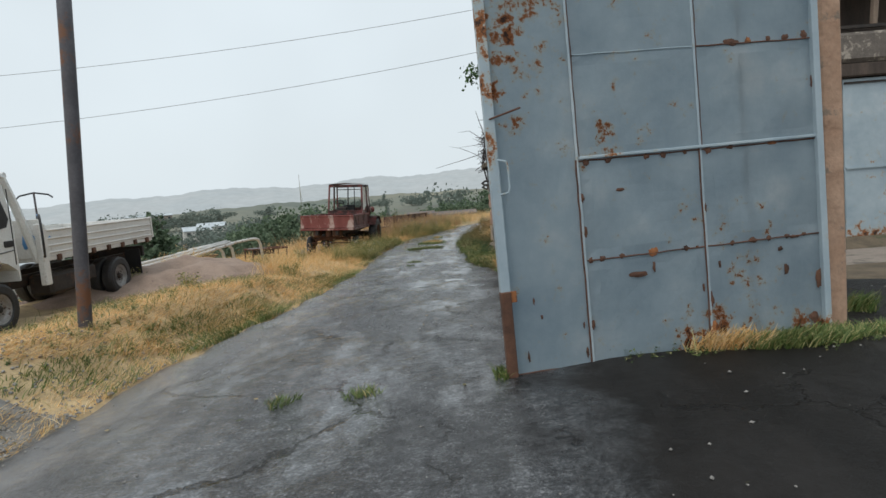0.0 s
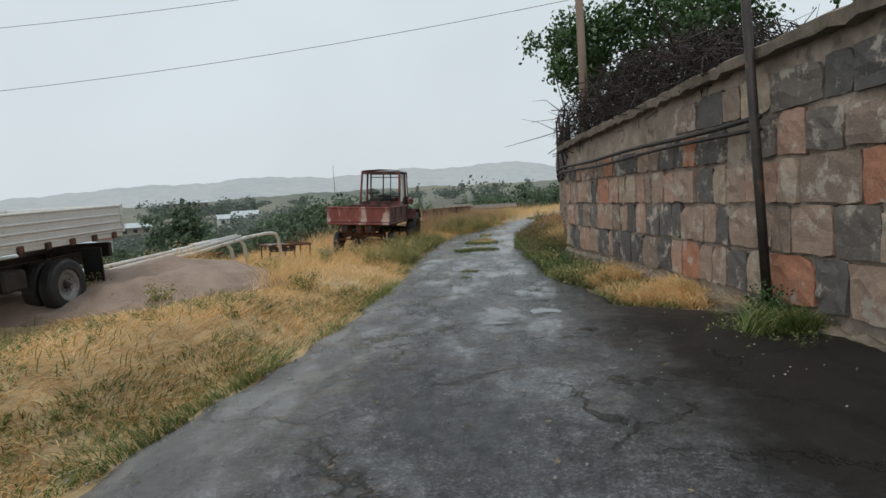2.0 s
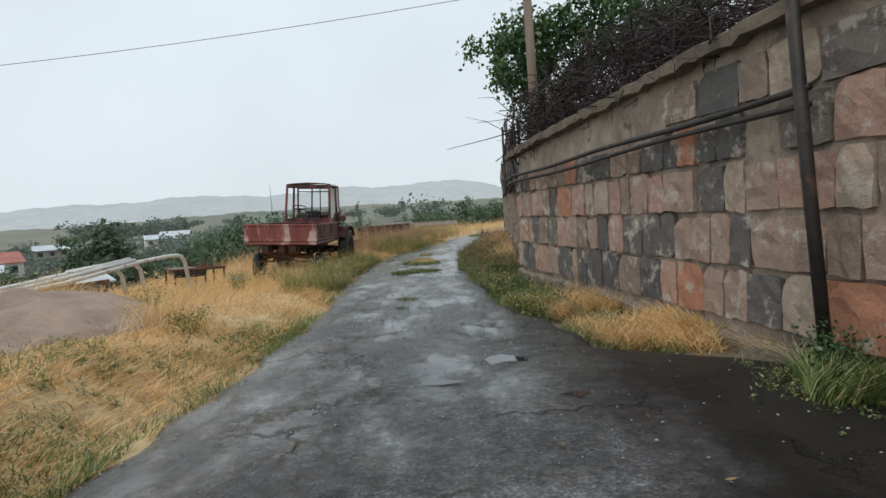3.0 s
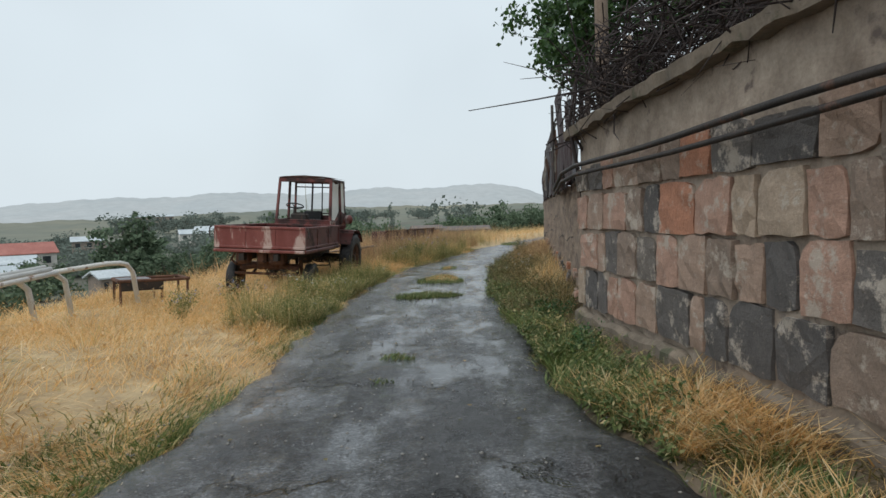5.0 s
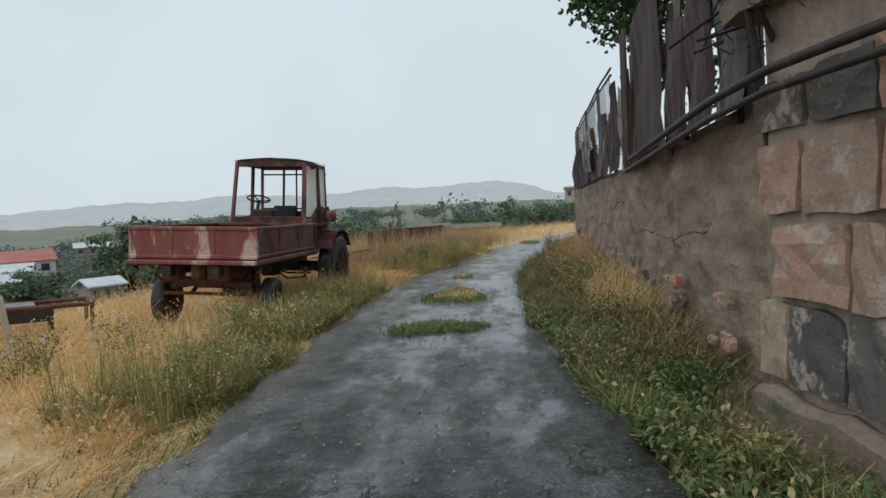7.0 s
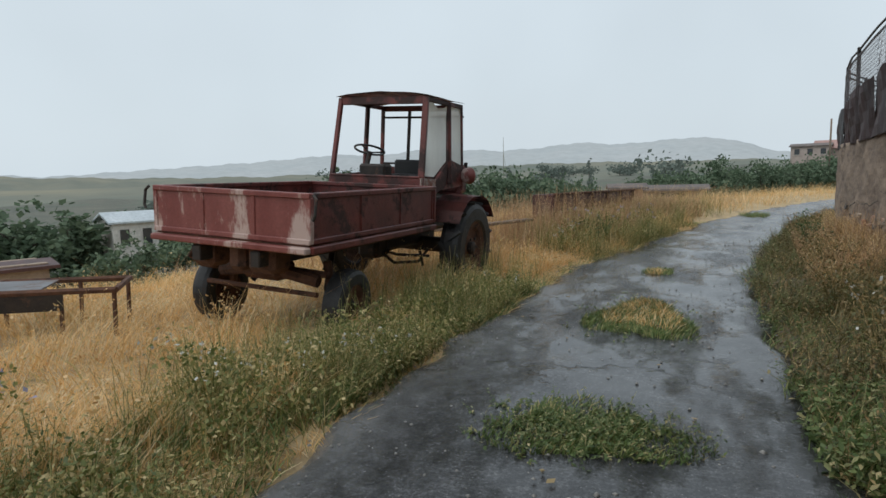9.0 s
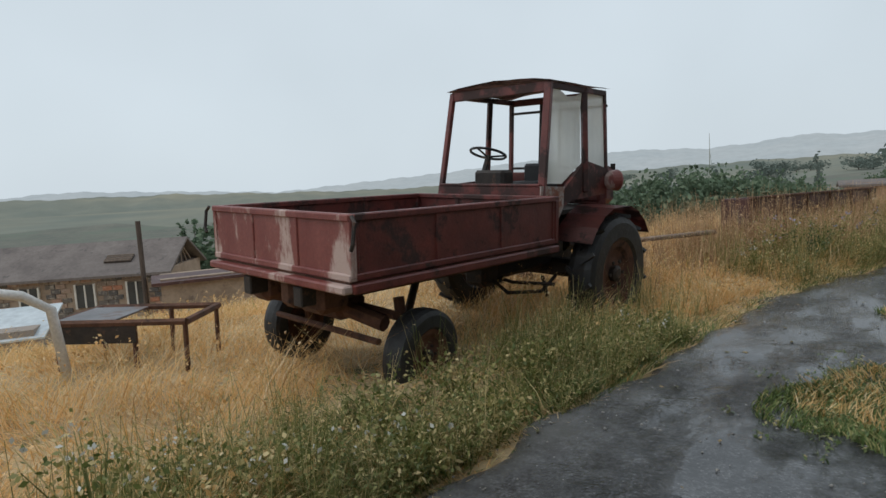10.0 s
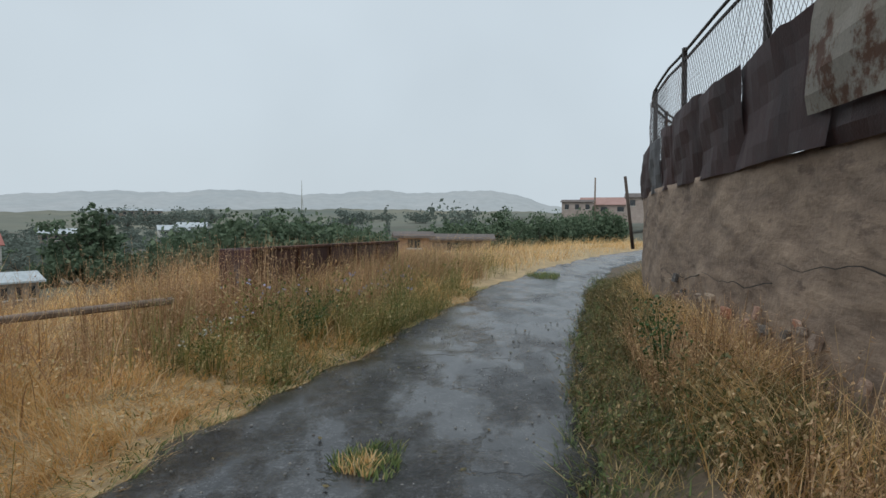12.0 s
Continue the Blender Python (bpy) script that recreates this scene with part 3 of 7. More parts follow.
def height(x, y):
    """Ground height over the whole plan."""
    x, y = np.asarray(x, float), np.asarray(y, float)
    road = np.interp(y, [-40, 5, 7, 9, 11, 14, 22, 40, 70, 120], [.12, .12, .11, .08, .04, 0, -0.08, -0.1, -0.2, 0.8])
    road = road + 0.04 * np.clip(x + 1.2, -1.6, 2.6) * (1 - smooth(7.5, 12, y))
    dl = left_edge(y) - x
    dr = x - right_edge(y)
    z = road.copy()
    near = smooth(-12, 2, y)
    # left verge and field
    bank = 0.40 * smooth(0.0, 1.0, dl) * (1 - smooth(9, 13, y)) - 0.28 * smooth(1.6, 3.0, dl) * (1 - smooth(9.5, 12, y))
    z += bank * near
    z += 0.10 * smooth(0.1, 1.2, dl) * smooth(9, 13, y)
    z += 0.30 * np.exp(-((x + 5.6) / 1.5) ** 2 - ((y - 13.2) / 1.5) ** 2)
    z += 0.22 * np.exp(-((x + 7.6) / 1.2) ** 2 - ((y - 14.2) / 1.2) ** 2)
    z -= 0.20 * smooth(0.6, 2.2, dl) * smooth(15, 19, y) * (1 - smooth(27, 33, y))
    drop = np.clip(dl - 5.5, 0, None)
    z -= 13.0 * (1 - np.exp(-drop / 75.0)) + 0.10 * np.clip(drop, 0, 8) * 0.6
    z += 0.05 * wave(x, y, 0.9, 1.3) * smooth(0.5, 2, dl)
    # right bank, then the plots behind the walls
    side = smooth(0.0, 1.3, dr) * 0.24 * smooth(9.2, 10.2, y)
    behind = smooth(0.3, 0.5, x - wall_x(y)) * smooth(9.6, 10.4, y) * (1 - smooth(37, 39, y)) * (1 - smooth(2.4, 3.0, x - wall_x(y)) * (1 - smooth(17, 19, y)))
    top = np.interp(y, [10, 15.9, 16.1, 30, 38], [2.1, 2.1, 1.75, 1.45, 1.2])
    z = np.where(dr > 0, (road + side) * (1 - behind) + top * behind, z)
    z += np.where(dr > 0, 0.045 * np.clip(dr - 3, 0, 120) * smooth(36, 46, y), 0)
    z += np.where(dr > 0, 2.2 * smooth(1, 9, dr) * smooth(44, 56, y) * (1 - smooth(110, 150, y)), 0)
    # the plain rises again far away
    r = np.hypot(x, y)
    z += 12.0 * smooth(160, 520, r) * smooth(-20, 30, dl)
    return z


# ---- ground ----
def spread(lo, hi, step, far_lo, far_hi, grow=1.22):
    a = list(np.arange(lo, hi + 1e-6, step))
    s, v = step, hi
    while v < far_hi:
        s *= grow
        v += s
        a.append(v)
    s, v = step, lo
    while v > far_lo:
        s *= grow
        v -= s
        a.insert(0, v)
    return np.array(a)


def sheet(name, xs, ys, zf, material):
    gx, gy = np.meshgrid(xs, ys)
    v = np.stack([gx, gy, zf(gx, gy)], -1).reshape(-1, 3)
    nx, ny = len(xs), len(ys)
    i = (np.arange(ny - 1)[:, None] * nx + np.arange(nx - 1)[None, :]).ravel()
    f = np.stack([i, i + 1, i + nx + 1, i + nx], -1)
    me = soup(name, v, f, material)
    me.polygons.foreach_set("use_smooth", [True] * len(me.polygons))
    return new(name, me)


def ground_z(x, y):
    inside = (x > left_edge(y) + 0.15) & (x < right_edge(y) - 0.15) & (y < 118)
    return height(x, y) - np.where(inside, 0.10, 0.0)


ground = sheet("ground", spread(-11, 7, 0.22, -3000, 3000), spread(-2, 48, 0.25, -3000, 3000), ground_z, "soil")
gm = ground.data
gm.materials.append(M["meadow"])
# the farthest ground shares the slopes' painted haze
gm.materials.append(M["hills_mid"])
gm.materials.append(M["verge_soil"])
gm.materials.append(M["gravel_ground"])
gc = np.zeros(len(gm.polygons) * 3)
gm.polygons.foreach_get("center", gc)
gc = gc.reshape(-1, 3)
gr_ = np.hypot(gc[:, 0], gc[:, 1] - 20) + 8 * wave(gc[:, 0], gc[:, 1], 9.0, 1.0)
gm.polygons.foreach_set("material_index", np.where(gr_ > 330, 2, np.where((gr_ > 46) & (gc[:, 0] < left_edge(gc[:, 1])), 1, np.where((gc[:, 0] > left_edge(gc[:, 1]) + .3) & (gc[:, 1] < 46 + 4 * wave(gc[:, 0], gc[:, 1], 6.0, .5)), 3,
                                                                         np.where((gc[:, 1] < 4.3 + .7 * wave(gc[:, 0], gc[:, 1], .7, 1.1)) & (gc[:, 0] > -9), 4, 0)))).astype(np.int32))
tagged(ground, "straw-littered earth sloping down to a green valley", "ground", kind="structure")

# bare earth heap beside the truck
hx, hy = np.meshgrid(np.linspace(-8.8, -3.7, 44), np.linspace(10.2, 15.2, 44))
edge = 1 - ((hx + 6.3) / 2.4) ** 2 - ((hy - 12.7) / 2.3) ** 2 + 0.22 * wave(hx, hy, 0.45, 2.0)
hz = height(hx, hy) + np.where(edge > 0, 0.03 + 0.20 * np.clip(edge, 0, 1) + 0.06 * wave(hx, hy, 0.28, 0.7), -0.08)
hv = np.stack([hx, hy, hz], -1).reshape(-1, 3)
hi_ = (np.arange(43)[:, None] * 44 + np.arange(43)[None, :]).ravel()
heap_me = soup("earth_heap", hv, np.stack([hi_, hi_ + 1, hi_ + 45, hi_ + 44], -1), "earth")
heap_me.polygons.foreach_set("use_smooth", [True] * len(heap_me.polygons))
tagged(new("earth_heap", heap_me), "low heap of bare pinkish earth in dry grass", "earth heap", kind="stuff")


# ---- road: a worn sheet with ragged edges ----
def road_mesh():
    ys = np.concatenate([np.arange(-14, 48, 0.14), np.arange(48, 118, 1.0)])
    us = np.linspace(0, 1, 44)
    v = np.zeros((len(ys), len(us), 3))
    for i, y in enumerate(ys):
        a = left_edge(y) + 0.10 * math.sin(y * 2.3) * math.sin(y * 0.9 + 1) + 0.05 * math.sin(y * 7.1)
        b = right_edge(y) + 0.10 * math.sin(y * 1.7 + 2) * math.sin(y * 1.1) + 0.05 * math.sin(y * 6.3)
        x = a + (b - a) * us
        z = height(np.clip(x, left_edge(y) + 0.02, right_edge(y) - 0.02), np.full_like(x, y))
        rut = 0.012 * wave(x, np.full_like(x, y), 0.55, 0.4) + 0.006 * wave(x, np.full_like(x, y), 0.17, 2.2)
        lip = np.minimum(1, np.minimum(us, 1 - us) * 20)
        v[i, :, 0], v[i, :, 1], v[i, :, 2] = x, y, z + 0.03 * lip - 0.05 * (1 - lip) + rut * lip
    nx, ny = len(us), len(ys)
    i = (np.arange(ny - 1)[:, None] * nx + np.arange(nx - 1)[None, :]).ravel()
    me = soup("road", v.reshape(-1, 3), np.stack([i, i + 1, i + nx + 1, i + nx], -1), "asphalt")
    me.polygons.foreach_set("use_smooth", [True] * len(me.polygons))
    return new("road", me)


road = tagged(road_mesh(), "wet cracked asphalt lane with potholes and grass tufts", "road", kind="structure")


pm, pn_, pl_, pp = nodes_of("rain_puddle")
pp.inputs["Base Color"].default_value = (0.02, 0.021, 0.022, 1)
pp.inputs["Roughness"].default_value = 0.03
bump(pn_, pl_, pp, noisy(pn_, pl_, 26, 2).outputs["Fac"], 0.06, 0.004)
M["puddle"] = pm
pr = random.Random(31)
for cx, cy, rx, ry in ((.08, 10.2, .17, .24), (.34, 9.25, .14, .22), (-.5, 9.7, .16, .06)):
    bm = bmesh.new()
    zc = float(height(cx, cy)) + .030
    n = 26
    ring = [bm.verts.new((cx + rx * (1 + .22 * math.sin(3 * a + cx * 7) + pr.uniform(-.12, .12)) * math.cos(a), cy + ry * (1 + .2 * math.sin(2 * a + cy) + pr.uniform(-.12, .12)) * math.sin(a), 0)) for a in [2 * math.pi * k / n for k in range(n)]]
    for q in ring:
        q.co.z = zc + float(height(q.co.x, q.co.y)) - float(height(cx, cy)) + .002
    bm.faces.new(ring)
    part("puddle", bm, "puddle", road, "shallow rain puddle mirroring the sky")


# ---- distance ----
def ridge(name, radius, el_at, depth, material, label, foot):
    """A range of hills round the valley; el_at gives its skyline in degrees."""
    th = np.radians(np.arange(-115, 75, 0.35))
    rows = []
    for k, (fr, fh) in enumerate(((0, 0), (.18, .3), (.42, .66), (.7, .9), (1.0, 1.0), (1.25, .7))):
        r = radius + depth * fr
        el = np.array([el_at(math.degrees(t)) for t in th])
        z = foot + (1.4 + (radius + depth) * np.tan(np.radians(el)) - foot) * fh + (4 * wave(th * 40, th * 0 + k, 1.0, k) if 0 < k < 4 else 0)
        rows.append(np.stack([r * np.sin(th), r * np.cos(th), z], -1))
    v = np.array(rows)
    nx, ny = v.shape[1], v.shape[0]
    i = (np.arange(ny - 1)[:, None] * nx + np.arange(nx - 1)[None, :]).ravel()
    me = soup(name, v.reshape(-1, 3), np.stack([i, i + 1, i + nx + 1, i + nx], -1), material)
    me.polygons.foreach_set("use_smooth", [True] * len(me.polygons))
    return tagged(new(name, me), label, "hills", kind="structure")


SKY_B = [-115, -90, -75, -70, -60, -53, -45, -37, -30, -25, -21, -17, -14, -10, -7, -3, 3, 6, 9, 12, 18, 30, 75]
SKY_E = [1.0, 1.2, 1.4, 1.7, 1.25, .8, 1.3, 1.75, 2.3, 2.25, 2.65, 2.5, 2.3, 2.5, 2.85, 2.55, 2.9, 2.6, 1.6, 1.0, .8, .8, .8]
ridge("backdrop_far", 1700, lambda b: float(np.interp(b, SKY_B, SKY_E)) + 0.05 * math.sin(b * 1.9) + 0.03 * math.sin(b * 5.1), 700, "hills_far", "distant hills with pale rain haze painted into their colour", -8)
ridge("backdrop_near", 620, lambda b: float(np.interp(b, [-115, -75, -62, -53, -44, -36, -28, -18, -8, 0, 10, 30, 75], [1.0, 1.2, 1.1, .75, .5, .45, .55, .9, 1.0, .9, .8, 1.0, 1.0])) + 0.06 * math.sin(b * 1.1) + 0.03 * math.sin(b * 4.3), 260, "hills_mid", "brown fields on slopes across the valley, rain haze painted in", -12)

# ---- stone wall, its coping, pipes ----
def w1(y, off=0.0):
    return 2.3 - 0.118 * (y - 7) + off


def wall_sheet(name, pts, base, tops, thick, material, label, rough, step=0.16):
    """A wall along plan points with an uneven face; tops are heights along it."""
    segs = [math.dist(a, b) for a, b in zip(pts, pts[1:])]
    total = sum(segs)
    cum = np.concatenate([[0], np.cumsum(segs)])
    px, py = [p[0] for p in pts], [p[1] for p in pts]
    s = np.linspace(0, total, int(total / step) + 1)
    x, y = np.interp(s, cum, px), np.interp(s, cum, py)
    nx_, ny_ = np.gradient(y), -np.gradient(x)
    ln = np.hypot(nx_, ny_)
    nx_, ny_ = -nx_ / ln, -ny_ / ln
    zt = np.interp(s, np.linspace(0, total, len(tops)), tops)
    rows = []
    n = 26
    for k in range(n + 1):
        z = base + (zt - base) * k / n
        d = rough * (wave(s, z * 1.4, 0.35, 1.0) * 0.5 + wave(s, z * 2.0, 0.11, 2.5) * 0.35)
        rows.append(np.stack([x + nx_ * d, y + ny_ * d, z], -1))
    for off in (thick,):
        rows.append(np.stack([x - nx_ * off, y - ny_ * off, zt], -1))
        rows.append(np.stack([x - nx_ * off, y - ny_ * off, zt * 0 + base], -1))
    v = np.array(rows)
    m, c = v.shape[1], v.shape[0]
    i = (np.arange(c - 1)[:, None] * m + np.arange(m - 1)[None, :]).ravel()
    me = soup(name, v.reshape(-1, 3), np.stack([i, i + 1, i + m + 1, i + m], -1), material)
    me.update()
    return tagged(new(name, me), label, "wall", kind="structure")


wall_1 = wall_sheet("wall_1", [(3.85, 5.85), (2.45, 6.4), (w1(7.2), 7.2), (1.25, 15.9), (1.7, 16.05)], -0.1, [2.62, 2.6, 2.55, 2.5, 2.36, 2.3], 0.35, "mortar", "block wall of brown, pink and black tuff with smeared mortar", 0.032, 0.09)
wall_2 = wall_sheet("wall_2", [(1.36, 15.96)] + [(a, b) for a, b in W2[1:]], -0.15, [1.88, 1.80, 1.80, 1.82, 1.80, 1.76, 1.72, 1.68], 0.3, "render", "brown cement-rendered retaining wall with board marks and cracks", 0.03, 0.09)

cp = bmesh.new()
prev = None
rnd = random.Random(4)
for k in range(66):
    y = 6.6 + 9.42 * k / 65
    x = w1(y)
    zt = float(np.interp(y, [6.6, 9.4, 13, 15.7, 16.02], [2.72, 2.66, 2.52, 2.40, 2.38])) + rnd.uniform(-.012, .012)
    o = 0.13 + rnd.uniform(-.025, .02)
    h = 0.13 + rnd.uniform(-.02, .015)
    ring = [cp.verts.new(p) for p in ((x - o, y, zt - h), (x - o - .015, y, zt - .03), (x - o + .05, y, zt), (x + .3, y, zt + .02), (x + .34, y, zt - h))]
    if prev:
        for j in range(5):
            cp.faces.new((prev[j], prev[(j + 1) % 5], ring[(j + 1) % 5], ring[j]))
    else:
        cp.faces.new(ring[::-1])
    prev = ring
cp.faces.new(prev)
part("coping", cp, "coping", wall_1, "mossy crumbling concrete coping")

fb = bmesh.new()
prev = None
for k in range(60):
    y = 6.7 + 9.2 * k / 59
    x = w1(y)
    z = 0.27 + rnd.uniform(-.03, .03)
    o = 0.09 + rnd.uniform(-.03, .03)
    ring = [fb.verts.new(p) for p in ((x - o - .02, y, -.1), (x - o, y, z - .04), (x - o + .05, y, z), (x + .1, y, z))]
    if prev:
        for j in range(3):
            fb.faces.new((prev[j], prev[j + 1], ring[j + 1], ring[j]))
    prev = ring
part("footing", fb, "coping", wall_1, "rough poured footing")

tagged(finish("wall_pipe", tube(tube(bmesh.new(), [(w1(y) - .15, y, 2.02 - .018 * (y - 9) + .012 * math.sin(y * 1.7)) for y in np.linspace(9.0, 15.6, 16)] + [(1.10, 16.2, 1.87), (1.58, 19.5, 1.80), (1.60, 19.62, 1.88), (1.60, 19.62, 3.3)], .026, 8),
       [(w1(y) - .15, y, 1.93 - .02 * (y - 9) + .015 * math.sin(y * 1.3)) for y in np.linspace(9.0, 15.6, 16)] + [(1.10, 16.2, 1.77), (1.62, 19.75, 1.69), (1.64, 19.87, 1.76), (1.64, 19.87, 3.3)], .022, 8), "dark_metal", smooth=True),
       "pair of thin rusty gas pipes along the wall", "pipe")
tagged(finish("drain_pole", T([(1.93, 8.9, 0.2), (1.90, 9.0, 1.4), (1.84, 9.12, 3.3)], .042, 10), "dark_metal", smooth=True), "dark rusty iron pole leaning on the block wall", "pole")

# ---- fence on the rendered wall ----
def along2(s):
    """Point, direction at s metres along the rendered wall's top."""
    pts = [Vector((a, b)) for a, b in W2]
    for a, b in zip(pts, pts[1:]):
        L = (b - a).length
        if s <= L:
            return a.lerp(b, s / L), (b - a).normalized()
        s -= L
    return pts[-1], (pts[-1] - pts[-2]).normalized()


def top2(s):
    return float(np.interp(s, [0, 4, 10, 14.5, 22], [1.88, 1.79, 1.82, 1.77, 1.68]))


def s_at(y):
    """Metres along the rendered wall at a given y."""
    q = 0.0
    for a, b in zip(W2, W2[1:]):
        if y <= b[1]:
            return q + math.dist(a, b) * (y - a[1]) / (b[1] - a[1])
        q += math.dist(a, b)
    return q


fence = thing("fence", Matrix.Identity(4), "scrap sheet and chain-link fence on rusty posts above the wall", "fence")
for y, h in ((16.5, 1.1), (18.3, 1.3), (20.4, 1.4), (22.3, 1.2), (24.25, 1.72), (26.85, 1.72), (29.45, 1.74), (31.6, 1.72), (33.4, 1.72), (35.2, 1.72), (37.0, 1.72)):
    p, d = along2(s_at(y))
    zt = top2(s_at(y))
    part("post", box(bmesh.new(), p.x + .10, p.y, zt + h / 2 - .05, .055, .055, h + .1, bev=.006, rot=pose(0, 0, 0, (y * 7) % 3 - 1.5, -1.0)), "dark_metal", fence)
S0, S1 = s_at(22.4), s_at(38.2)
for h in (1.60, 1.71):
    part("rail", tube(bmesh.new(), [(along2(q)[0].x + .09, along2(q)[0].y, top2(q) + h + .02 * math.sin(q * 1.7)) for q in np.linspace(S0, S1, 34)], .020, 6), "dark_metal", fence)
wire = bmesh.new()
for q in np.arange(S0, S1, 0.085):
    for sgn in (-1, 1):
        pts = []
        for k in range(4):
            g = along2(min(S1, max(S0, q + sgn * .85 * k / 3)))[0]
            pts.append((g.x + (.05 if 24.3 < g.y < 27.3 else .07), g.y, top2(q) + .30 + 1.30 * k / 3))
        tube(wire, pts, .0024, 3, cap=False)
part("chain_link", wire, "grey_sheet", fence, "diamond wire mesh")
rnd = random.Random(11)
SHEETS = ((16.15, 16.75, 2.75, 2.8, "grey_sheet"), (16.7, 17.5, 2.85, 2.75, "rust_sheet"), (17.45, 18.25, 2.75, 2.9, "rust_sheet"), (18.2, 19.9, 3.3, 3.25, "rust_sheet"), (19.8, 20.4, 2.9, 2.85, "brown_sheet"), (20.35, 20.95, 2.75, 2.92, "pale_sheet"),
          (20.9, 21.4, 3.0, 2.82, "rust_sheet"), (21.5, 22.25, 2.66, 2.74, "rust_sheet"), (22.2, 23.1, 2.76, 2.82, "rust_sheet"), (23.1, 23.75, 2.78, 2.7, "grey_sheet"), (23.7, 24.4, 2.72, 2.74, "brown_sheet"), (24.2, 25.7, 2.45, 2.4, "rust_sheet"), (24.35, 25.65, 2.84, 2.74, "pale_sheet"),
          (25.6, 27.16, 2.76, 2.70, "rust_sheet"), (27.2, 28.4, 2.70, 2.64, "rust_sheet"), (28.36, 29.5, 2.72, 2.66, "rust_sheet"), (29.55, 30.3, 2.58, 2.62, "rust_sheet"), (30.4, 31.5, 2.5, 2.55, "grey_sheet"), (31.45, 32.8, 2.6, 2.5, "rust_sheet"),
          (32.8, 34.2, 2.5, 2.55, "rust_sheet"), (34.15, 35.6, 2.5, 2.45, "grey_sheet"), (35.6, 37.0, 2.45, 2.5, "rust_sheet"))
for y0, y1, za, zb, mat in SHEETS:
    sa, sb = s_at(y0) - (.03 if y0 < 24 else .08), s_at(y1) + (.03 if y0 < 24 else .08)
    p, d = along2(sa)
    w = sb - sa
    bm = bmesh.new()
    n = 11
    lean = rnd.uniform(-.07, .05) if y0 < 24 else rnd.uniform(-.02, .02)
    off = rnd.uniform(-.03, .02) - (.07 if mat == "pale_sheet" and y0 > 24 else 0)
    ph = rnd.uniform(0, 6)
    cols = []
    for i in range(n):
        u = i / (n - 1)
        zl = top2(sa + w * u) - .025 + (rnd.uniform(0, .04) if 20.5 < y0 < 24 else (-.04 if y0 < 21 else 0)) + (.17 + .05 * u if mat == "pale_sheet" and y0 > 24 else 0)
        zt = za + (zb - za) * u + rnd.uniform(-.016, .016)
        bow = .05 * math.sin(u * math.pi + ph * .1) + (.012 if i % 2 and y0 < 24 else .004 * (i % 3))
        col = []
        for k in range(7):
            t = k / 6
            o = off + lean * t - bow + .022 * math.sin(t * 5 + ph) + .012 * math.sin(u * 7 + t * 9 + ph)
            col.append(bm.verts.new((d.x * u * w + o * d.y, d.y * u * w - o * d.x, zl + t * (zt - zl))))
        cols.append(col)
    for a, b in zip(cols, cols[1:]):
        for k in range(6):
            bm.faces.new((a[k], a[k + 1], b[k + 1], b[k]))
    bmesh.ops.solidify(bm, geom=bm.faces[:], thickness=0.006)
    ob = part("sheet", bm, mat, fence)
    ob.location = (p.x + .02, p.y, 0)

# ---- iron gate leaf, pillar, garage behind ----
gate = thing("gate", pose(.414, 4.162, .206, 0, -1.4, 8.2), "tall blue-grey sheet-iron gate leaf, rusty and standing open", "gate")
GL, GH = 2.5, 3.0


def gp(name, x0, x1, z0, z1, y, t, mat="gate", bev=.004, label=""):
    return part(name, B((x0 + x1) / 2, y, (z0 + z1) / 2, x1 - x0, t, z1 - z0, bev=bev), mat, gate, label)


XC = [0.0, .60, 1.545, GL]
ZC = [0.0, .765, 1.495, 2.22, GH]
rnd = random.Random(3)
for i in range(3):
    for k in range(4 if i else 1):
        bm = bmesh.new()
        x0, x1, z0, z1 = XC[i] + .002, XC[i + 1] - .002, ZC[k] + .002, (ZC[k + 1] if i else GH) - .002
        g = [[bm.verts.new((x0 + (x1 - x0) * a / 10, (.009 * math.sin(a * .66 + i) * math.sin(b * .6 + k) + rnd.uniform(-.0012, .0012)) * (a % 10 > 0) * (b % 10 > 0), z0 + (z1 - z0) * b / 10)) for b in range(11)] for a in range(11)]
        for a in range(10):
            for b in range(10):
                bm.faces.new((g[a][b], g[a + 1][b], g[a + 1][b + 1], g[a][b + 1]))
        bmesh.ops.solidify(bm, geom=bm.faces[:], thickness=0.004)
        part("panel", bm, "gate", gate)
gp("edge_bar", -.05, .02, 0, GH, -.02, .055)
gp("edge_bar", GL - .03, GL + .025, .04, GH, -.012, .05)


def weld_seam(a, b, width, mat, depth=.010):
    """An uneven welded lap between two points of the leaf."""
    a, b = Vector(a), Vector(b)
    n = max(6, int((b - a).length / .09))
    pts = [a.lerp(b, k / n) + Vector((rnd.uniform(-.003, .003), rnd.uniform(-.003, .002), rnd.uniform(-.003, .003))) for k in range(n + 1)]
    return part("weld_seam", tube(bmesh.new(), pts, width, 5), mat, gate)


for x in (.60, 1.545):
    gp("seam_bar", x - .009, x + .010, 0, GH, -.003, .010)
    weld_seam((x - .014, -.006, 0), (x - .014, -.006, 1.49), .006, "rust")
    weld_seam((x + .015, -.004, 1.5), (x + .015, -.004, GH), .0035, "rust")
gp("cross_bar", .61, GL, 1.49, 1.512, -.012, .022)
for x0, x1, z, mat in ((.62, 1.53, 2.22, "gate"), (1.56, GL, 2.22, "rust"), (.62, 1.53, .765, "rust"), (1.56, GL, .765, "rust"), (.61, GL, 1.480, "rust"), (0, GL, .006, "rust")):
    weld_seam((x0, -.004, z), (x1, -.004, z), .006 if mat == "rust" else .004, mat)


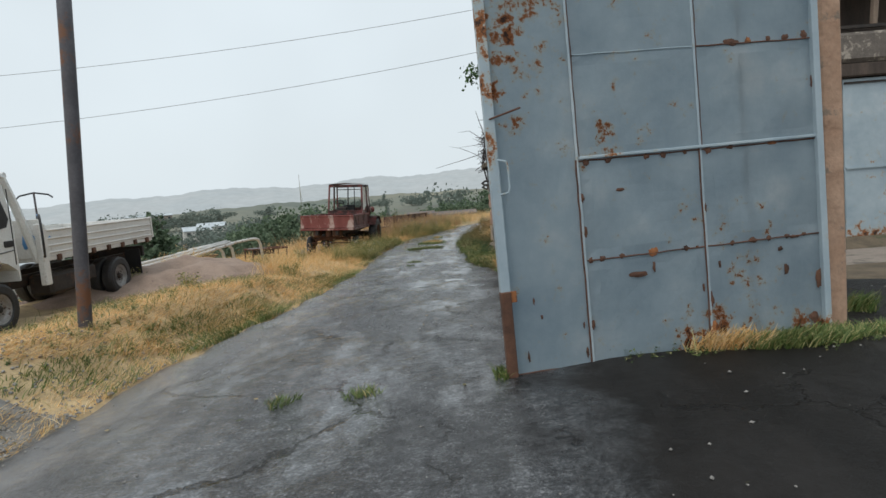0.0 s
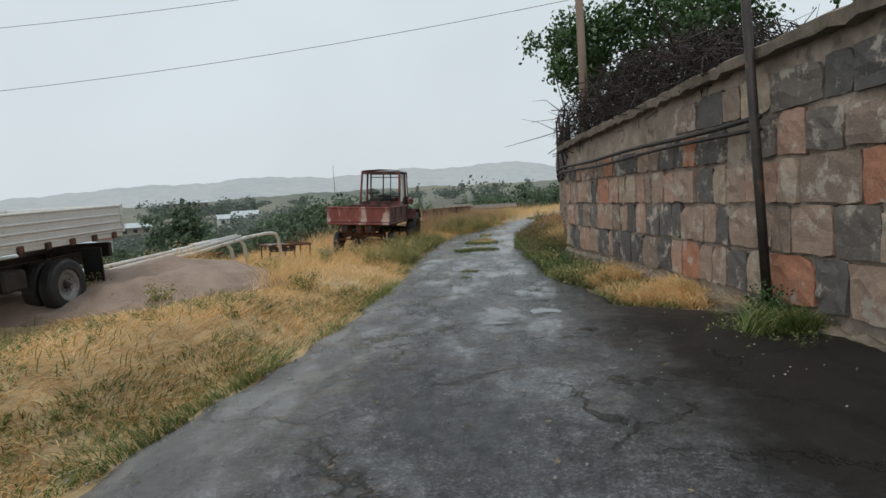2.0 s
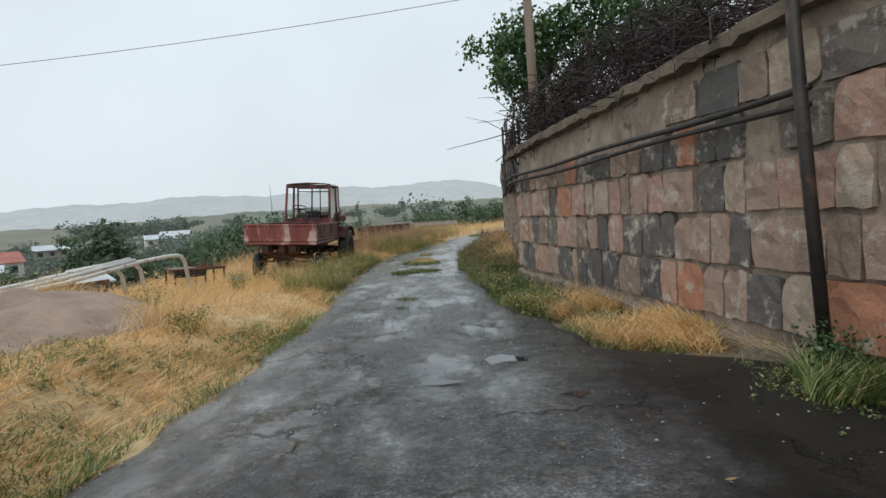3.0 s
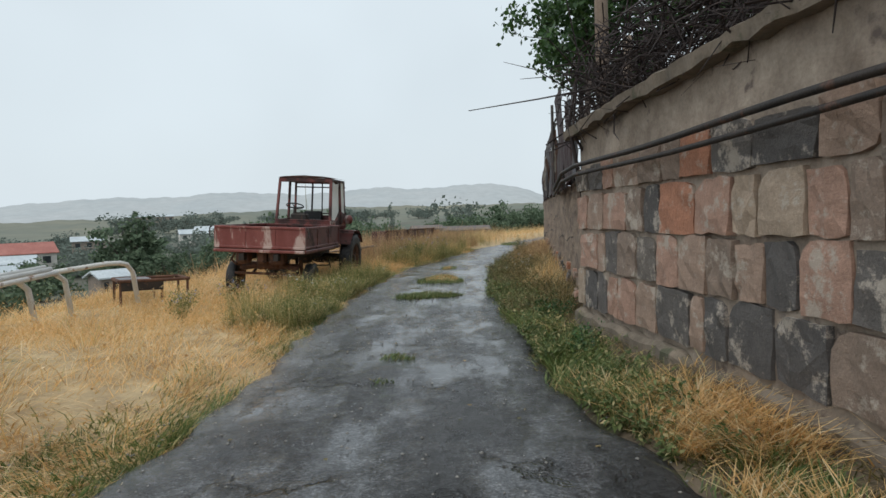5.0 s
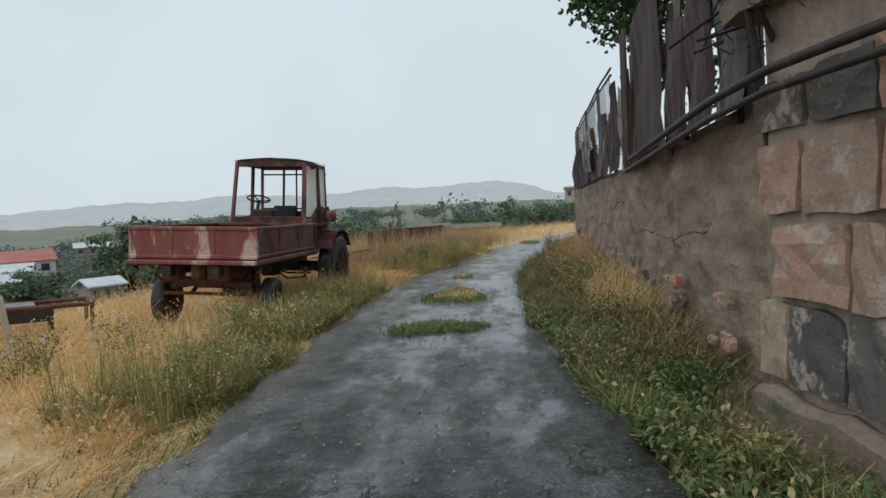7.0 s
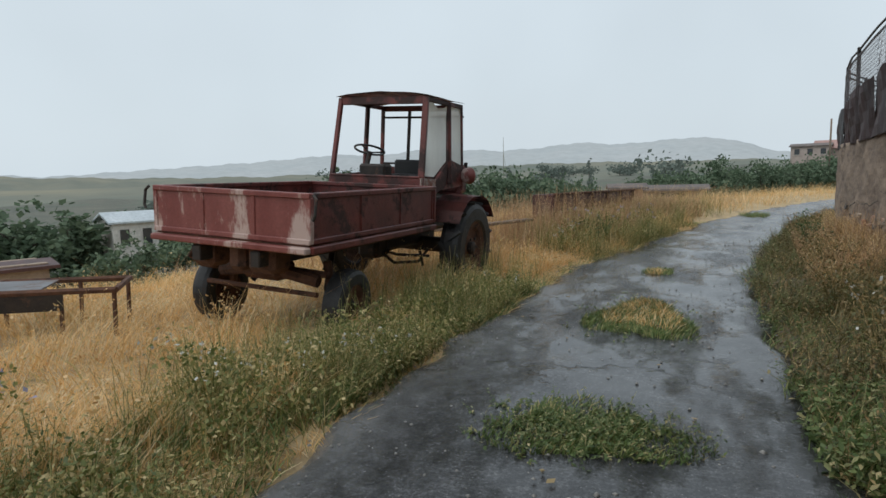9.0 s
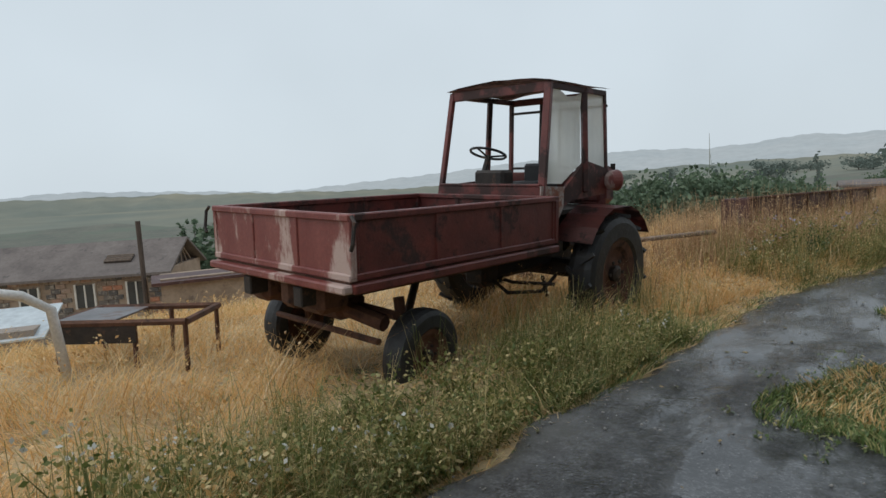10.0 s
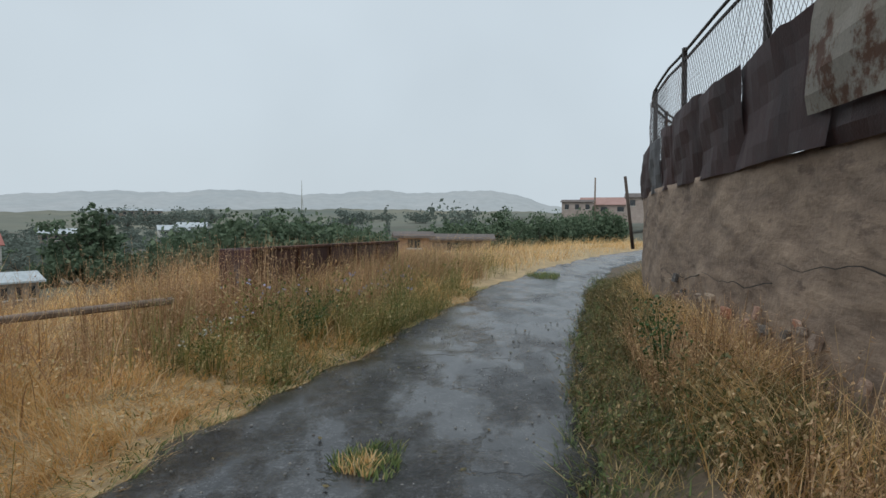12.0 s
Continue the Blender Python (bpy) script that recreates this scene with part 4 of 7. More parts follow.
def rust_blot(x, z, r, wide=1.0, tall=1.0):
    """A rust bloom, proud of the paint by a hair, with a ragged outline."""
    bm = bmesh.new()
    n = 14
    ring = []
    for k in range(n):
        a = 2 * math.pi * k / n
        q = r * rnd.uniform(.62, 1.12)
        ring.append(bm.verts.new((x + q * wide * math.cos(a), -.0065, z + q * tall * math.sin(a))))
    top = bm.verts.new((x, -.013, z))
    for k in range(n):
        bm.faces.new((top, ring[k], ring[(k + 1) % n]))
    part("rust_bloom", bm, "rust_orange" if r > .02 and rnd.random() < .35 else "rust", gate)


for x, z, r, w, t in ((.64, .765, .020, 1, 1.4), (.73, .768, .026, 1, 1), (.88, .77, .022, 1.2, 1), (1.12, .775, .036, 1.1, 1), (1.38, .77, .026, 1.2, .9), (1.47, .77, .014, 1, 1), (1.75, .766, .022, 1, 1), (1.92, .768, .028, 1.5, .9), (2.05, .77, .024, 1, 1), (2.2, .77, .020, 1.4, 1), (2.34, .77, .016, 1.4, 1),
                      (1.83, 2.23, .030, 2.8, 1), (1.97, 2.235, .026, 1.1, 1), (2.13, 2.235, .022, 1, 1), (2.27, 2.24, .026, 1.2, 1), (2.42, 2.25, .030, 1, 1.2), (.66, 1.465, .026, 1, 1), (.83, 1.468, .026, 1.2, .8), (1.12, 1.47, .024, 1, 1), (1.25, 1.468, .026, 1, 1), (1.42, 1.47, .018, 1, 1),
                      (1.60, 1.472, .03, 1, 1.2), (1.78, 1.475, .018, 1.6, 1), (2.12, 1.478, .022, 2, .8), (.615, 1.22, .016, 1, 2.6), (.62, .98, .014, 1, 3.4), (.62, .3, .014, 1, 3.2), (1.56, .36, .018, 1, 3.6), (1.555, 1.05, .012, 1, 3), (1.57, .16, .022, 1.1, 3), (1.50, .46, .012, 1, 3), (.90, 1.25, .016, 2.2, .8),
                      (2.47, 2.55, .018, 1, 3.2), (2.47, 1.9, .014, 1, 4), (2.45, .42, .03, 1, 3), (2.40, .12, .05, 1, 1), (1.0, .62, .024, 3.6, 1), (1.12, .66, .013, 1, 4), (2.18, .52, .024, 1, 2.2), (2.14, .68, .018, 1.2, 1.2), (2.26, .76, .015, 3, 1), (1.64, .62, .012, 1, 2.8), (.24, .40, .010, 1, 2), (.19, .52, .008, 1, 4), (.55, .3, .008, 1, 4), (.56, .1, .012, 1, 4), (.12, .12, .012, 1, 4)):
    rust_blot(x, z, r, w, t)
part("handle", tube(bmesh.new(), [(.015, -.04, 1.54), (.06, -.085, 1.525), (.072, -.085, 1.49), (.072, -.085, 1.34), (.06, -.085, 1.31), (.015, -.04, 1.30)], .008, 8), "gate", gate)
part("latch_rod", tube(bmesh.new(), [(-.02, -.05, 1.82), (.20, -.07, 1.88)], .007, 6), "rust", gate)
gp("foot_bracket", -.055, .018, 0, .62, -.032, .062, "rust", .006, "rusted-through bracket")
gp("bracket_flap", .0, .06, .54, .62, -.045, .006, "rust_orange", .002, "bent orange rust flap")
for x in (.6, 1.9):
    gp("back_bar", x - .02, x + .02, .05, GH - .05, .035, .05)
pl = B(3.02, 4.72, 1.95, .17, .28, 4.2, bev=.02)
bmesh.ops.subdivide_edges(pl, edges=[e for e in pl.edges if e.calc_length() > 2], cuts=40)
for q in pl.verts:
    q.co += Vector((.014, .014, 0)) * noise.noise(q.co * 7)
tagged(finish("gate_pillar", pl, "pillar"), "pink plastered gate pillar with crumbling edges", "pillar")

garage = thing("garage", pose(5.2, 10.2, 0.05), "old garage with blue sheet doors and a collapsed roof", "garage")
for k in range(3):
    d = part("door", B(1.0 + 1.35 * k, 0, 1.5, 1.33, .05, 2.9, bev=.01), "gate", garage, "pale blue sheet-iron door")
    part("cross_bar", B(1.0 + 1.35 * k, -.04, 1.45, 1.3, .03, .03), "gate", garage)
    part("cross_bar", B(1.0 + 1.35 * k, -.04, 2.88, 1.3, .03, .03), "dark_metal", garage)
part("wall", B(2.3, .35, 1.6, 4.8, .5, 3.2), "mortar", garage)
part("lintel", B(2.3, -.02, 3.08, 4.9, .2, .22, bev=.02), "dark_wood", garage)
part("stone_course", B(2.3, .1, 3.45, 4.9, .5, .5, bev=.06), "tuff", garage)
part("rail", B(2.3, -.1, 3.78, 4.9, .06, .05), "dark_metal", garage)
for k, (x0, z0, x1, z1) in enumerate(((.2, 3.8, 2.6, 4.9), (.5, 3.8, .2, 5.0), (2.2, 3.8, 2.3, 5.0), (3.2, 3.8, 4.5, 4.9), (0, 4.9, 4.6, 4.95))):
    part("beam", tube(bmesh.new(), [(x0, -.15 + .05 * k, z0), (x1, -.15 + .05 * k, z1)], .06, 6), "wood", garage)
part("roof_back", B(2.3, 1.6, 4.4, 4.9, .1, 1.6), "dark_wood", garage)
part("roof", B(2.3, .9, 5.05, 5.2, 2.6, .07, rot=pose(0, 0, 0, 7)), "dark_wood", garage)
yard = bmesh.new()
box(yard, 8.2, 8.3, .17, 8.0, 3.6, .05)
tagged(finish("yard_floor", yard, "concrete"), "cracked concrete floor of the yard", "paving", kind="structure")

# ---- poles and wires ----
tagged(finish("iron_pole", T([(-3.98, 6.3, 0.1), (-3.96, 6.3, .42), (-3.79, 6.32, 3.3), (-3.60, 6.35, 6.9)], .072, 14), surface("pole_paint", (0.06, 0.057, 0.064), (0.11, 0.104, 0.115), 3, .5, .2, fine=40, depth=.3, stain=(0.16, 0.07, 0.035), amount=.53, stain_scale=1.6), smooth=True), "grey iron pole with rust stains standing in dry grass", "pole")
pole_w = thing("utility_pole", pose(1.95, 17.4, 1.5), "pale weathered wooden utility pole", "utility pole")
part("shaft", T([(0, 0, -.2), (-.03, 0, 3), (-.1, 0, 6.6)], .10, 12, .8), "wood", pole_w, smooth=True)
part("cross_arm", B(-.08, 0, 6.0, 1.1, .09, .09, bev=.01), "wood", pole_w)
for z, name in ((6.9, "wire"), (5.72, "wire")):
    pts = []
    for k in range(25):
        t = k / 24
        pts.append((1.86 - 34 * t, 17.4 + 1.4 * t, z + (.5 if z > 6 else -.3) * t - 4 * t * (1 - t) * .9))
    tagged(finish("overhead_wire", T(pts, .006, 5), "dark_metal"), "thin dark overhead wire", "wire", group="overhead wires")
for (x, y, z, h, lx, m) in ((7.0, 44, .6, 2.4, -.35, "dark_wood"), (21.7, 110, 1.2, 6.6, 0, "wood"), (2.2, 20.0, 1.6, 2.2, .15, "dark_wood"), (2.0, 16.6, 1.7, 1.9, .05, "wood")):
    tagged(finish("wooden_post", T([(x, y, z - .3), (x + lx, y, z + h)], .07 if y < 60 else .14, 8, .8), m, smooth=True), "leaning weathered wooden post", "post")
# the mast borrows the glowing slope colour, haze painted in
tagged(finish("mast", tube(T([(-121, 507, -5), (-121, 507, 33)], .5, 5, .3), [(-121, 507, 20), (-118, 507, -2)], .12, 4), "hills_mid"), "thin lattice mast far across the fields", "mast")


# ---- tractor: a small carrier with a box bed in front of the cab ----
tractor = thing("tractor", pose(-4.2, 20.8, -0.2, 0, 3.3, -5.2), "rusty red carrier tractor with box bed and open cab", "tractor")


def tyre(parent, x, y, z, R, w, lugs, rim_mat, name="wheel", turn=0.0):
    wh = part(name, lathe(bmesh.new(), [(-.16 * w, R * .28), (-.22 * w, R * .40), (-.34 * w, R * .46), (-.42 * w, R * .57), (.42 * w, R * .57), (.34 * w, R * .46), (.22 * w, R * .40), (.16 * w, R * .28)], 24), rim_mat, parent)
    wh.matrix_basis = pose(x, y, z, 0, 0, turn)
    t = bmesh.new()
    lathe(t, [(-.34 * w, R * .54), (-.5 * w, R * .62), (-.5 * w, R * .86), (-.42 * w, R * .95), (-.2 * w, R * .985), (.2 * w, R * .985), (.42 * w, R * .95), (.5 * w, R * .86), (.5 * w, R * .62), (.34 * w, R * .54)], 32, cap=False)
    for k in range(lugs):
        a = 2 * math.pi * k / lugs
        sgn = 1 if k % 2 else -1
        m = Matrix.Rotation(a, 4, "X") @ Matrix.Translation((sgn * w * .24, 0, R * .985)) @ Matrix.Rotation(sgn * .7, 4, "Z")
        r = bmesh.ops.create_cube(t, size=1, matrix=m @ Matrix.Diagonal((w * .6, R * .06, R * .06, 1)))
    part("tyre", t, "rubber", wh, "cracked black tyre")
    hub = bmesh.new()
    lathe(hub, [(-.3 * w, R * .12), (.36 * w, R * .14), (.42 * w, R * .08)], 12)
    for k in range(6):
        a = k * math.pi / 3
        lathe(hub, [(.30 * w, R * .03), (.36 * w, R * .03)], 6, 0, R * .22 * math.cos(a), R * .22 * math.sin(a))
    part("hub", hub, "dark_metal", wh)
    return wh


# bed
def board(name, x0, x1, y0, y1, z0, z1, mat, label=""):
    """A bed board with a folded rim and pressed frames."""
    bm = B((x0 + x1) / 2, (y0 + y1) / 2, (z0 + z1) / 2, x1 - x0, y1 - y0, z1 - z0, bev=.004)
    lx = x1 - x0 > y1 - y0
    cx, cy = (x0 + x1) / 2, (y0 + y1) / 2
    L = (x1 - x0) if lx else (y1 - y0)
    for z, h in ((z1 + .005, .05), (z0 + .015, .05)):
        box(bm, cx, cy, z, (L + .04) if lx else .07, .07 if lx else (L + .04), h, bev=.008)
    n = 3
    for k in range(n + 1):
        o = -L / 2 + L * k / n
        box(bm, cx + (o if lx else 0), cy + (0 if lx else o), (z0 + z1) / 2, .05 if lx else .052, .052 if lx else .05, z1 - z0 - .02, bev=.006)
    return part(name, bm, mat, tractor, label)


BW, BL, Z0, Z1 = .93, 2.48, 1.06, 1.47
board("front_board", -BW, BW, 0, .03, Z0, Z1, "red_worn", "worn red drop board with pale scratches")
board("rear_board", -BW, BW, BL - .03, BL, Z0, Z1, "red")
board("side_board", BW - .03, BW, .05, BL - .05, Z0, Z1, "red", "dark red side board")
board("side_board", -BW, -BW + .03, .05, BL - .05, Z0, Z1, "red")
part("bed_floor", B(0, BL / 2, Z0 - .03, BW * 2, BL, .05, bev=.01), "rust", tractor)
part("sill", B(0, -.03, Z0 - .06, BW * 2 + .03, .09, .06, bev=.012), "red_worn", tractor)
part("sill", B(BW + .01, BL / 2, Z0 - .06, .07, BL, .07, bev=.012), "red", tractor)
part("sill", B(-BW - .01, BL / 2, Z0 - .06, .07, BL, .07, bev=.012), "red", tractor)
for sx in (-1, 1):
    part("latch", tube(bmesh.new(), [(sx * (BW + .06), -.02, Z1 + .02), (sx * (BW + .10), -.03, Z1 - .02), (sx * (BW + .10), -.05, Z1 - .16), (sx * (BW + .08), -.05, Z1 - .2)], .014, 6), "dark_metal", tractor)
    part("frame_rail", B(sx * .36, 1.7, .88, .11, 3.5, .15, bev=.01), "dark_metal", tractor)
    part("strut", tube(bmesh.new(), [(sx * .36, 1.15, .82), (sx * .5, .85, .45)], .035, 6), "dark_metal", tractor)
    part("spindle", tube(bmesh.new(), [(sx * .60, .72, .78), (sx * .66, .72, .40), (sx * .82, .72, .36)], .045, 8), "rust", tractor)
for y in (.25, .9, 1.6, 2.2):
    part("cross_member", B(0, y, .98, 1.5, .09, .08, bev=.01), "dark_metal", tractor)
for x, w in ((-.42, .26), (.0, .2), (.30, .32)):
    part("bracket", B(x, .22, .86, w, .3, .28, bev=.05), "rust", tractor)
axle = bmesh.new()
tube(axle, [(-.62, .55, .60), (-.3, .5, .66), (.3, .5, .66), (.62, .55, .60)], .065, 8)
tube(axle, [(-.7, .42, .50), (.7, .42, .50)], .028, 6)
tube(axle, [(-.68, .62, .70), (.68, .62, .66)], .04, 6)
box(axle, 0, .55, .68, .5, .3, .2, bev=.05)
part("front_axle", axle, "rust", tractor, "rusty beam axle with track rod")
part("hose", tube(bmesh.new(), [(-.6, .2, .95), (-.66, .15, .8), (-.6, .25, .7), (-.55, .4, .66)], .022, 6), "rust", tractor)
tyre(tractor, -.84, .74, .35, .375, .21, 0, "rust", turn=6)
tyre(tractor, .83, .74, .35, .375, .21, 0, "rust", turn=6)
tyre(tractor, -.97, 3.44, .63, .64, .30, 26, "rust")
tyre(tractor, .98, 3.44, .63, .64, .30, 26, "rust")
# engine and gearbox
eng = B(0, 3.1, .86, .62, 1.5, .46, bev=.05)
box(eng, 0, 3.95, 1.05, .8, .8, .5, bev=.06)
box(eng, 0, 3.44, .64, 1.6, .2, .2, bev=.04)
box(eng, .15, 2.35, .72, .3, .35, .3, bev=.05)
part("gearbox", eng, "dark_metal", tractor, "greasy gearbox and rear axle")
for pts in ([(.2, 2.3, .7), (.45, 2.35, .52), (.62, 2.7, .5), (.6, 3.0, .62)], [(.1, 2.2, .75), (.4, 2.5, .6), (.75, 2.75, .58)], [(.62, 2.72, .66), (.66, 2.75, .44)]):
    part("linkage", tube(bmesh.new(), pts, .02, 6), "dark_metal", tractor)
# cab
CX0, CX1, CY0, CY1 = -.68, .68, 2.56, 3.92
FZ, RZ = 1.76, 2.62


def bar(name, a, b, w, d, mat="red", label=""):
    a, b = Vector(a), Vector(b)
    bm = bmesh.new()
    ax = (b - a)
    rot = ax.to_track_quat("Z", "Y").to_matrix().to_4x4()
    box(bm, *((a + b) / 2), w, d, ax.length, bev=.006, rot=rot)
    return part(name, bm, mat, tractor, label)


TX0, TX1, TY0, TY1 = -.66, .63, 2.80, 3.92      # posts' heads
bar("post", (CX1, CY0, 1.05), (TX1, TY0, RZ), .075, .07)
bar("post", (CX0, CY0, 1.35), (TX0, TY0, RZ), .06, .055)
bar("post", (CX1 + .02, 3.42, 1.5), (TX1, 3.48, RZ), .06, .07)
bar("post", (CX0, 3.42, 1.5), (TX0, 3.48, RZ), .05, .06)
bar("post", (CX1, CY1, 1.4), (TX1, TY1, RZ), .045, .05)
bar("post", (CX0, CY1, 1.4), (TX0, TY1, RZ), .05, .05)
bar("header", (TX0, TY0, RZ - .04), (TX1, TY0, RZ - .04), .05, .10)
bar("header", (TX0, TY1, RZ - .04), (TX1, TY1, RZ - .04), .05, .08)
for x in (TX0, TX1):
    bar("header", (x, TY0, RZ - .03), (x, TY1, RZ - .03), .05, .06)
bar("rear_rail", (CX0, CY1, 2.45), (CX1, CY1, 2.45), .03, .03, "dark_metal")
bar("rear_rail", (CX0, CY1, 1.76), (CX1, CY1, 1.76), .03, .03, "dark_metal")
bar("window_post", (-.22, CY1, 1.8), (-.2, CY1, RZ - .05), .045, .04, "dark_metal")
bar("window_post", (.06, CY1, 1.8), (.06, CY1, RZ - .05), .03, .03, "dark_metal")
roof = bmesh.new()
gx = np.linspace(TX0 - .05, TX1 + .05, 9)
gy = np.linspace(TY0 - .06, TY1 + .06, 9)
rr = random.Random(2)
gr = [[roof.verts.new((x, y, RZ + .02 + .05 * (1 - ((x) / .75) ** 2) - .012 * (abs(x) > .6) + rr.uniform(-.006, .006))) for y in gy] for x in gx]
for i in range(8):
    for k in range(8):
        roof.faces.new((gr[i][k], gr[i + 1][k], gr[i + 1][k + 1], gr[i][k + 1]))
bmesh.ops.solidify(roof, geom=roof.faces[:], thickness=.025)
part("roof", roof, "red", tractor, "dented red sheet roof", smooth=False)
part("front_panel", B(0, CY0 + .02, 1.51, CX1 - CX0 + .02, .03, .15, bev=.01), "red", tractor)
part("window_sill", B(0, CY0 + .03, 1.595, CX1 - CX0, .06, .03, bev=.008), "red", tractor)
sp = bmesh.new()
prism(sp, [(2.54, 1.02), (2.72, 1.0), (2.98, 1.36), (3.0, 1.57), (2.57, 1.59)], .66, .70)
part("side_panel", sp, "bare_patch", tractor, "flaked side panel of bare rust")
sp = bmesh.new()
prism(sp, [(3.0, 1.36), (3.16, 1.42), (3.95, 1.46), (3.95, 1.74), (3.44, 1.84), (3.02, 1.55)], .655, .69)
part("side_panel", sp, "red", tractor)
sp = bmesh.new()
prism(sp, [(2.54, 1.3), (3.95, 1.3), (3.95, 1.66), (2.57, 1.58)], -.70, -.67)
part("side_panel", sp, "red", tractor)
part("rear_panel", B(0, CY1, 1.52, 1.36, .03, .38, bev=.01), "red", tractor)
part("cab_floor", B(0, 3.25, 1.3, 1.34, 1.35, .05), "dark_metal", tractor)


def pane(outline, x, mat, label):
    bm = bmesh.new()
    vs = [bm.verts.new((x - .04 * (z - 1.75), y, z)) for y, z in outline]
    bm.faces.new(vs)
    bmesh.ops.solidify(bm, geom=bm.faces[:], thickness=.004)
    return part("window_pane", bm, mat, tractor, label)


pane([(2.70, 1.61), (2.97, 1.60), (3.36, 1.81), (3.38, 2.4), (3.42, 2.56), (3.3, 2.52), (3.12, 2.50), (2.95, 2.57), (2.80, 2.56)], .675, "film", "clouded torn plastic film")
pane([(3.5, 1.83), (3.88, 1.74), (3.88, 2.56), (3.52, 2.57)], .675, "film", "clouded plastic film")
fen = bmesh.new()
for w0, w1_ in ((.70, 1.14),):
    a, b = [], []
    for k in range(9):
        an = math.radians(150 - 13.5 * k)
        y, z = 3.44 - .76 * math.cos(math.radians(32 + 14.5 * k)), .63 + .76 * math.sin(math.radians(32 + 14.5 * k))
        a.append(fen.verts.new((w0, y, min(z, 1.36))))
        b.append(fen.verts.new((w1_, y, min(z, 1.36) - .015)))
    for k in range(8):
        fen.faces.new((a[k], b[k], b[k + 1], a[k + 1]))
bmesh.ops.solidify(fen, geom=fen.faces[:], thickness=.02)
f1 = part("fender", fen, "red", tractor, "bent red mudguard")
f2 = new("fender", f1.data)
f2.parent = tractor
f2.matrix_basis = Matrix.Translation((-1.84, 0, 0))
lamp = part("headlamp", lathe(bmesh.new(), [(-.14, .05), (-.10, .10), (.0, .125), (.02, .115)], 20), "red_worn", tractor, "round dented work lamp")
lamp.matrix_basis = pose(.78, 3.98, 1.61, 0, 0, 60)
part("tank", B(.45, 4.05, 1.55, .4, .35, .45, bev=.06), "red", tractor)
part("exhaust", tube(bmesh.new(), [(.62, 4.2, 1.5), (.62, 4.2, 1.80)], .03, 8), "dark_metal", tractor)
sw = bmesh.new()
tube(sw, [(.21 * math.cos(a), .21 * math.sin(a), 0) for a in np.linspace(0, 2 * math.pi, 25)], .015, 6)
for a in (.5, 2.6, 4.7):
    tube(sw, [(0, 0, -.04), (.2 * math.cos(a), .2 * math.sin(a), 0)], .012, 5)
ob = part("steering_wheel", sw, "black", tractor, "three-spoke steering wheel")
ob.matrix_basis = pose(-.38, 3.08, 1.94, -18)
part("column", tube(bmesh.new(), [(-.38, 3.09, 1.91), (-.36, 2.8, 1.33)], .035, 8), "dark_metal", tractor)
part("dashboard", B(-.22, 2.98, 1.64, .42, .22, .22, bev=.03), "dark_metal", tractor)
part("seat", B(-.15, 3.62, 1.55, .5, .45, .12, bev=.04), "black", tractor)
part("seat_back", B(-.15, 3.84, 1.70, .5, .08, .24, bev=.03), "black", tractor)

# ---- truck ----
truck = thing("truck", pose(-7.15, 9.62, 0.14, 1.7, 0, 0.5), "white light flatbed truck with dropside bed, parked on grass", "truck")
WB = 3.25      # axle to axle; front axle at y = -1.62
YF, YR = -1.45, 1.63


def cab_outline():
    return [(-3.0, .42), (-3.06, .62), (-3.02, 1.10), (-2.86, 1.22), (-2.30, 2.06), (-2.12, 2.20), (-1.15, 2.24), (-1.02, 2.16), (-.97, 1.9), (-.96, .72), (-.98, .70), (-1.0, .86), (-1.17, .97), (-1.45, 1.0), (-1.74, .96), (-1.94, .84), (-2.04, .50), (-2.5, .44)]


cb = bmesh.new()
prism(cb, cab_outline(), -.86, .86)
ed = [e for e in cb.edges if abs(e.verts[0].co.x - e.verts[1].co.x) < 1e-4 and e.verts[0].co.z > .9 and e.verts[1].co.z > .9]
bmesh.ops.bevel(cb, geom=ed, offset=.06, segments=3, affect="EDGES")
cabin = part("cab", cb, "white", truck, "white cab shell")
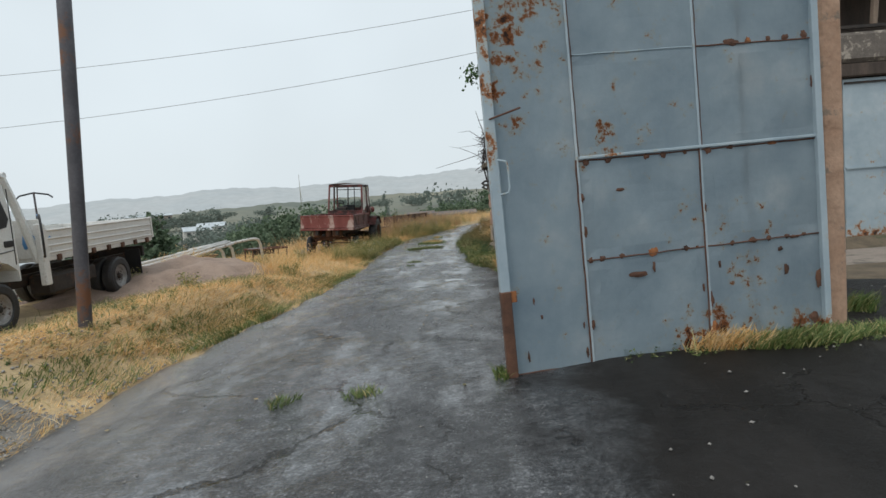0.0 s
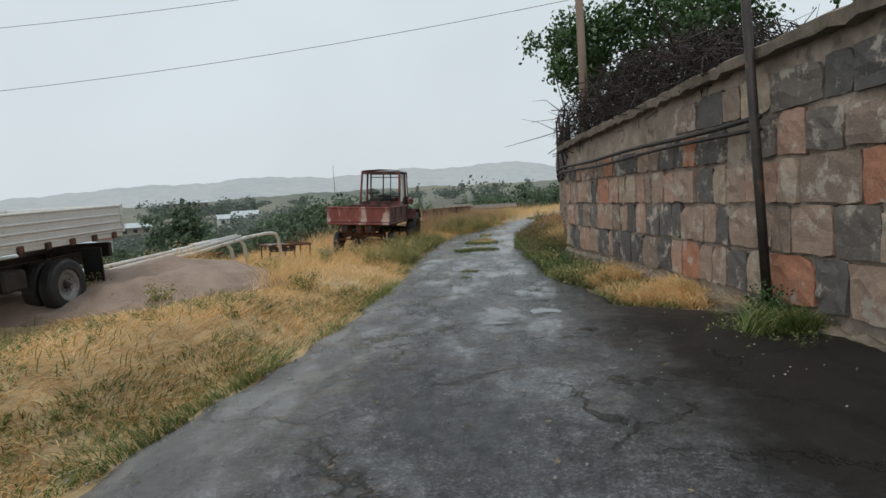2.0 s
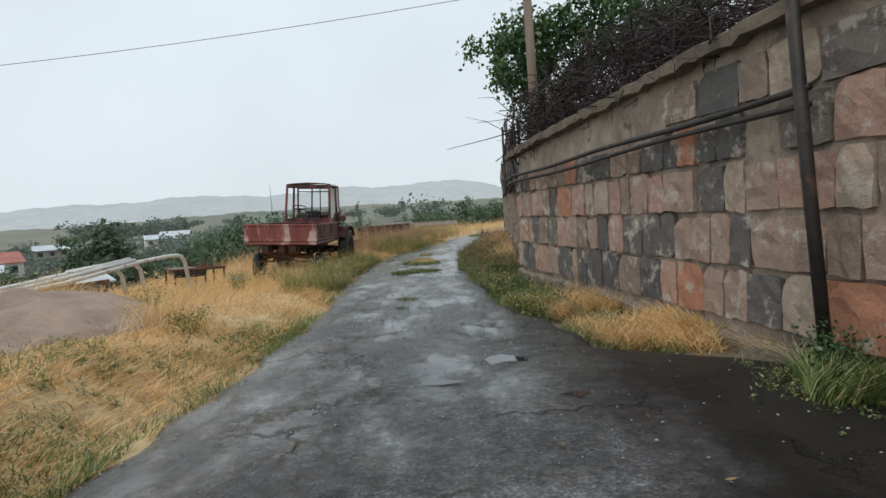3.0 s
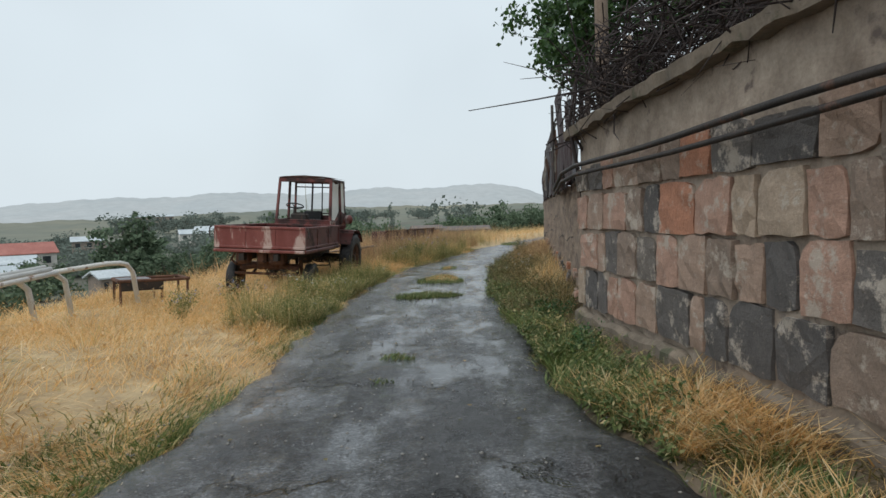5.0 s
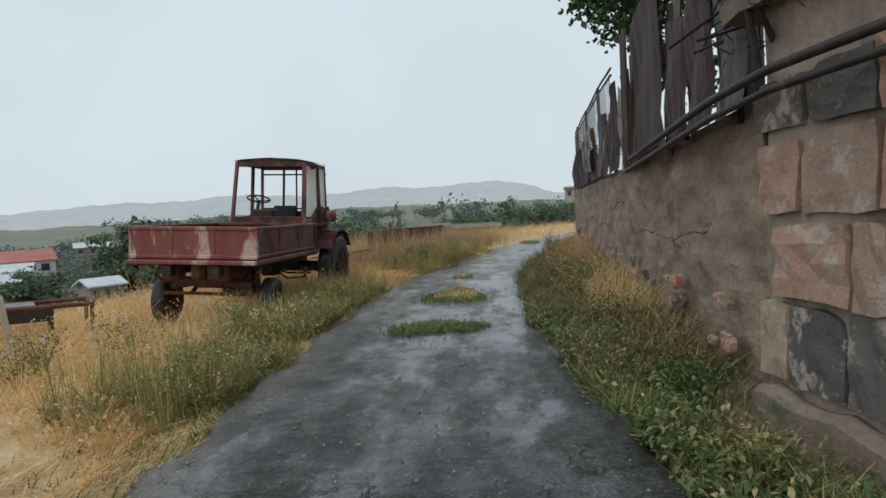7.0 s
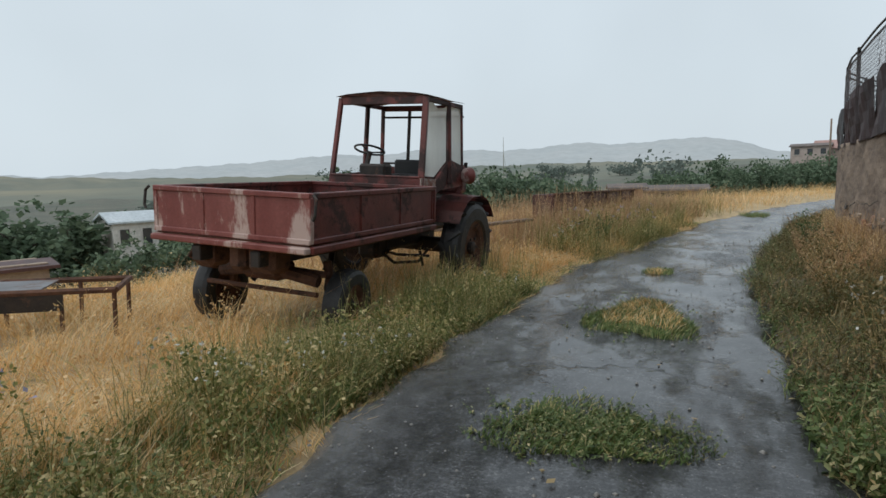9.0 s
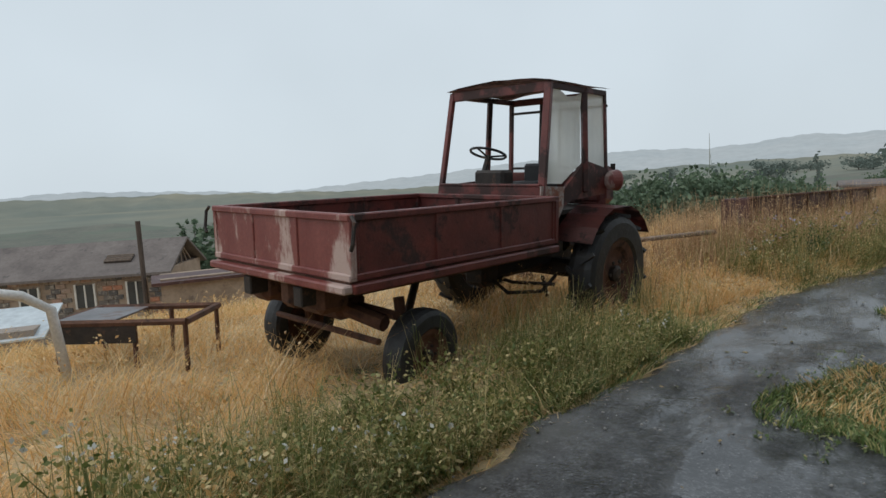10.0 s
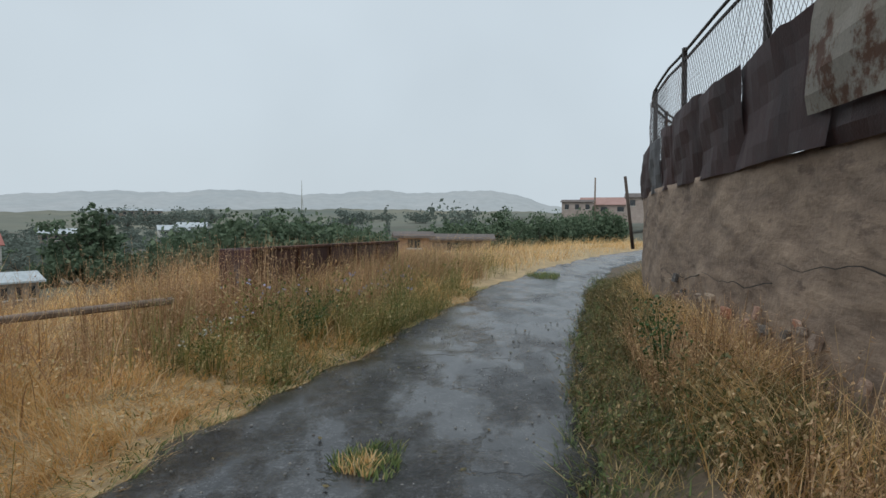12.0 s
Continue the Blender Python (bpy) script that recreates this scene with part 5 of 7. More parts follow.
for sx in (-1, 1):
    x = sx * .865
    g = bmesh.new()
    prism(g, [(-2.12, 1.40), (-1.95, 1.18), (-1.72, 1.42), (-1.12, 1.5), (-1.06, 1.62), (-1.22, 2.02), (-1.95, 2.04)], x - .012, x + .012)
    part("window_surround", g, "black", truck, "black window surround dropping to the mirror")
    g = bmesh.new()
    prism(g, [(-1.90, 1.56), (-1.24, 1.58), (-1.30, 1.96), (-1.88, 1.98)], x - .018, x + .018)
    part("side_window", g, "window_dark", truck)
    d = bmesh.new()
    for pts in ([(-2.2, .62), (-2.22, 1.3)], [(-1.02, .95), (-1.0, 2.05)], [(-2.2, .62), (-2.12, .60)], [(-2.15, 1.08), (-1.02, 1.16)], [(-2.15, .62), (-2.1, .60), (-2.0, .72)]):
        tube(d, [(x, y, z) for y, z in pts], .007, 4)
    part("door_seam", d, "black", truck)
    part("door_handle", B(x, -1.12, 1.26, .03, .17, .09, bev=.012), "black", truck)
    part("mirror", B(sx * 1.06, -2.34, 1.55, .12, .14, .26, bev=.03), "black", truck)
    part("mirror_arm", tube(bmesh.new(), [(sx * .88, -2.2, 1.35), (sx * 1.02, -2.38, 1.36), (sx * 1.06, -2.34, 1.5)], .014, 6), "black", truck)
    part("headlight", B(sx * .72, -2.99, .86, .34, .2, .28, bev=.04), "lamp_orange", truck, "amber corner lamp with broken lens")
    mk = bmesh.new()
    prism(mk, [(-1.62, 1.34), (-1.42, 1.30), (-1.60, 1.50)], x - .01, x + .015)
    part("door_mark", mk, "green_mark", truck, "small green emblem")
    for k in range(9):
        part("lettering", B(x + sx * .004, -1.95 + .075 * k, .98, .01, .05, .035), "grey_sheet", truck)
ws = bmesh.new()
for q in ((-.74, .74),):
    vs = [ws.verts.new(p) for p in ((q[0], -2.83, 1.28), (q[1], -2.83, 1.28), (q[1] - .06, -2.31, 2.05), (q[0] + .06, -2.31, 2.05))]
    ws.faces.new(vs)
bmesh.ops.solidify(ws, geom=ws.faces[:], thickness=.03)
part("windscreen", ws, "window_dark", truck)
part("bumper", B(0, -3.06, .48, 1.78, .2, .3, bev=.05), "white", truck)
part("seat", B(.35, -1.35, 1.55, .5, .14, .6, bev=.05), "black", truck)
fr = bmesh.new()
for sx in (-1, 1):
    tube(fr, [(sx * .80, -1.16, 2.28), (sx * .80, -.98, 2.22), (sx * .80, -.78, 1.8), (sx * .84, -.50, .92)], .06, 6)
tube(fr, [(-.8, -.9, 2.25), (.8, -.9, 2.25)], .05, 6)
part("rack", fr, "white", truck, "white hoop rack behind the cab")
# bed
BY0, BY1, BZ = -.46, 2.98, .98
part("bed_floor", B(0, (BY0 + BY1) / 2, BZ - .03, 1.86, BY1 - BY0, .07, bev=.01), "white_dirty", truck)
for sx in (-1, 1):
    bm = B(sx * .93, (BY0 + BY1) / 2, BZ + .22, .035, BY1 - BY0, .42, bev=.006)
    for z in (.06, .17, .28, .41):
        box(bm, sx * .945, (BY0 + BY1) / 2, BZ + z, .04, BY1 - BY0 - .02, .035, bev=.012)
    for y in (BY0 + .02, BY1 - .02):
        box(bm, sx * .945, y, BZ + .22, .05, .06, .44, bev=.008)
    part("side_board", bm, "white_dirty", truck, "ribbed white dropside board")
    for k in range(7):
        part("hinge", B(sx * .945, BY0 + .3 + k * .48, BZ - .03, .05, .09, .10, bev=.01), "rust", truck)
    part("stake", B(sx * .93, BY0 - .06, BZ + .05, .10, .14, .95, bev=.015), "white_dirty", truck)
    part("chassis_rail", B(sx * .38, .2, .62, .08, 5.6, .18), "dark_metal", truck)
    part("mudflap", B(sx * .8, 2.35, .55, .3, .02, .5), "black", truck)
bm = B(0, BY1, BZ + .22, 1.86, .035, .42, bev=.006)
for z in (.06, .28, .41):
    box(bm, 0, BY1 + .015, BZ + z, 1.84, .04, .035, bev=.012)
part("tail_board", bm, "white_dirty", truck)
part("head_board", B(0, BY0, BZ + .3, 1.86, .04, .6, bev=.006), "white_dirty", truck)
part("fuel_tank", B(.62, .15, .52, .4, .8, .34, bev=.05), "dark_metal", truck)
part("toolbox", B(.62, .85, .56, .35, .4, .26, bev=.03), "dark_metal", truck)
part("rear_guard", B(0, 2.9, .72, 1.5, .08, .22, bev=.01), "dark_metal", truck)
part("rear_axle", tube(bmesh.new(), [(-.7, YR, .38), (.7, YR, .38)], .07, 8), "dark_metal", truck)
for sx in (-1, 1):
    tyre(truck, sx * .78, YF, .37, .375, .2, 0, "rim")
    tyre(truck, sx * .82, YR, .37, .375, .2, 0, "rim")
    tyre(truck, sx * .58, YR, .37, .375, .2, 0, "rim")
bike = thing("bicycle", truck.matrix_basis @ pose(.45, .2, .99, 0, 0, 35), "bicycle standing in the truck bed, handlebars showing", "bicycle")
bb = bmesh.new()
tube(bb, [(-.25, .05, .93), (-.2, .16, .98), (0, .12, 1.02), (.2, .16, .98), (.25, .05, .93)], .014, 6)
part("handlebar", bb, "black", bike)
part("stem", tube(bmesh.new(), [(0, .12, 1.02), (0, .1, .6), (0, .16, .33)], .016, 6), "grey_sheet", bike)
for y in (.16, -1.0):
    w = bmesh.new()
    tube(w, [(0, y + .32 * math.cos(a), .33 + .32 * math.sin(a)) for a in np.linspace(0, 2 * math.pi, 29)], .018, 6)
    part("bicycle_wheel", w, "rubber", bike)
part("bicycle_frame", tube(bmesh.new(), [(0, .1, .65), (0, -.55, .65), (0, -.5, .33), (0, .1, .6)], .016, 6), "blue", bike)
bag = bmesh.new()
bmesh.ops.create_icosphere(bag, subdivisions=2, radius=.2, matrix=Matrix.Diagonal((1.2, .7, 1.4, 1)))
for v in bag.verts:
    v.co += Vector((1, 1, 1)) * .03 * noise.noise(v.co * 9)
ob = finish("blue_sack", bag, "blue", smooth=True)
ob.matrix_basis = truck.matrix_basis @ pose(.72, -.36, 1.27)
tagged(ob, "bright blue plastic sack on the truck bed", "sack")

# ---- white pipes, low frame, rusted bin, beam ----
rack = thing("pipe_rack", Matrix.Identity(4), "bundle of bent white pipes lying on low trestles", "pipe rack")
for k, (dx, dz) in enumerate(((0, 0), (-.18, .03), (.16, -.06), (-.35, -.03))):
    e = 1 if k % 2 == 0 else .93
    part("pipe", tube(bmesh.new(), [(-7.6 + dx - .2 * k, 13.9, .42 + dz), (-7.1 + dx, 16.2, .58 + dz), (-6.7 + dx * .6, 18.3 * e + 18.6 * (1 - e), .74 + dz)], .042, 10), "white_pipe", rack, smooth=True)
for (x, y, z, fx, fy) in ((-6.32, 19.6, .72, -6.28, 19.95), (-6.95, 18.5, .70, -6.85, 18.85), (-6.9, 17.6, .66, -6.8, 17.9)):
    part("bent_leg", tube(bmesh.new(), [(x - .55, y - 1.3, z - .06), (x - .1, y - .25, z + .01), (x, y, z), (x + .05, y + .14, z - .04), (fx, fy, z - .2), (fx + .06, fy + .06, -.25)], .045, 10), "white_pipe", rack, smooth=True)
for y in (15.0, 17.0):
    part("trestle", tube(bmesh.new(), [(-7.7, y, .35), (-6.6, y, .45)], .03, 6), "rust", rack)
    part("trestle_leg", tube(bmesh.new(), [(-7.2, y, .42), (-7.2, y, -.3)], .03, 6), "rust", rack)
    part("trestle_leg", tube(bmesh.new(), [(-6.7, y, .44), (-6.7, y, -.3)], .03, 6), "rust", rack)
frame_m = Matrix.Translation((-6.55, 20.6, -.28)) @ pose(0, 0, 0, 0, 2, 38)
lowf = thing("metal_stand", frame_m, "low rusty iron frame with a pale sheet top", "frame")
part("sheet_top", B(-.1, -.05, .62, .55, .62, .02, bev=.004), "grey_sheet", lowf, "wet pale sheet")
for a, b in (((-.4, -.4), (.85, -.4)), ((-.4, .4), (.85, .4)), ((-.4, -.4), (-.4, .4)), ((.85, -.4), (.85, .4))):
    part("rail", tube(bmesh.new(), [(*a, .60), (*b, .60)], .035, 6), "rust", lowf)
part("apron", B(.0, -.41, .5, .75, .02, .18), "dark_metal", lowf)
for x in (-.38, .35, .83):
    for y in (-.38, .38):
        part("leg", tube(bmesh.new(), [(x, y, .58), (x, y, -.1)], .025, 6), "rust", lowf)
binm = thing("trailer_bin", pose(-2.55, 29.9, -.33, 0, .6, 71.6), "dark rusty sheet-iron trailer body sunk in dry weeds", "trailer")
part("side", B(2.4, .0, .85, 4.9, .05, .75, bev=.01), "rust_sheet", binm)
part("side", B(2.4, .5, .85, 4.9, .05, .75, bev=.01), "rust_sheet", binm)
part("end", B(-.1, .25, .85, .05, .55, .75, bev=.01), "rust_sheet", binm)
part("end", B(4.86, .25, .85, .05, .55, .75, bev=.01), "rust_sheet", binm)
part("bottom", B(2.4, .25, .5, 4.9, .5, .05), "rust", binm)
for k in range(6):
    part("rib", B(.1 + k * .93, -.04, .85, .06, .05, .75, bev=.01), "rust", binm)
part("rim", B(2.4, -.02, 1.23, 5.0, .08, .05, bev=.01), "rust", binm)
tagged(finish("timber_beam", B(-4.35, 26.75, .36, 3.9, .16, .06, bev=.015, rot=pose(0, 0, 0, 0, -4, 28)), "wood"), "long weathered timber lying over dry weeds", "timber")
tagged(finish("timber_prop", B(-5.2, 26.3, .0, .16, .3, .56, bev=.02), "dark_wood"), "dark wooden prop under a timber", "prop")


# ---- plants ----
RNG = np.random.default_rng(5)


def blades(name, x, y, h, w, lean, material, label, base=None, flat=0.0, category="grass", stray=1.0):
    """Many bent blades, each a strip of two quads, standing on the ground."""
    n = len(x)
    z = height(x, y) if base is None else base
    a = RNG.uniform(0, 2 * np.pi, n)
    b = 1.9 * wave(x, y, .8, 1.7) + 1.1 * wave(x, y, .27, .4) + RNG.normal(0, stray, n)
    ln = lean * RNG.uniform(0.3, 1.0, n) * h
    up = h * (1 - flat * RNG.uniform(0.5, 1, n))
    ox, oy = np.cos(a) * w / 2, np.sin(a) * w / 2
    lx, ly = np.cos(b) * ln, np.sin(b) * ln
    v = np.zeros((n, 6, 3))
    for k, (t, s) in enumerate(((0, 1.0), (0.55, 0.85), (1.0, 0.25))):
        cx, cy, cz = x + lx * t ** 1.7, y + ly * t ** 1.7, z - 0.02 + up * (t - 0.12 * t * t)
        v[:, 2 * k] = np.stack([cx - ox * s, cy - oy * s, cz], -1)
        v[:, 2 * k + 1] = np.stack([cx + ox * s, cy + oy * s, cz], -1)
    i = np.arange(n)[:, None] * 6
    f = np.concatenate([i + np.array([0, 1, 3, 2]), i + np.array([2, 3, 5, 4])])
    ob = new(name, soup(name, v.reshape(-1, 3), f, material))
    return tagged(ob, label, category, kind="stuff")


def scatter(n, y0, y1, d0, d1, side="left", power=1.0, clump=0.0):
    y = RNG.uniform(y0, y1, n)
    d = d0 + (d1 - d0) * RNG.uniform(0, 1, n) ** power
    x = left_edge(y) - d if side == "left" else right_edge(y) + d * (wall_x(y) - right_edge(y))
    if clump:
        keep = wave(x, y, clump, 0.8) + 0.35 * wave(x, y, clump * 0.35, 2.0) + RNG.uniform(-.7, .7, n) > -0.1
        x, y = x[keep], y[keep]
    return x, y


def tufty(x, y):
    """Uneven growth: tall tufts and trodden gaps."""
    return .40 + .95 * smooth(-.9, 1.3, wave(x, y, .5, 2.2) + .7 * wave(x, y, .19, .9))


def off_things(x, y):
    """Keep the heap, the wheels' places and the truck's underside free of tall grass."""
    heap = ((x + 6.3) / 2.2) ** 2 + ((y - 12.7) / 2.1) ** 2 < 1
    under = (x > -8.4) & (x < -5.9) & (y > 6.4) & (y < 13)
    return ~(heap | under)


def leaf_quads(c, n, size, spread_):
    """n leaf quads, randomly turned, round the points c."""
    p = c[RNG.integers(0, len(c), n)] + RNG.normal(0, 1, (n, 3)) * spread_
    u = RNG.normal(0, 1, (n, 3))
    u /= np.linalg.norm(u, axis=1)[:, None]
    w = np.cross(u, RNG.normal(0, 1, (n, 3)))
    w /= np.linalg.norm(w, axis=1)[:, None]
    s = (size * RNG.uniform(.6, 1.3, n))[:, None]
    v = np.stack([p - u * s * .5, p + w * s * .32, p + u * s * .5, p - w * s * .32], 1)
    return v.reshape(-1, 3), np.arange(n * 4).reshape(-1, 4)


x, y = scatter(120000, 12.3, 34, .25, 8.5, power=1.35, clump=1.3)
k = off_things(x, y)
x, y = x[k], y[k]
h = RNG.uniform(.16, .46, len(x)) * (0.75 + 0.5 * smooth(-.5, .9, wave(x, y, 1.7, 3.0))) * (0.6 + .4 * smooth(.2, 1.5, left_edge(y) - x)) * tufty(x, y)
blades("dry_grass_field", x, y, h, RNG.uniform(.004, .009, len(x)), 1.15, "straw", "tall golden dry grass on the field")
sel = RNG.integers(0, len(x), 15000)
v, f = leaf_quads(np.stack([x[sel], y[sel], height(x[sel], y[sel]) + h[sel] * .95], -1), 22000, .03, .012)
tagged(new("seed_heads", soup("seed_heads", v, f, "straw")), "pale seed heads on the dry grass", "grass", kind="stuff")
x, y = scatter(36000, 9, 30, .15, 7, power=1.2)
k = off_things(x, y)
x, y = x[k], y[k]
blades("dry_grass_litter", x, y, RNG.uniform(.12, .3, len(x)), RNG.uniform(.006, .012, len(x)), 1.6, "straw", "flattened straw lying under the standing grass", flat=.75)
x, y = scatter(80000, 2.6, 12.5, .1, 4.4, power=1.0)
k = off_things(x, y) & (left_edge(y) - x > .9 * (1 - smooth(4.5, 7, y)))
x, y = x[k], y[k]
blades("cut_straw", x, y, RNG.uniform(.09, .22, len(x)), RNG.uniform(.006, .012, len(x)), 1.6, "straw", "flattened dry straw on the roadside bank", flat=.93, stray=1.5)
x, y = scatter(4200, 3, 13, .3, 4.0, clump=.4)
blades("verge_grass_sparse", x, y, RNG.uniform(.06, .2, len(x)), RNG.uniform(.006, .01, len(x)), .9, "weed", "sparse greyish grass through the straw")
x, y = scatter(46000, 4.5, 34, -.10, .6, power=1.5, clump=.9)
k = (y < 13) | (RNG.uniform(0, 1, len(x)) < .35)
x, y = x[k], y[k]
blades("verge_grass", x, y, RNG.uniform(.04, .12, len(x)), RNG.uniform(.006, .011, len(x)), 1.1, "grass", "green grass along the asphalt edge")
x, y = scatter(9000, 16.5, 31, .0, .9, power=1.3, clump=.5)
k = (y < 23.5) | (y > 27.2)
x, y = x[k], y[k]
blades("verge_weeds", x, y, RNG.uniform(.14, .40, len(x)), RNG.uniform(.004, .008, len(x)), 1.2, "weed", "tall grey-green weeds beside the tractor")
x, y = scatter(30000, 26, 60, .4, 14, power=1.2, clump=1.2)
blades("far_dry_grass", x, y, RNG.uniform(.25, .6, len(x)) * tufty(x, y), RNG.uniform(.008, .016, len(x)), 1.1, "straw", "tall dry grass further along the road")
x, y = scatter(13000, 24, 44, .9, 9, clump=.7)
blades("brown_weeds", x, y, RNG.uniform(.25, .85, len(x)) * tufty(x, y), RNG.uniform(.005, .010, len(x)), .8, "straw_brown", "tall brown seeding weeds", category="weeds")
x = RNG.uniform(-32, -9, 14000)
y = RNG.uniform(6, 60, 14000)
blades("slope_grass", x, y, RNG.uniform(.25, .6, len(x)), RNG.uniform(.02, .045, len(x)), .7, "straw", "dry grass on the slope down to the village")
x, y = scatter(20000, 3, 34, -.12, .4)
blades("edge_straw", x, y, RNG.uniform(.04, .14, len(x)), RNG.uniform(.004, .009, len(x)), 1.6, "straw", "short dry grass creeping over the asphalt edge", flat=.5)
x, y = scatter(9000, 8, 34, -.12, .3, clump=.4)
blades("edge_green", x, y, RNG.uniform(.04, .13, len(x)), RNG.uniform(.005, .01, len(x)), 1.2, "grass", "short green grass creeping over the asphalt edge", flat=.3)
x, y = scatter(24000, 10, 36, -.12, 1.0, "right")
blades("wall_litter", x, y, RNG.uniform(.06, .24, len(x)), RNG.uniform(.005, .010, len(x)), 1.6, "olive", "low withered plants between road and wall", flat=.5, category="weeds")
x, y = scatter(10000, 10, 36, -.2, .3, "right", clump=.5)
blades("wall_edge_green", x, y, RNG.uniform(.05, .18, len(x)), RNG.uniform(.006, .012, len(x)), 1.2, "grass", "green grass at the asphalt's wall side", flat=.3)
x, y = scatter(9000, 28.5, 36, .6, 3.0)
blades("bin_weeds", x, y, RNG.uniform(.3, .8, len(x)), RNG.uniform(.005, .012, len(x)), .6, "straw_brown", "tall seeding weeds round the sunken trailer", category="weeds")
x, y = scatter(9000, 16.8, 23.6, .0, .9, power=1.2, clump=.35)
blades("verge_green", x, y, RNG.uniform(.06, .22, len(x)), RNG.uniform(.008, .016, len(x)), 1.3, "grass", "fresh green weeds along the verge by the tractor", category="weeds", flat=.2)
# by the walls
x, y = scatter(14000, 9.35, 13.4, -.03, 1.0, "right", clump=.35)
blades("wall_straw", x, y, RNG.uniform(.12, .36, len(x)), RNG.uniform(.006, .012, len(x)), 1.1, "straw", "dry straw heaped at the foot of the block wall", flat=.45)
x, y = scatter(8000, 13, 20, -.1, .5, "right", clump=.5)
blades("wall_green", x, y, RNG.uniform(.08, .24, len(x)), RNG.uniform(.008, .014, len(x)), 1.0, "grass", "green weeds at the road's edge by the wall", category="weeds")
x, y = scatter(22000, 16, 34, .0, .95, "right", clump=.8)
blades("wall_weeds", x, y, RNG.uniform(.12, .40, len(x)) * (.3 + .7 * smooth(0, .7, x - right_edge(y))), RNG.uniform(.005, .010, len(x)), 1.3, "olive", "yellowing tangled weeds below the rendered wall", category="weeds")
x, y = scatter(15000, 17.5, 34, .35, 1.0, "right", clump=.9)
k = (np.abs(y - 26.0) < 1.7) | (RNG.uniform(0, 1, len(x)) < .45)
x, y = x[k], y[k]
blades("wall_dry_grass", x, y, RNG.uniform(.2, .5, len(x)) * (.5 + .5 * smooth(.2, .9, x - right_edge(y))), RNG.uniform(.004, .009, len(x)), 1.1, "straw", "dry grass below the rendered wall")
x = RNG.uniform(5, 26, 9000)
y = RNG.uniform(44, 96, 9000)
k = x > right_edge(y) + .3
blades("bank_grass", x[k], y[k], RNG.uniform(.3, .7, k.sum()), RNG.uniform(.04, .08, k.sum()), .7, "straw", "dry grass on the far bank")

def herbs(name, x, y, h, material, label, stems=4, per=7, leaf=.04, wide=.36, splay=.6, droop=.25):
    """Low leafy plants: stems that splay from one root, with pointed leaves along them."""
    n = len(x)
    z = height(x, y)
    m = n * stems
    rx, ry, rz = np.repeat(x, stems), np.repeat(y, stems), np.repeat(z, stems)
    hh = np.repeat(h, stems) * RNG.uniform(.55, 1.1, m)
    a = RNG.uniform(0, 2 * np.pi, m)
    out = splay * hh * RNG.uniform(.3, 1.2, m)
    tip = np.stack([rx + np.cos(a) * out, ry + np.sin(a) * out, rz + hh], -1)
    root = np.stack([rx, ry, rz - .02], -1)
    sw = np.stack([-np.sin(a), np.cos(a), np.zeros(m)], -1) * .0025
    sv = np.stack([root - sw, root + sw, tip + sw * .4, tip - sw * .4], 1).reshape(-1, 3)
    t = RNG.uniform(.15, 1.0, (m, per))
    p = root[:, None] + (tip - root)[:, None] * t[..., None]
    p[..., 2] += (.10 * hh)[:, None] * np.sin(t * np.pi)
    b = RNG.uniform(0, 2 * np.pi, (m, per))
    ln = leaf * RNG.uniform(.5, 1.3, (m, per)) * (1.15 - .5 * t)
    up = RNG.normal(.15 - droop, .45, (m, per))
    d = np.stack([np.cos(b), np.sin(b), up], -1)
    d /= np.linalg.norm(d, axis=-1)[..., None]
    sd = np.stack([-np.sin(b), np.cos(b), RNG.normal(0, .35, (m, per))], -1)
    L = ln[..., None]
    lv = np.stack([p, p + d * L * .45 + sd * L * wide * .5, p + d * L - np.array([0, 0, .18]) * L, p + d * L * .45 - sd * L * wide * .5], 2).reshape(-1, 3)
    v = np.concatenate([sv, lv])
    return tagged(new(name, soup(name, v, np.arange(len(v)).reshape(-1, 4), material)), label, "weeds", kind="stuff")


# leafy weeds: by the tractor, through the straw, under the walls
x, y = scatter(1900, 16.2, 23.8, -.05, .95, power=1.4, clump=.45)
herbs("verge_herbs", x, y, RNG.uniform(.14, .36, len(x)), "weed", "leafy green weeds crowding the verge by the tractor")
x, y = scatter(850, 16.2, 24.5, .1, 1.1, power=1.1, clump=.5)
herbs("verge_stalks", x, y, RNG.uniform(.3, .55, len(x)), "weed", "pale seeding stalks over the verge weeds", stems=4, per=6, leaf=.03, wide=.2, splay=.45)
x, y = scatter(900, 26.6, 33, .0, 1.2, power=1.3, clump=.5)
herbs("verge_herbs_far", x, y, RNG.uniform(.2, .6, len(x)), "weed", "bushy grey-green weeds along the road's bend", leaf=.045, splay=.5)
x, y = scatter(800, 26.5, 38, .3, 1.8, power=1.1, clump=.6)
herbs("grey_herbs", x, y, RNG.uniform(.4, .9, len(x)), "weed", "tall pale chicory along the road's bend", stems=4, per=7, leaf=.035, wide=.22, splay=.35)
x, y = scatter(1300, 24.6, 38, 1.0, 5, clump=.6)
herbs("brown_herbs", x, y, RNG.uniform(.4, 1.0, len(x)), "straw_brown", "tall withered brown weeds in the field", stems=5, per=8, leaf=.035, wide=.35, splay=.35)
n = 260
x, y = RNG.uniform(-3.6, -1.7, n), RNG.uniform(27.4, 29.7, n)
herbs("bin_herbs", x, y, RNG.uniform(.7, 1.25, n), "straw_brown", "tall rust-brown docks before the sunken trailer", stems=5, per=11, leaf=.04, wide=.4, splay=.22)
n = 120
x, y = RNG.uniform(-1.9, -.7, n), RNG.uniform(29.0, 33.5, n)
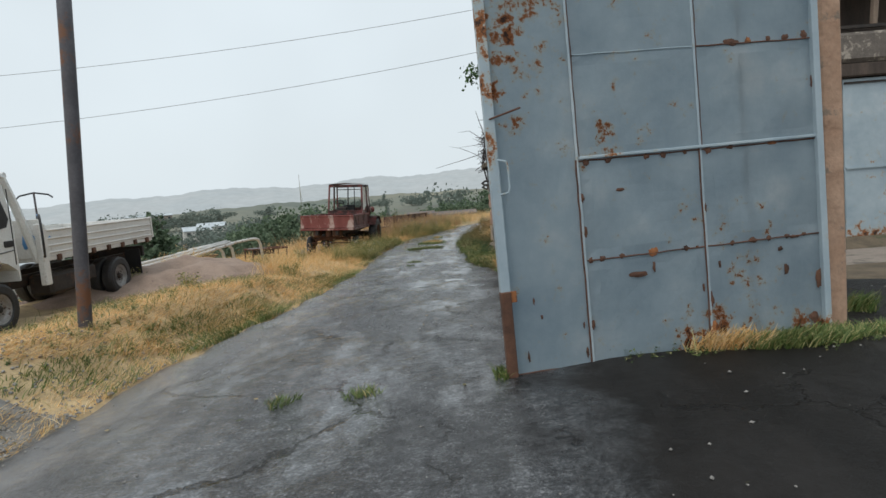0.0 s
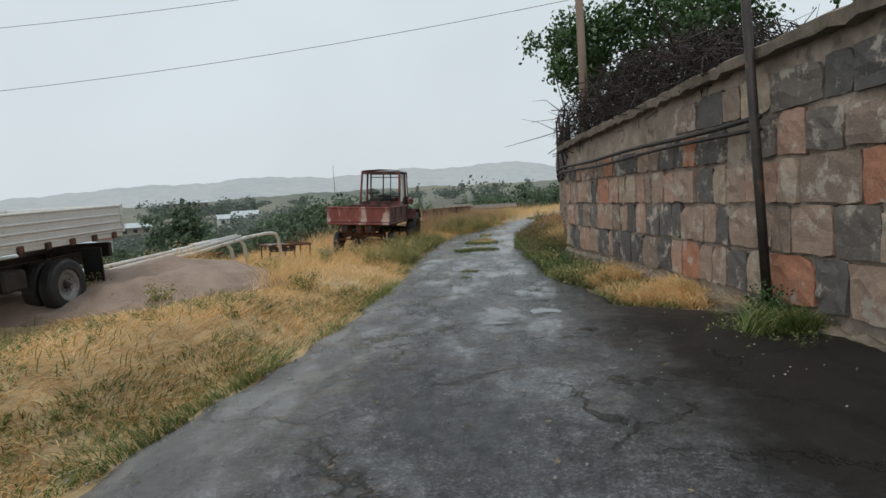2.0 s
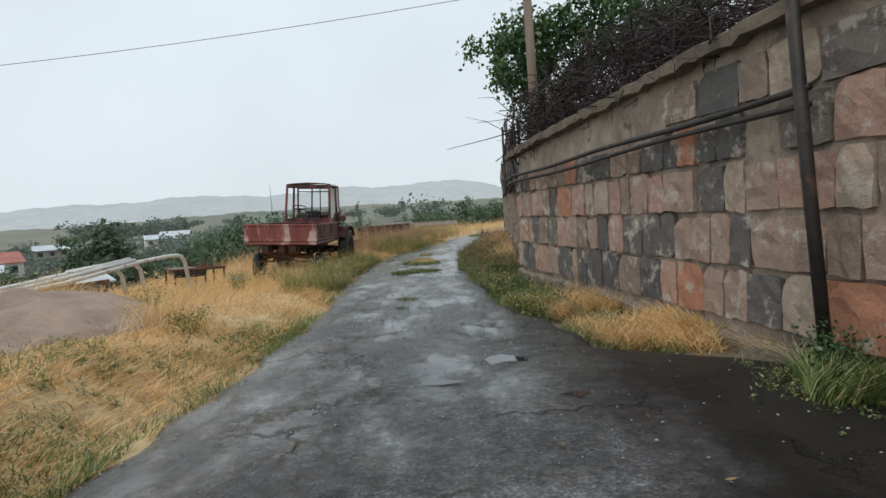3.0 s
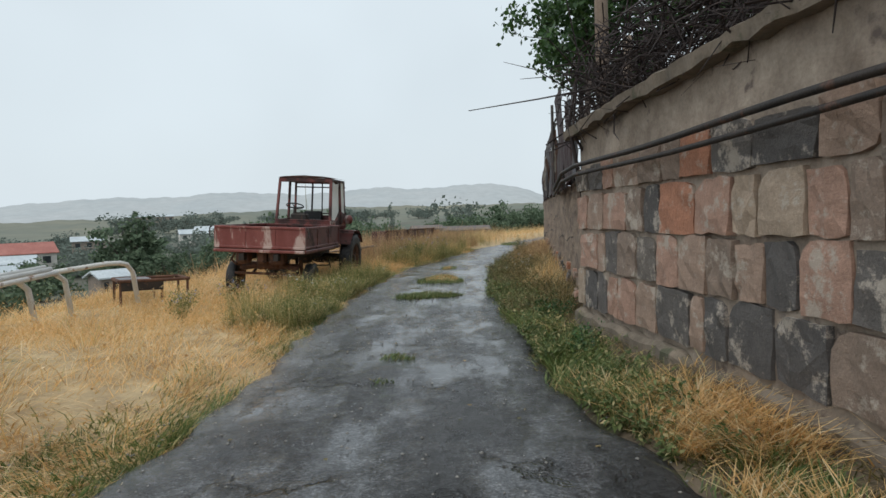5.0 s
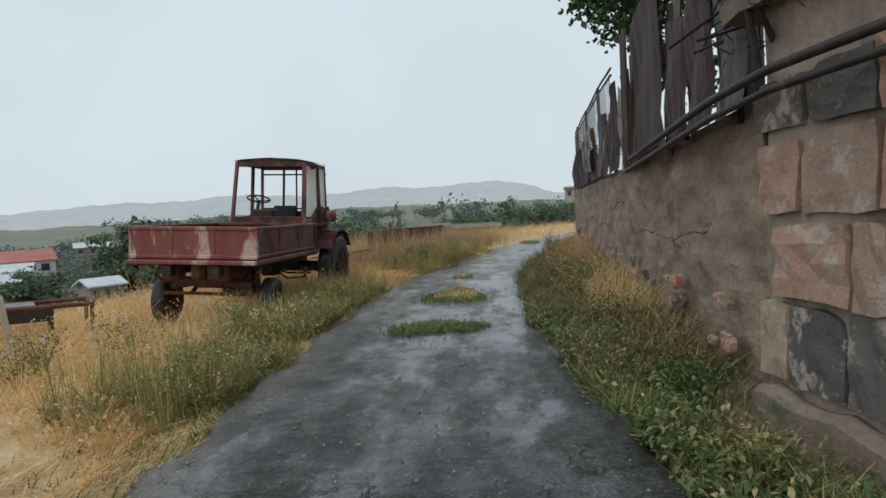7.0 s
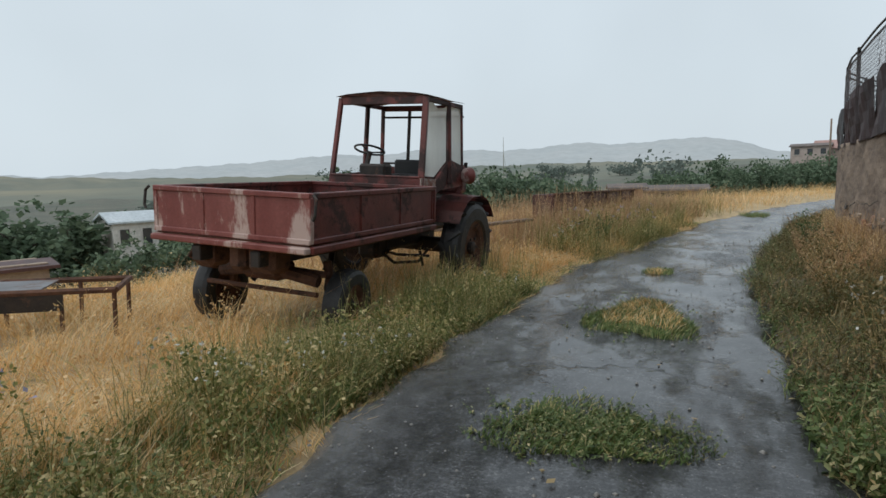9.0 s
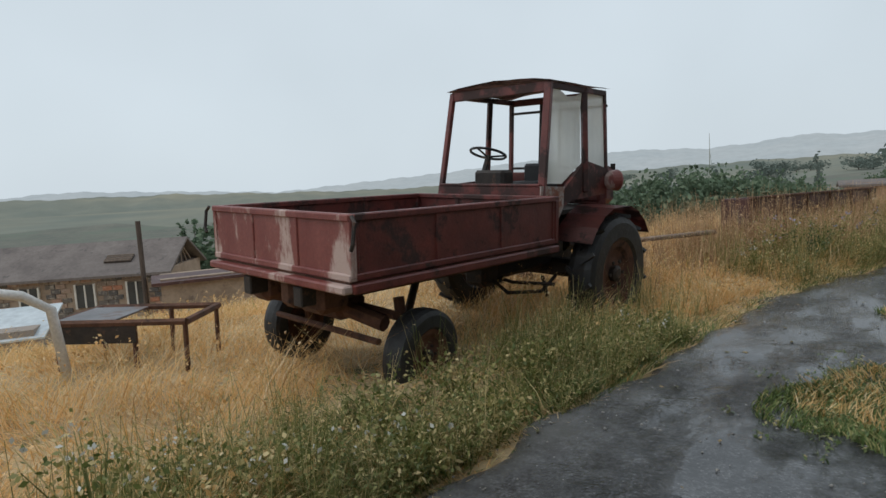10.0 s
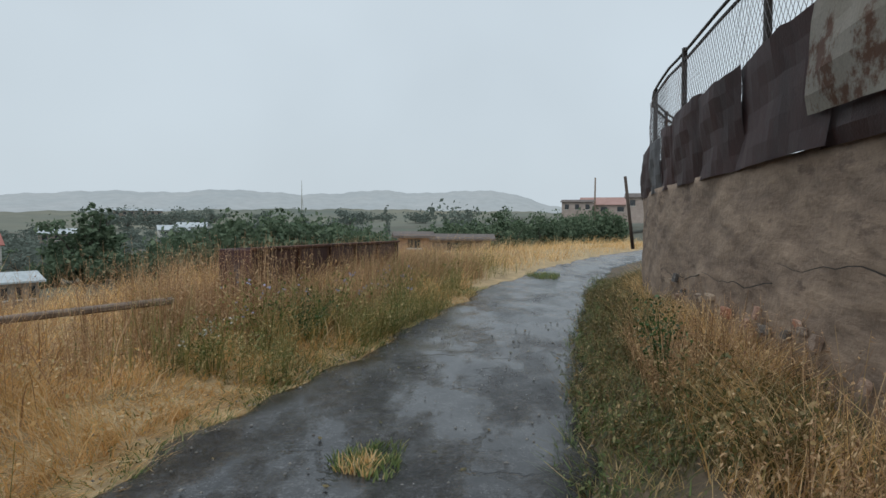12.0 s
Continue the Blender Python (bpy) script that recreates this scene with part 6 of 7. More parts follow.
herbs("bin_stalks", x, y, RNG.uniform(.6, 1.0, n), "straw_brown", "withered stalks along the sunken trailer", stems=5, per=10, leaf=.035, wide=.35, splay=.25)
x, y = scatter(900, 3.5, 12.5, .35, 3.6, clump=.6)
k = off_things(x, y)
herbs("straw_herbs", x[k], y[k], RNG.uniform(.05, .15, k.sum()), "weed_green", "low green weeds growing through the straw", leaf=.045, splay=1.0)
x, y = scatter(750, 12.0, 20.5, -.14, .62, "right", power=1.2, clump=.45)
herbs("wall_foot_herbs", x, y, RNG.uniform(.10, .30, len(x)), "weed_green", "dark green weeds at the foot of the walls", leaf=.06, wide=.5, splay=.9)
x, y = scatter(2000, 16.5, 34, -.12, .8, "right", clump=.6)
herbs("wall_herbs", x, y, RNG.uniform(.12, .38, len(x)), "weed_olive", "tangled olive weeds below the rendered wall", leaf=.045, splay=.9)
x, y = scatter(1000, 18, 36, -.14, .75, "right", clump=.4)
herbs("wall_green_herbs", x, y, RNG.uniform(.10, .30, len(x)), "weed_green", "green weeds below the rendered wall", leaf=.042, splay=1.0)
x, y = scatter(700, 23.6, 28.4, .3, .95, "right", clump=.5)
herbs("wall_brown_herbs", x, y, RNG.uniform(.3, .65, len(x)), "straw_brown", "withered brown weeds against the rendered wall", leaf=.035, splay=.6)
for cx, cy, sd_ in ((-.55, 22.25, (.22, .34)), (-.72, 19.45, (.26, .17)), (2.5, 4.36, (.55, .10)), (1.95, 8.7, (.25, .3))):
    n = 260
    x, y = RNG.normal(cx, sd_[0], n), RNG.normal(cy, sd_[1], n)
    herbs("tuft_herbs", x, y, RNG.uniform(.04, .11, n), "weed_green", "creeping green weeds in the road tuft", leaf=.035, wide=.5, splay=1.4)

# tufts in the road
for cx, cy, rx, ry, n, hh, mat in ((-.72, 19.45, .52, .38, 3600, .065, "grass"), (-.52, 22.2, .46, .75, 4600, .08, "grass"), (-.5, 22.3, .32, .6, 1100, .12, "straw"), (-.32, 25.1, .2, .25, 500, .08, "grass"), (-.38, 25.0, .10, .10, 150, .10, "straw"),
                           (2.5, 36.5, .4, .8, 700, .15, "grass"), (-1.28, 4.14, .12, .12, 160, .07, "grass"), (-.68, 4.13, .12, .12, 160, .07, "grass"), (-.86, 14.63, .16, .14, 260, .07, "grass"), (-.9, 13.78, .1, .1, 120, .06, "grass"),
                           (2.6, 4.36, .75, .18, 3400, .13, "grass"), (2.02, 4.30, .28, .10, 420, .2, "straw"), (.34, 4.2, .07, .16, 160, .1, "grass"), (1.9, 8.6, .35, .35, 1500, .28, "grass"), (3.6, 5.2, .15, .15, 300, .2, "grass"),
                           (1.3, 11.6, .15, .5, 500, .15, "grass"), (.9, 13.2, .25, .4, 700, .2, "grass")):
    r = np.sqrt(RNG.uniform(0, 1, n))
    a = RNG.uniform(0, 2 * np.pi, n)
    r *= 1 + .25 * np.sin(3 * a + cx * 5)
    x, y = cx + rx * r * np.cos(a), cy + ry * r * np.sin(a)
    blades("grass_tuft", x, y, RNG.uniform(.4, 1, n) * hh, RNG.uniform(.006, .011, n), 1.0, mat, "low tuft of grass growing through the road" if mat == "grass" else "dry stalks in a roadside tuft", base=height(x, y) + .035, category="grass tuft")


def weed_clump(x, y, r, h, material, label, n=460, flowers=None):
    e = thing("weed_clump", pose(x, y, float(height(x, y))), label, "weed", "roadside weeds")
    st = bmesh.new()
    tips = []
    for k in range(16):
        a, q = RNG.uniform(0, 6.28), RNG.uniform(.2, 1)
        tip = Vector((r * q * math.cos(a), r * q * math.sin(a), h * RNG.uniform(.6, 1)))
        tube(st, [(tip.x * .15, tip.y * .15, -.03), (tip.x * .5, tip.y * .5, tip.z * .6), tip], .005, 3, .4, cap=False)
        tips += [tip * t for t in (.45, .6, .75, .9, 1.0)]
    tagged(part("stems", st, material, e), kind="stuff")
    v, f = leaf_quads(np.array([list(t) for t in tips]), n, .032, .045)
    ob = tagged(new("leaves", soup("leaves", v, f, material)), kind="stuff")
    ob.parent = e
    if flowers:
        v, f = leaf_quads(np.array([list(t) for t in tips[4::5]]), 40, .03, .02)
        ob = new("flowers", soup("flowers", v, f, flowers))
        ob.parent = e
        tagged(ob, "small pale flower heads", kind="stuff")
    return e


wr = random.Random(9)
for x, y, r, h, m, fl in ((-2.35, 17.6, .32, 0.24, "weed", "petal"), (-2.6, 18.0, .32, 0.26, "weed", None), (-2.35, 19.1, .32, 0.28, "weed", None), (-2.3, 20.2, .32, 0.30, "weed", "petal"), (-2.25, 20.9, .32, 0.24, "weed", None), (-2.2, 22.3, .32, 0.26, "weed", None), (-2.15, 23.0, .32, 0.28, "weed", "petal"), (-2.7, 21.1, .32, 0.30, "weed", None), (-2.5, 17.2, .32, 0.24, "weed", None), (-2.9, 19.4, .32, 0.26, "weed", "petal"),
                          (-2.75, 18.9, .35, .5, "weed", "petal"), (-2.45, 18.6, .3, .4, "weed", None), (-2.5, 19.6, .35, .4, "weed", "petal"), (-2.7, 20.4, .3, .35, "weed", None), (-3.6, 18.2, .35, .55, "weed", "petal_blue"),
                          (-4.3, 17.6, .3, .5, "weed", "petal_blue"), (-4.6, 18.3, .3, .45, "weed", None), (-2.4, 21.6, .3, .35, "weed", None), (-1.7, 27.6, .5, .75, "weed", "petal_blue"), (-1.2, 28.6, .5, .8, "weed", "petal_blue"),
                          (-1.5, 28.1, .45, .55, "leaf", None), (-1.9, 26.8, .4, .5, "weed", "petal"), (-.6, 30.2, .5, .7, "weed", "petal_blue"), (0.3, 33.5, .6, .7, "weed", None), (-2.6, 17.0, .3, .3, "weed", None), (-3.2, 12.0, .25, .3, "weed", None),
                          (-5.0, 11.2, .3, .3, "weed", None), (-6.4, 11.9, .3, .35, "weed", None), (-4.2, 13.4, .3, .35, "weed", None), (1.0, 16.2, .3, .35, "leaf", None), (.95, 14.4, .3, .3, "leaf", None), (.85, 15.2, .3, .3, "weed", None),
                          (1.1, 20.5, .35, .5, "olive", "petal"), (1.2, 21.4, .35, .55, "olive", "petal"), (1.3, 23.0, .35, .5, "olive", None), (1.8, 26.4, .35, .7, "leaf", None), (1.7, 25.6, .3, .5, "olive", None), (2.0, 27.6, .4, .6, "olive", None),
                          (1.0, 18.6, .3, .4, "olive", None), (1.85, 8.75, .3, .4, "leaf", None), (2.35, 8.1, .35, .3, "leaf", None), (1.65, 24.6, .35, .45, "olive", None)):
    weed_clump(x, y, r, h, m, "leafy roadside weed in flower" if fl else "bushy green roadside weed", flowers=fl)


def tree(name, x, y, z, trunk_h, crown, n, leaf, label, mat="leaf", trunk_r=.14, limbs=9, group=""):
    """Trunk with limbs, and a crown of leaf clumps: crown = centre height, half width, half height."""
    e = thing(name, pose(x, y, z), label, "tree", group)
    ch, cw, cv = crown
    tr = bmesh.new()
    tube(tr, [(0, 0, -.3), (.05, .03, trunk_h * .5), (-.04, .05, trunk_h), (0, 0, ch)], trunk_r, 8, .35)
    cl = []
    for k in range(limbs):
        a = 2.4 * k + RNG.uniform(0, .5)
        zz = ch + cv * RNG.uniform(-.8, .75)
        q = cw * math.sqrt(max(.1, 1 - ((zz - ch) / cv) ** 2)) * RNG.uniform(.65, 1.0)
        tip = Vector((q * math.cos(a), q * math.sin(a), zz))
        st = Vector((0, 0, trunk_h + (ch - trunk_h) * RNG.uniform(0, .8)))
        md = st.lerp(tip, .5) + Vector((0, 0, .12 * cw))
        tube(tr, [st, md, tip], trunk_r * .4, 5, .3)
        for t in (.45, .7, .9, 1.0):
            p = st.lerp(tip, t) + Vector((0, 0, .1 * cw * (1 - t)))
            for j in range(2):
                cl.append([p.x + RNG.normal(0, .16 * cw), p.y + RNG.normal(0, .16 * cw), p.z + RNG.normal(0, .13 * cv)])
    cl.append([0, 0, ch + cv * .9])
    part("trunk", tr, "bark", e)
    v, f = leaf_quads(np.array(cl), n, leaf, .10 * cw)
    ob = new("crown", soup("crown", v, f, mat))
    ob.parent = e
    return e


tree("broadleaf_tree", 3.95, 25.4, 1.5, 1.8, (4.3, 2.1, 2.0), 9000, .17, "leafy green tree behind the fence", trunk_r=.16, limbs=13)
tree("broadleaf_tree", 6.6, 23.0, 1.5, 2.6, (5.5, 2.2, 1.4), 6000, .17, "leafy green tree behind the brushwood", trunk_r=.16, limbs=13)
tree("broadleaf_tree", 9.5, 18.5, 1.8, 2.4, (5.3, 2.2, 1.3), 5000, .17, "leafy green tree behind the brushwood", trunk_r=.16, limbs=12)

# ---- brushwood on the wall ----
n = 5200
by = RNG.uniform(9.9, 16.4, n)
bx = wall_x(by) + RNG.uniform(-.12, 2.0, n) ** 1.0
ht = np.interp(by, [9.9, 10.6, 13, 15, 16.4], [.3, .75, .95, 1.0, .75]) * (1 - .35 * np.clip((bx - wall_x(by) - 1.2), 0, 1))
bz = np.interp(by, [9.9, 13, 16.4], [2.5, 2.4, 2.2]) + ht * RNG.uniform(0, 1, n) ** .9
L = RNG.uniform(.25, .8, n)
d = RNG.normal(0, 1, (n, 3)) * np.array([.6, 1.0, .42])
d /= np.linalg.norm(d, axis=1)[:, None]
p0 = np.stack([bx, by, bz], -1)
bend = RNG.normal(0, .06, (n, 3))
s1 = np.cross(d, np.array([0.1, .2, 1.0]))
s1 /= np.linalg.norm(s1, axis=1)[:, None]
s2 = np.cross(d, s1)
r0 = RNG.uniform(.004, .012, n)[:, None]
v = np.zeros((n, 9, 3))
for k, (t, q) in enumerate(((-.5, 1.0), (0, .8), (.5, .35))):
    c = p0 + d * (L[:, None] * t) + (bend if k == 1 else 0)
    for j in range(3):
        a = 2.094 * j
        v[:, k * 3 + j] = c + r0 * q * (math.cos(a) * s1 + math.sin(a) * s2)
i = np.arange(n)[:, None] * 9
f = np.concatenate([i + np.array([a, (a % 3 + 1) % 3 + (a // 3) * 3, (a % 3 + 1) % 3 + (a // 3) * 3 + 3, a + 3]) for a in range(6)])
tagged(new("brushwood", soup("brushwood", v.reshape(-1, 3), f, "twig")), "dark tangled pile of brushwood on top of the wall", "brushwood", kind="stuff")
core = bmesh.new()
for k in range(14):
    yy = 10.2 + .44 * k
    r = bmesh.ops.create_icosphere(core, subdivisions=2, radius=.42, matrix=Matrix.Translation((float(wall_x(yy)) + .85, yy, 2.5 - .02 * k)) @ Matrix.Diagonal((1.7, 1, .95 + .02 * k, 1)))
for q in core.verts:
    q.co += Vector((1, 1, 1)) * .12 * noise.noise(q.co * 4)
tagged(finish("brushwood_core", core, "twig"), "dense dark heart of the brushwood pile", "brushwood", kind="stuff")
for pts, r in (([(1.7, 15.4, 2.5), (1.2, 14.9, 2.62), (.55, 14.3, 2.42), (-.1, 13.8, 2.25)], .013), ([(1.7, 15.6, 2.7), (1.1, 15.3, 2.85), (.5, 15.2, 2.8)], .011), ([(.9, 14.62, 2.55), (.55, 14.4, 2.7), (.25, 14.4, 2.78)], .007),
               ([(1.6, 16.0, 1.6), (1.15, 15.75, 2.3), (1.2, 15.6, 3.1), (1.0, 15.3, 3.7)], .02), ([(1.3, 15.9, 1.5), (1.12, 15.8, 2.4), (1.25, 15.7, 3.2)], .028), ([(1.15, 15.6, 3.0), (.8, 15.2, 3.2), (.5, 14.9, 3.15)], .009),
               ([(1.5, 13.2, 3.1), (1.3, 12.9, 3.6)], .008), ([(1.9, 11.8, 3.0), (1.7, 11.5, 3.5)], .008)):
    tagged(finish("dead_branch", T(pts, r, 6, .25), "twig"), "bare dead branch sticking out over the wall", "branch", group="dead branches")

# ---- valley: trees and houses ----
EYE_XY = (-.3, 18.0)
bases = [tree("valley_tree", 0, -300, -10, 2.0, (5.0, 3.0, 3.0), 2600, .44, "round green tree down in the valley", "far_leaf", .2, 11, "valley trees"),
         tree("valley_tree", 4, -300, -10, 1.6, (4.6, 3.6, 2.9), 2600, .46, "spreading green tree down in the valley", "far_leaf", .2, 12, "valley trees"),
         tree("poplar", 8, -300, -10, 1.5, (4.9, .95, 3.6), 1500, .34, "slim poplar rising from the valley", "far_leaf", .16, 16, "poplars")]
# greyer glowing versions, their haze painted into the leaf colour
bases += [tree("valley_tree", 12, -300, -10, 1.8, (4.8, 3.4, 3.0), 1000, .6, "green tree far across the valley, haze painted into its foliage", "trees_far", .2, 12, "valley trees"),
          tree("poplar", 16, -300, -10, 1.5, (4.9, .95, 3.6), 700, .5, "slim poplar far across the valley, haze painted into its foliage", "trees_far", .16, 14, "poplars")]
BASE_TOP = [7.9, 7.5, 8.5, 7.7, 8.5]
tr_rnd = random.Random(21)


def at(b, r):
    return EYE_XY[0] + r * math.sin(math.radians(b)), EYE_XY[1] + r * math.cos(math.radians(b))


def plant(kind, b, r, el, wide=1.0):
    # beyond 145 m use the versions with painted haze
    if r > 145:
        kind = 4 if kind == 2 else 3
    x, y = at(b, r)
    g = float(height(x, y))
    s = max(.35, (1.4 + r * math.tan(math.radians(el)) - g) / (BASE_TOP[kind] * .78))
    ob = copy_thing(bases[kind], pose(x, y, g - .22 * s * BASE_TOP[kind], 0, 0, tr_rnd.uniform(0, 360)))
    ob.scale = (s * wide, s * wide, s)


for k in range(26):
    b = -24 + k * .75
    plant(tr_rnd.randint(0, 1), b + tr_rnd.uniform(-.4, .4), tr_rnd.uniform(66, 84), float(np.interp(b, [-24, -19, -14, -9, -5], [-1.6, .1, .3, -.5, -1.0])) + tr_rnd.uniform(-.4, .2), 1.0)
for k in range(110):
    b = tr_rnd.uniform(-46, -8)
    r = tr_rnd.uniform(95, 300)
    plant(tr_rnd.randint(0, 1), b, r, -.5 * (b < -24) + float(np.interp(r, [95, 180, 300], [-2.4, -1.1, -.15])) + tr_rnd.uniform(-.5, .3), 1.5)
for k in range(34):
    b = tr_rnd.uniform(-3, 15)
    plant(tr_rnd.randint(0, 1), b, tr_rnd.uniform(75, 135), float(np.interp(b, [-3, 3, 8, 15], [-.6, .2, .6, 1.0])) + tr_rnd.uniform(-.6, .15), 1.0)
for b, r, el, w, kd in ((-56, 58, -1.2, 1.5, 0), (-58.5, 60, -2.2, 1.4, 1), (-53.5, 60, -1.8, 1.4, 1), (-61.5, 70, -1.0, 1.3, 2), (-30.2, 120, 1.4, 1.3, 2), (-29.5, 122, 1.0, 1.3, 2), (-31, 121, .2, 1.2, 0), (-15.4, 95, 1.2, 1.1, 2), (-13.6, 150, .9, 1, 2),
                        (-5.8, 260, 1.5, .8, 2), (1.0, 150, 1.5, 1.1, 0), (5.5, 120, 1.2, 1.2, 0), (-51, 23, -5.6, 1.2, 1), (-45, 55, -4.4, 1.4, 0), (-66, 95, -2.8, 1.4, 0), (-75, 80, -3.6, 1.4, 1), (-49, 90, -2.6, 1.5, 1), (-47, 70, -3.2, 1.5, 0)):
    plant(kd, b, r, el, w)
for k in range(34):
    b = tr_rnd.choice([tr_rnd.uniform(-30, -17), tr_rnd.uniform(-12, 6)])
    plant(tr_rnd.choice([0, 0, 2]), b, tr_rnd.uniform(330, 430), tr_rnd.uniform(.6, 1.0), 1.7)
for k, bs in enumerate(bases):
    bs.matrix_basis = pose(*at(-40 + 7 * k, 105 + (12 * k if k < 3 else 110)), -12)


def house(b, r, base, w, d, h, rh, wall, roof_m, label, turn=0.0, windows=3, name="house"):
    x, y = at(b, r)
    e = thing(name, pose(x, y, base, 0, 0, -b + turn), label, "house", "valley houses")
    part("wall", B(0, d / 2, h / 2 - 1.5, w, d, h + 3), wall, e)
    rf = bmesh.new()
    prism(rf, [(-.4, h - .1), (d / 2, h + rh), (d + .4, h - .1), (d + .4, h - .25), (d / 2, h + rh - .2), (-.4, h - .25)], -w / 2 - .4, w / 2 + .4)
    part("roof", rf, roof_m, e)
    for k in range(windows):
        wn_ = part("window", B(-w / 2 + (k + .5) * w / windows, -.03, h * .55, w / windows * .4, .1, h * .42), "window_dark", e)
        part("window_frame", B(-w / 2 + (k + .5) * w / windows, -.06, h * .55 - h * .23, w / windows * .5, .12, .12), "white_wall", wn_)
    return e


house(-38.4, 128, -6.5, 10, 7, 3.2, 1.9, "white_wall", "red_roof", "white house with a red tin roof among trees", 8)
house(-41.5, 118, -8.0, 14, 7, 3.4, 1.2, "white_wall", "tin_roof", "low pale house with a light tin roof", -10)
house(-42.5, 100, -8.6, 12, 6, 3.4, 1.0, "concrete", "tin_roof", "long shed with a pale tin roof", 12)
house(-24.5, 210, -5.2, 9, 6, 3.0, 1.4, "white_wall", "tin_roof", "pale house with a light roof among far trees", 5)
house(-23.2, 230, -4.6, 10, 6, 3.2, 1.4, "white_wall", "tin_roof", "white house among far trees", -12)
house(-33, 200, -6.0, 9, 6, 3.0, 1.3, "concrete", "tin_roof", "low far house with a pale roof", 0)
house(-34, 62, -6.2, 3, 3, 2.4, .6, "concrete", "tin_roof", "small hut with a light metal roof", 20)
house(-27.5, 400, 2.0, 26, 8, 4, 1.0, "concrete", "tin_roof", "long farm building on the far field", 4, 7)
house(12.0, 165, 3.4, 8, 8, 3.2, .6, "pink_house", "shingle", "pinkish flat-roofed house on the ridge", -4, name="house")
house(14.4, 170, 3.0, 13, 8, 3.0, 2.0, "pink_house", "faded_roof", "long house with a faded red roof on the ridge", -6)
house(18, 150, 4.0, 9, 8, 3.2, 1.0, "pink_house", "shingle", "tan house on the ridge", 0)
house(-48.6, 56, -4.8, 3.6, 4, 3.2, .7, "white_wall", "tin_roof", "small white two-storey house with a pale roof", 16, 2)
shed = house(1.4, 52, -1.8, 5.0, 3.5, 1.75, .25, "brick_house", "shingle", "low stone shed with a flat roof beside the road", 0, 1, "shed")
tagged(shed, category="shed", group="roadside sheds")
deb = house(-2.6, 46, -1.2, 2.2, 2, 1.5, .2, "pillar", "shingle", "ruined stub of a pink stone wall", 5, 1, "ruin")
tagged(deb, category="ruin", group="roadside sheds")

# the old stone house below the slope
ox, oy = at(-69, 39)
old = thing("old_house", pose(ox, oy, -4.6, 0, 0, 44), "old stone house with a broken grey roof and open gable", "house")
part("wall", B(-3.5, 3, 1.0, 15, 6, 3.0), "brick_house", old)
rf = bmesh.new()
prism(rf, [(-.5, 2.35), (3, 4.1), (6.5, 2.35), (6.5, 2.2), (3, 3.95), (-.5, 2.2)], -11.5, 4.3)
part("roof", rf, "shingle", old, "grey roofing with holes")
gb = bmesh.new()
prism(gb, [(.2, 2.3), (3, 3.85), (5.8, 2.3)], 3.6, 3.7)
part("gable", gb, "dark_wood", old, "dark open gable")
for k in range(5):
    part("rafter", tube(bmesh.new(), [(3.8, 1.0 + k, 2.35), (3.8, 3, 3.8)], .06, 5), "wood", old)
part("roof_hole", B(1.0, .95, 3.16, 1.5, .7, .1, rot=pose(0, 0, 0, 26.6)), "dark_wood", old)
for k in range(4):
    part("batten", B(1.0, .7 + .17 * k, 3.09 + .085 * k, 1.5, .05, .06), "wood", old)
for k, x in enumerate((-9.5, -6.6, -3.6, -.6, 2.2)):
    w = part("window", B(x, -.04, 1.2, .95, .12, 1.3), "window_dark", old)
    for dx in (-.52, .52):
        part("window_frame", B(x + dx, -.08, 1.2, .1, .14, 1.4), "white_wall", w)
    part("window_frame", B(x, -.08, 1.2, .08, .14, 1.3), "white_wall", w)
bk = bmesh.new()
box(bk, 0, 0, 0, .52, .06, .26, bev=.02)
bme = bpy.data.meshes.new("brick")
bk.to_mesh(bme)
bk.free()
bme.materials.append(M["tuff"])
for k in range(26):
    for j in range(9):
        x = -10.6 + .56 * k + (.28 if j % 2 else 0)
        if any(abs(x - q) < .85 for q in (-9.5, -6.6, -3.6, -.6, 2.2)) and 1 < j < 8:
            continue
        ob = new("brick", bme)
        ob.parent = old
        ob.location = (x, -.03, -.1 + .28 * j)
px, py = at(-60.5, 33)
lean_to = house(-60.2, 32, -4.3, 4.4, 3, 2.15, .1, "brick_house", "rust_sheet", "low brick lean-to with a rusty sheet roof", 4, 0, "lean_to")
tagged(lean_to, category="shed", group="roadside sheds")
px, py = at(-65.4, 34.5)
tagged(finish("timber_pole", T([(px, py, -5), (px, py, .75)], .13, 8), "dark_wood"), "dark square timber pole by the old house", "pole")
rx_, ry_ = at(-78, 24)
tagged(finish("tin_lean_roof", B(rx_, ry_, -2.1, 5, 3, .06, rot=pose(0, 0, 0, 12, 0, 60)), "tin_roof"), "pale tin sheet roof below the bank", "roof")
tagged(finish("roof_prop", B(rx_, ry_, -3.3, 4.4, 2.6, 2.3, rot=pose(0, 0, 0, 0, 0, 60)), "concrete"), "low shed under a tin sheet", "shed")

# ---- loose stones and litter on the road ----
n = 2600
sy = RNG.uniform(1, 30, n)
sx = left_edge(sy) + (right_edge(sy) - left_edge(sy)) * RNG.uniform(.02, .98, n)
sx = np.where(RNG.uniform(0, 1, n) < .3, left_edge(sy) + RNG.normal(0, .25, n), sx)
sx = np.minimum(sx, 4.5)
sz = height(sx, sy) + .034
r = RNG.uniform(.004, .014, n) * np.where(RNG.uniform(0, 1, n) < .05, 1.5, 1)
oc = np.array([[1, 0, 0], [0, 1, 0], [-1, 0, 0], [0, -1, 0], [0, 0, .7], [0, 0, -.5]])
v = np.stack([sx, sy, sz], -1)[:, None, :] + oc[None] * r[:, None, None] * RNG.uniform(.6, 1.4, (n, 6, 1))
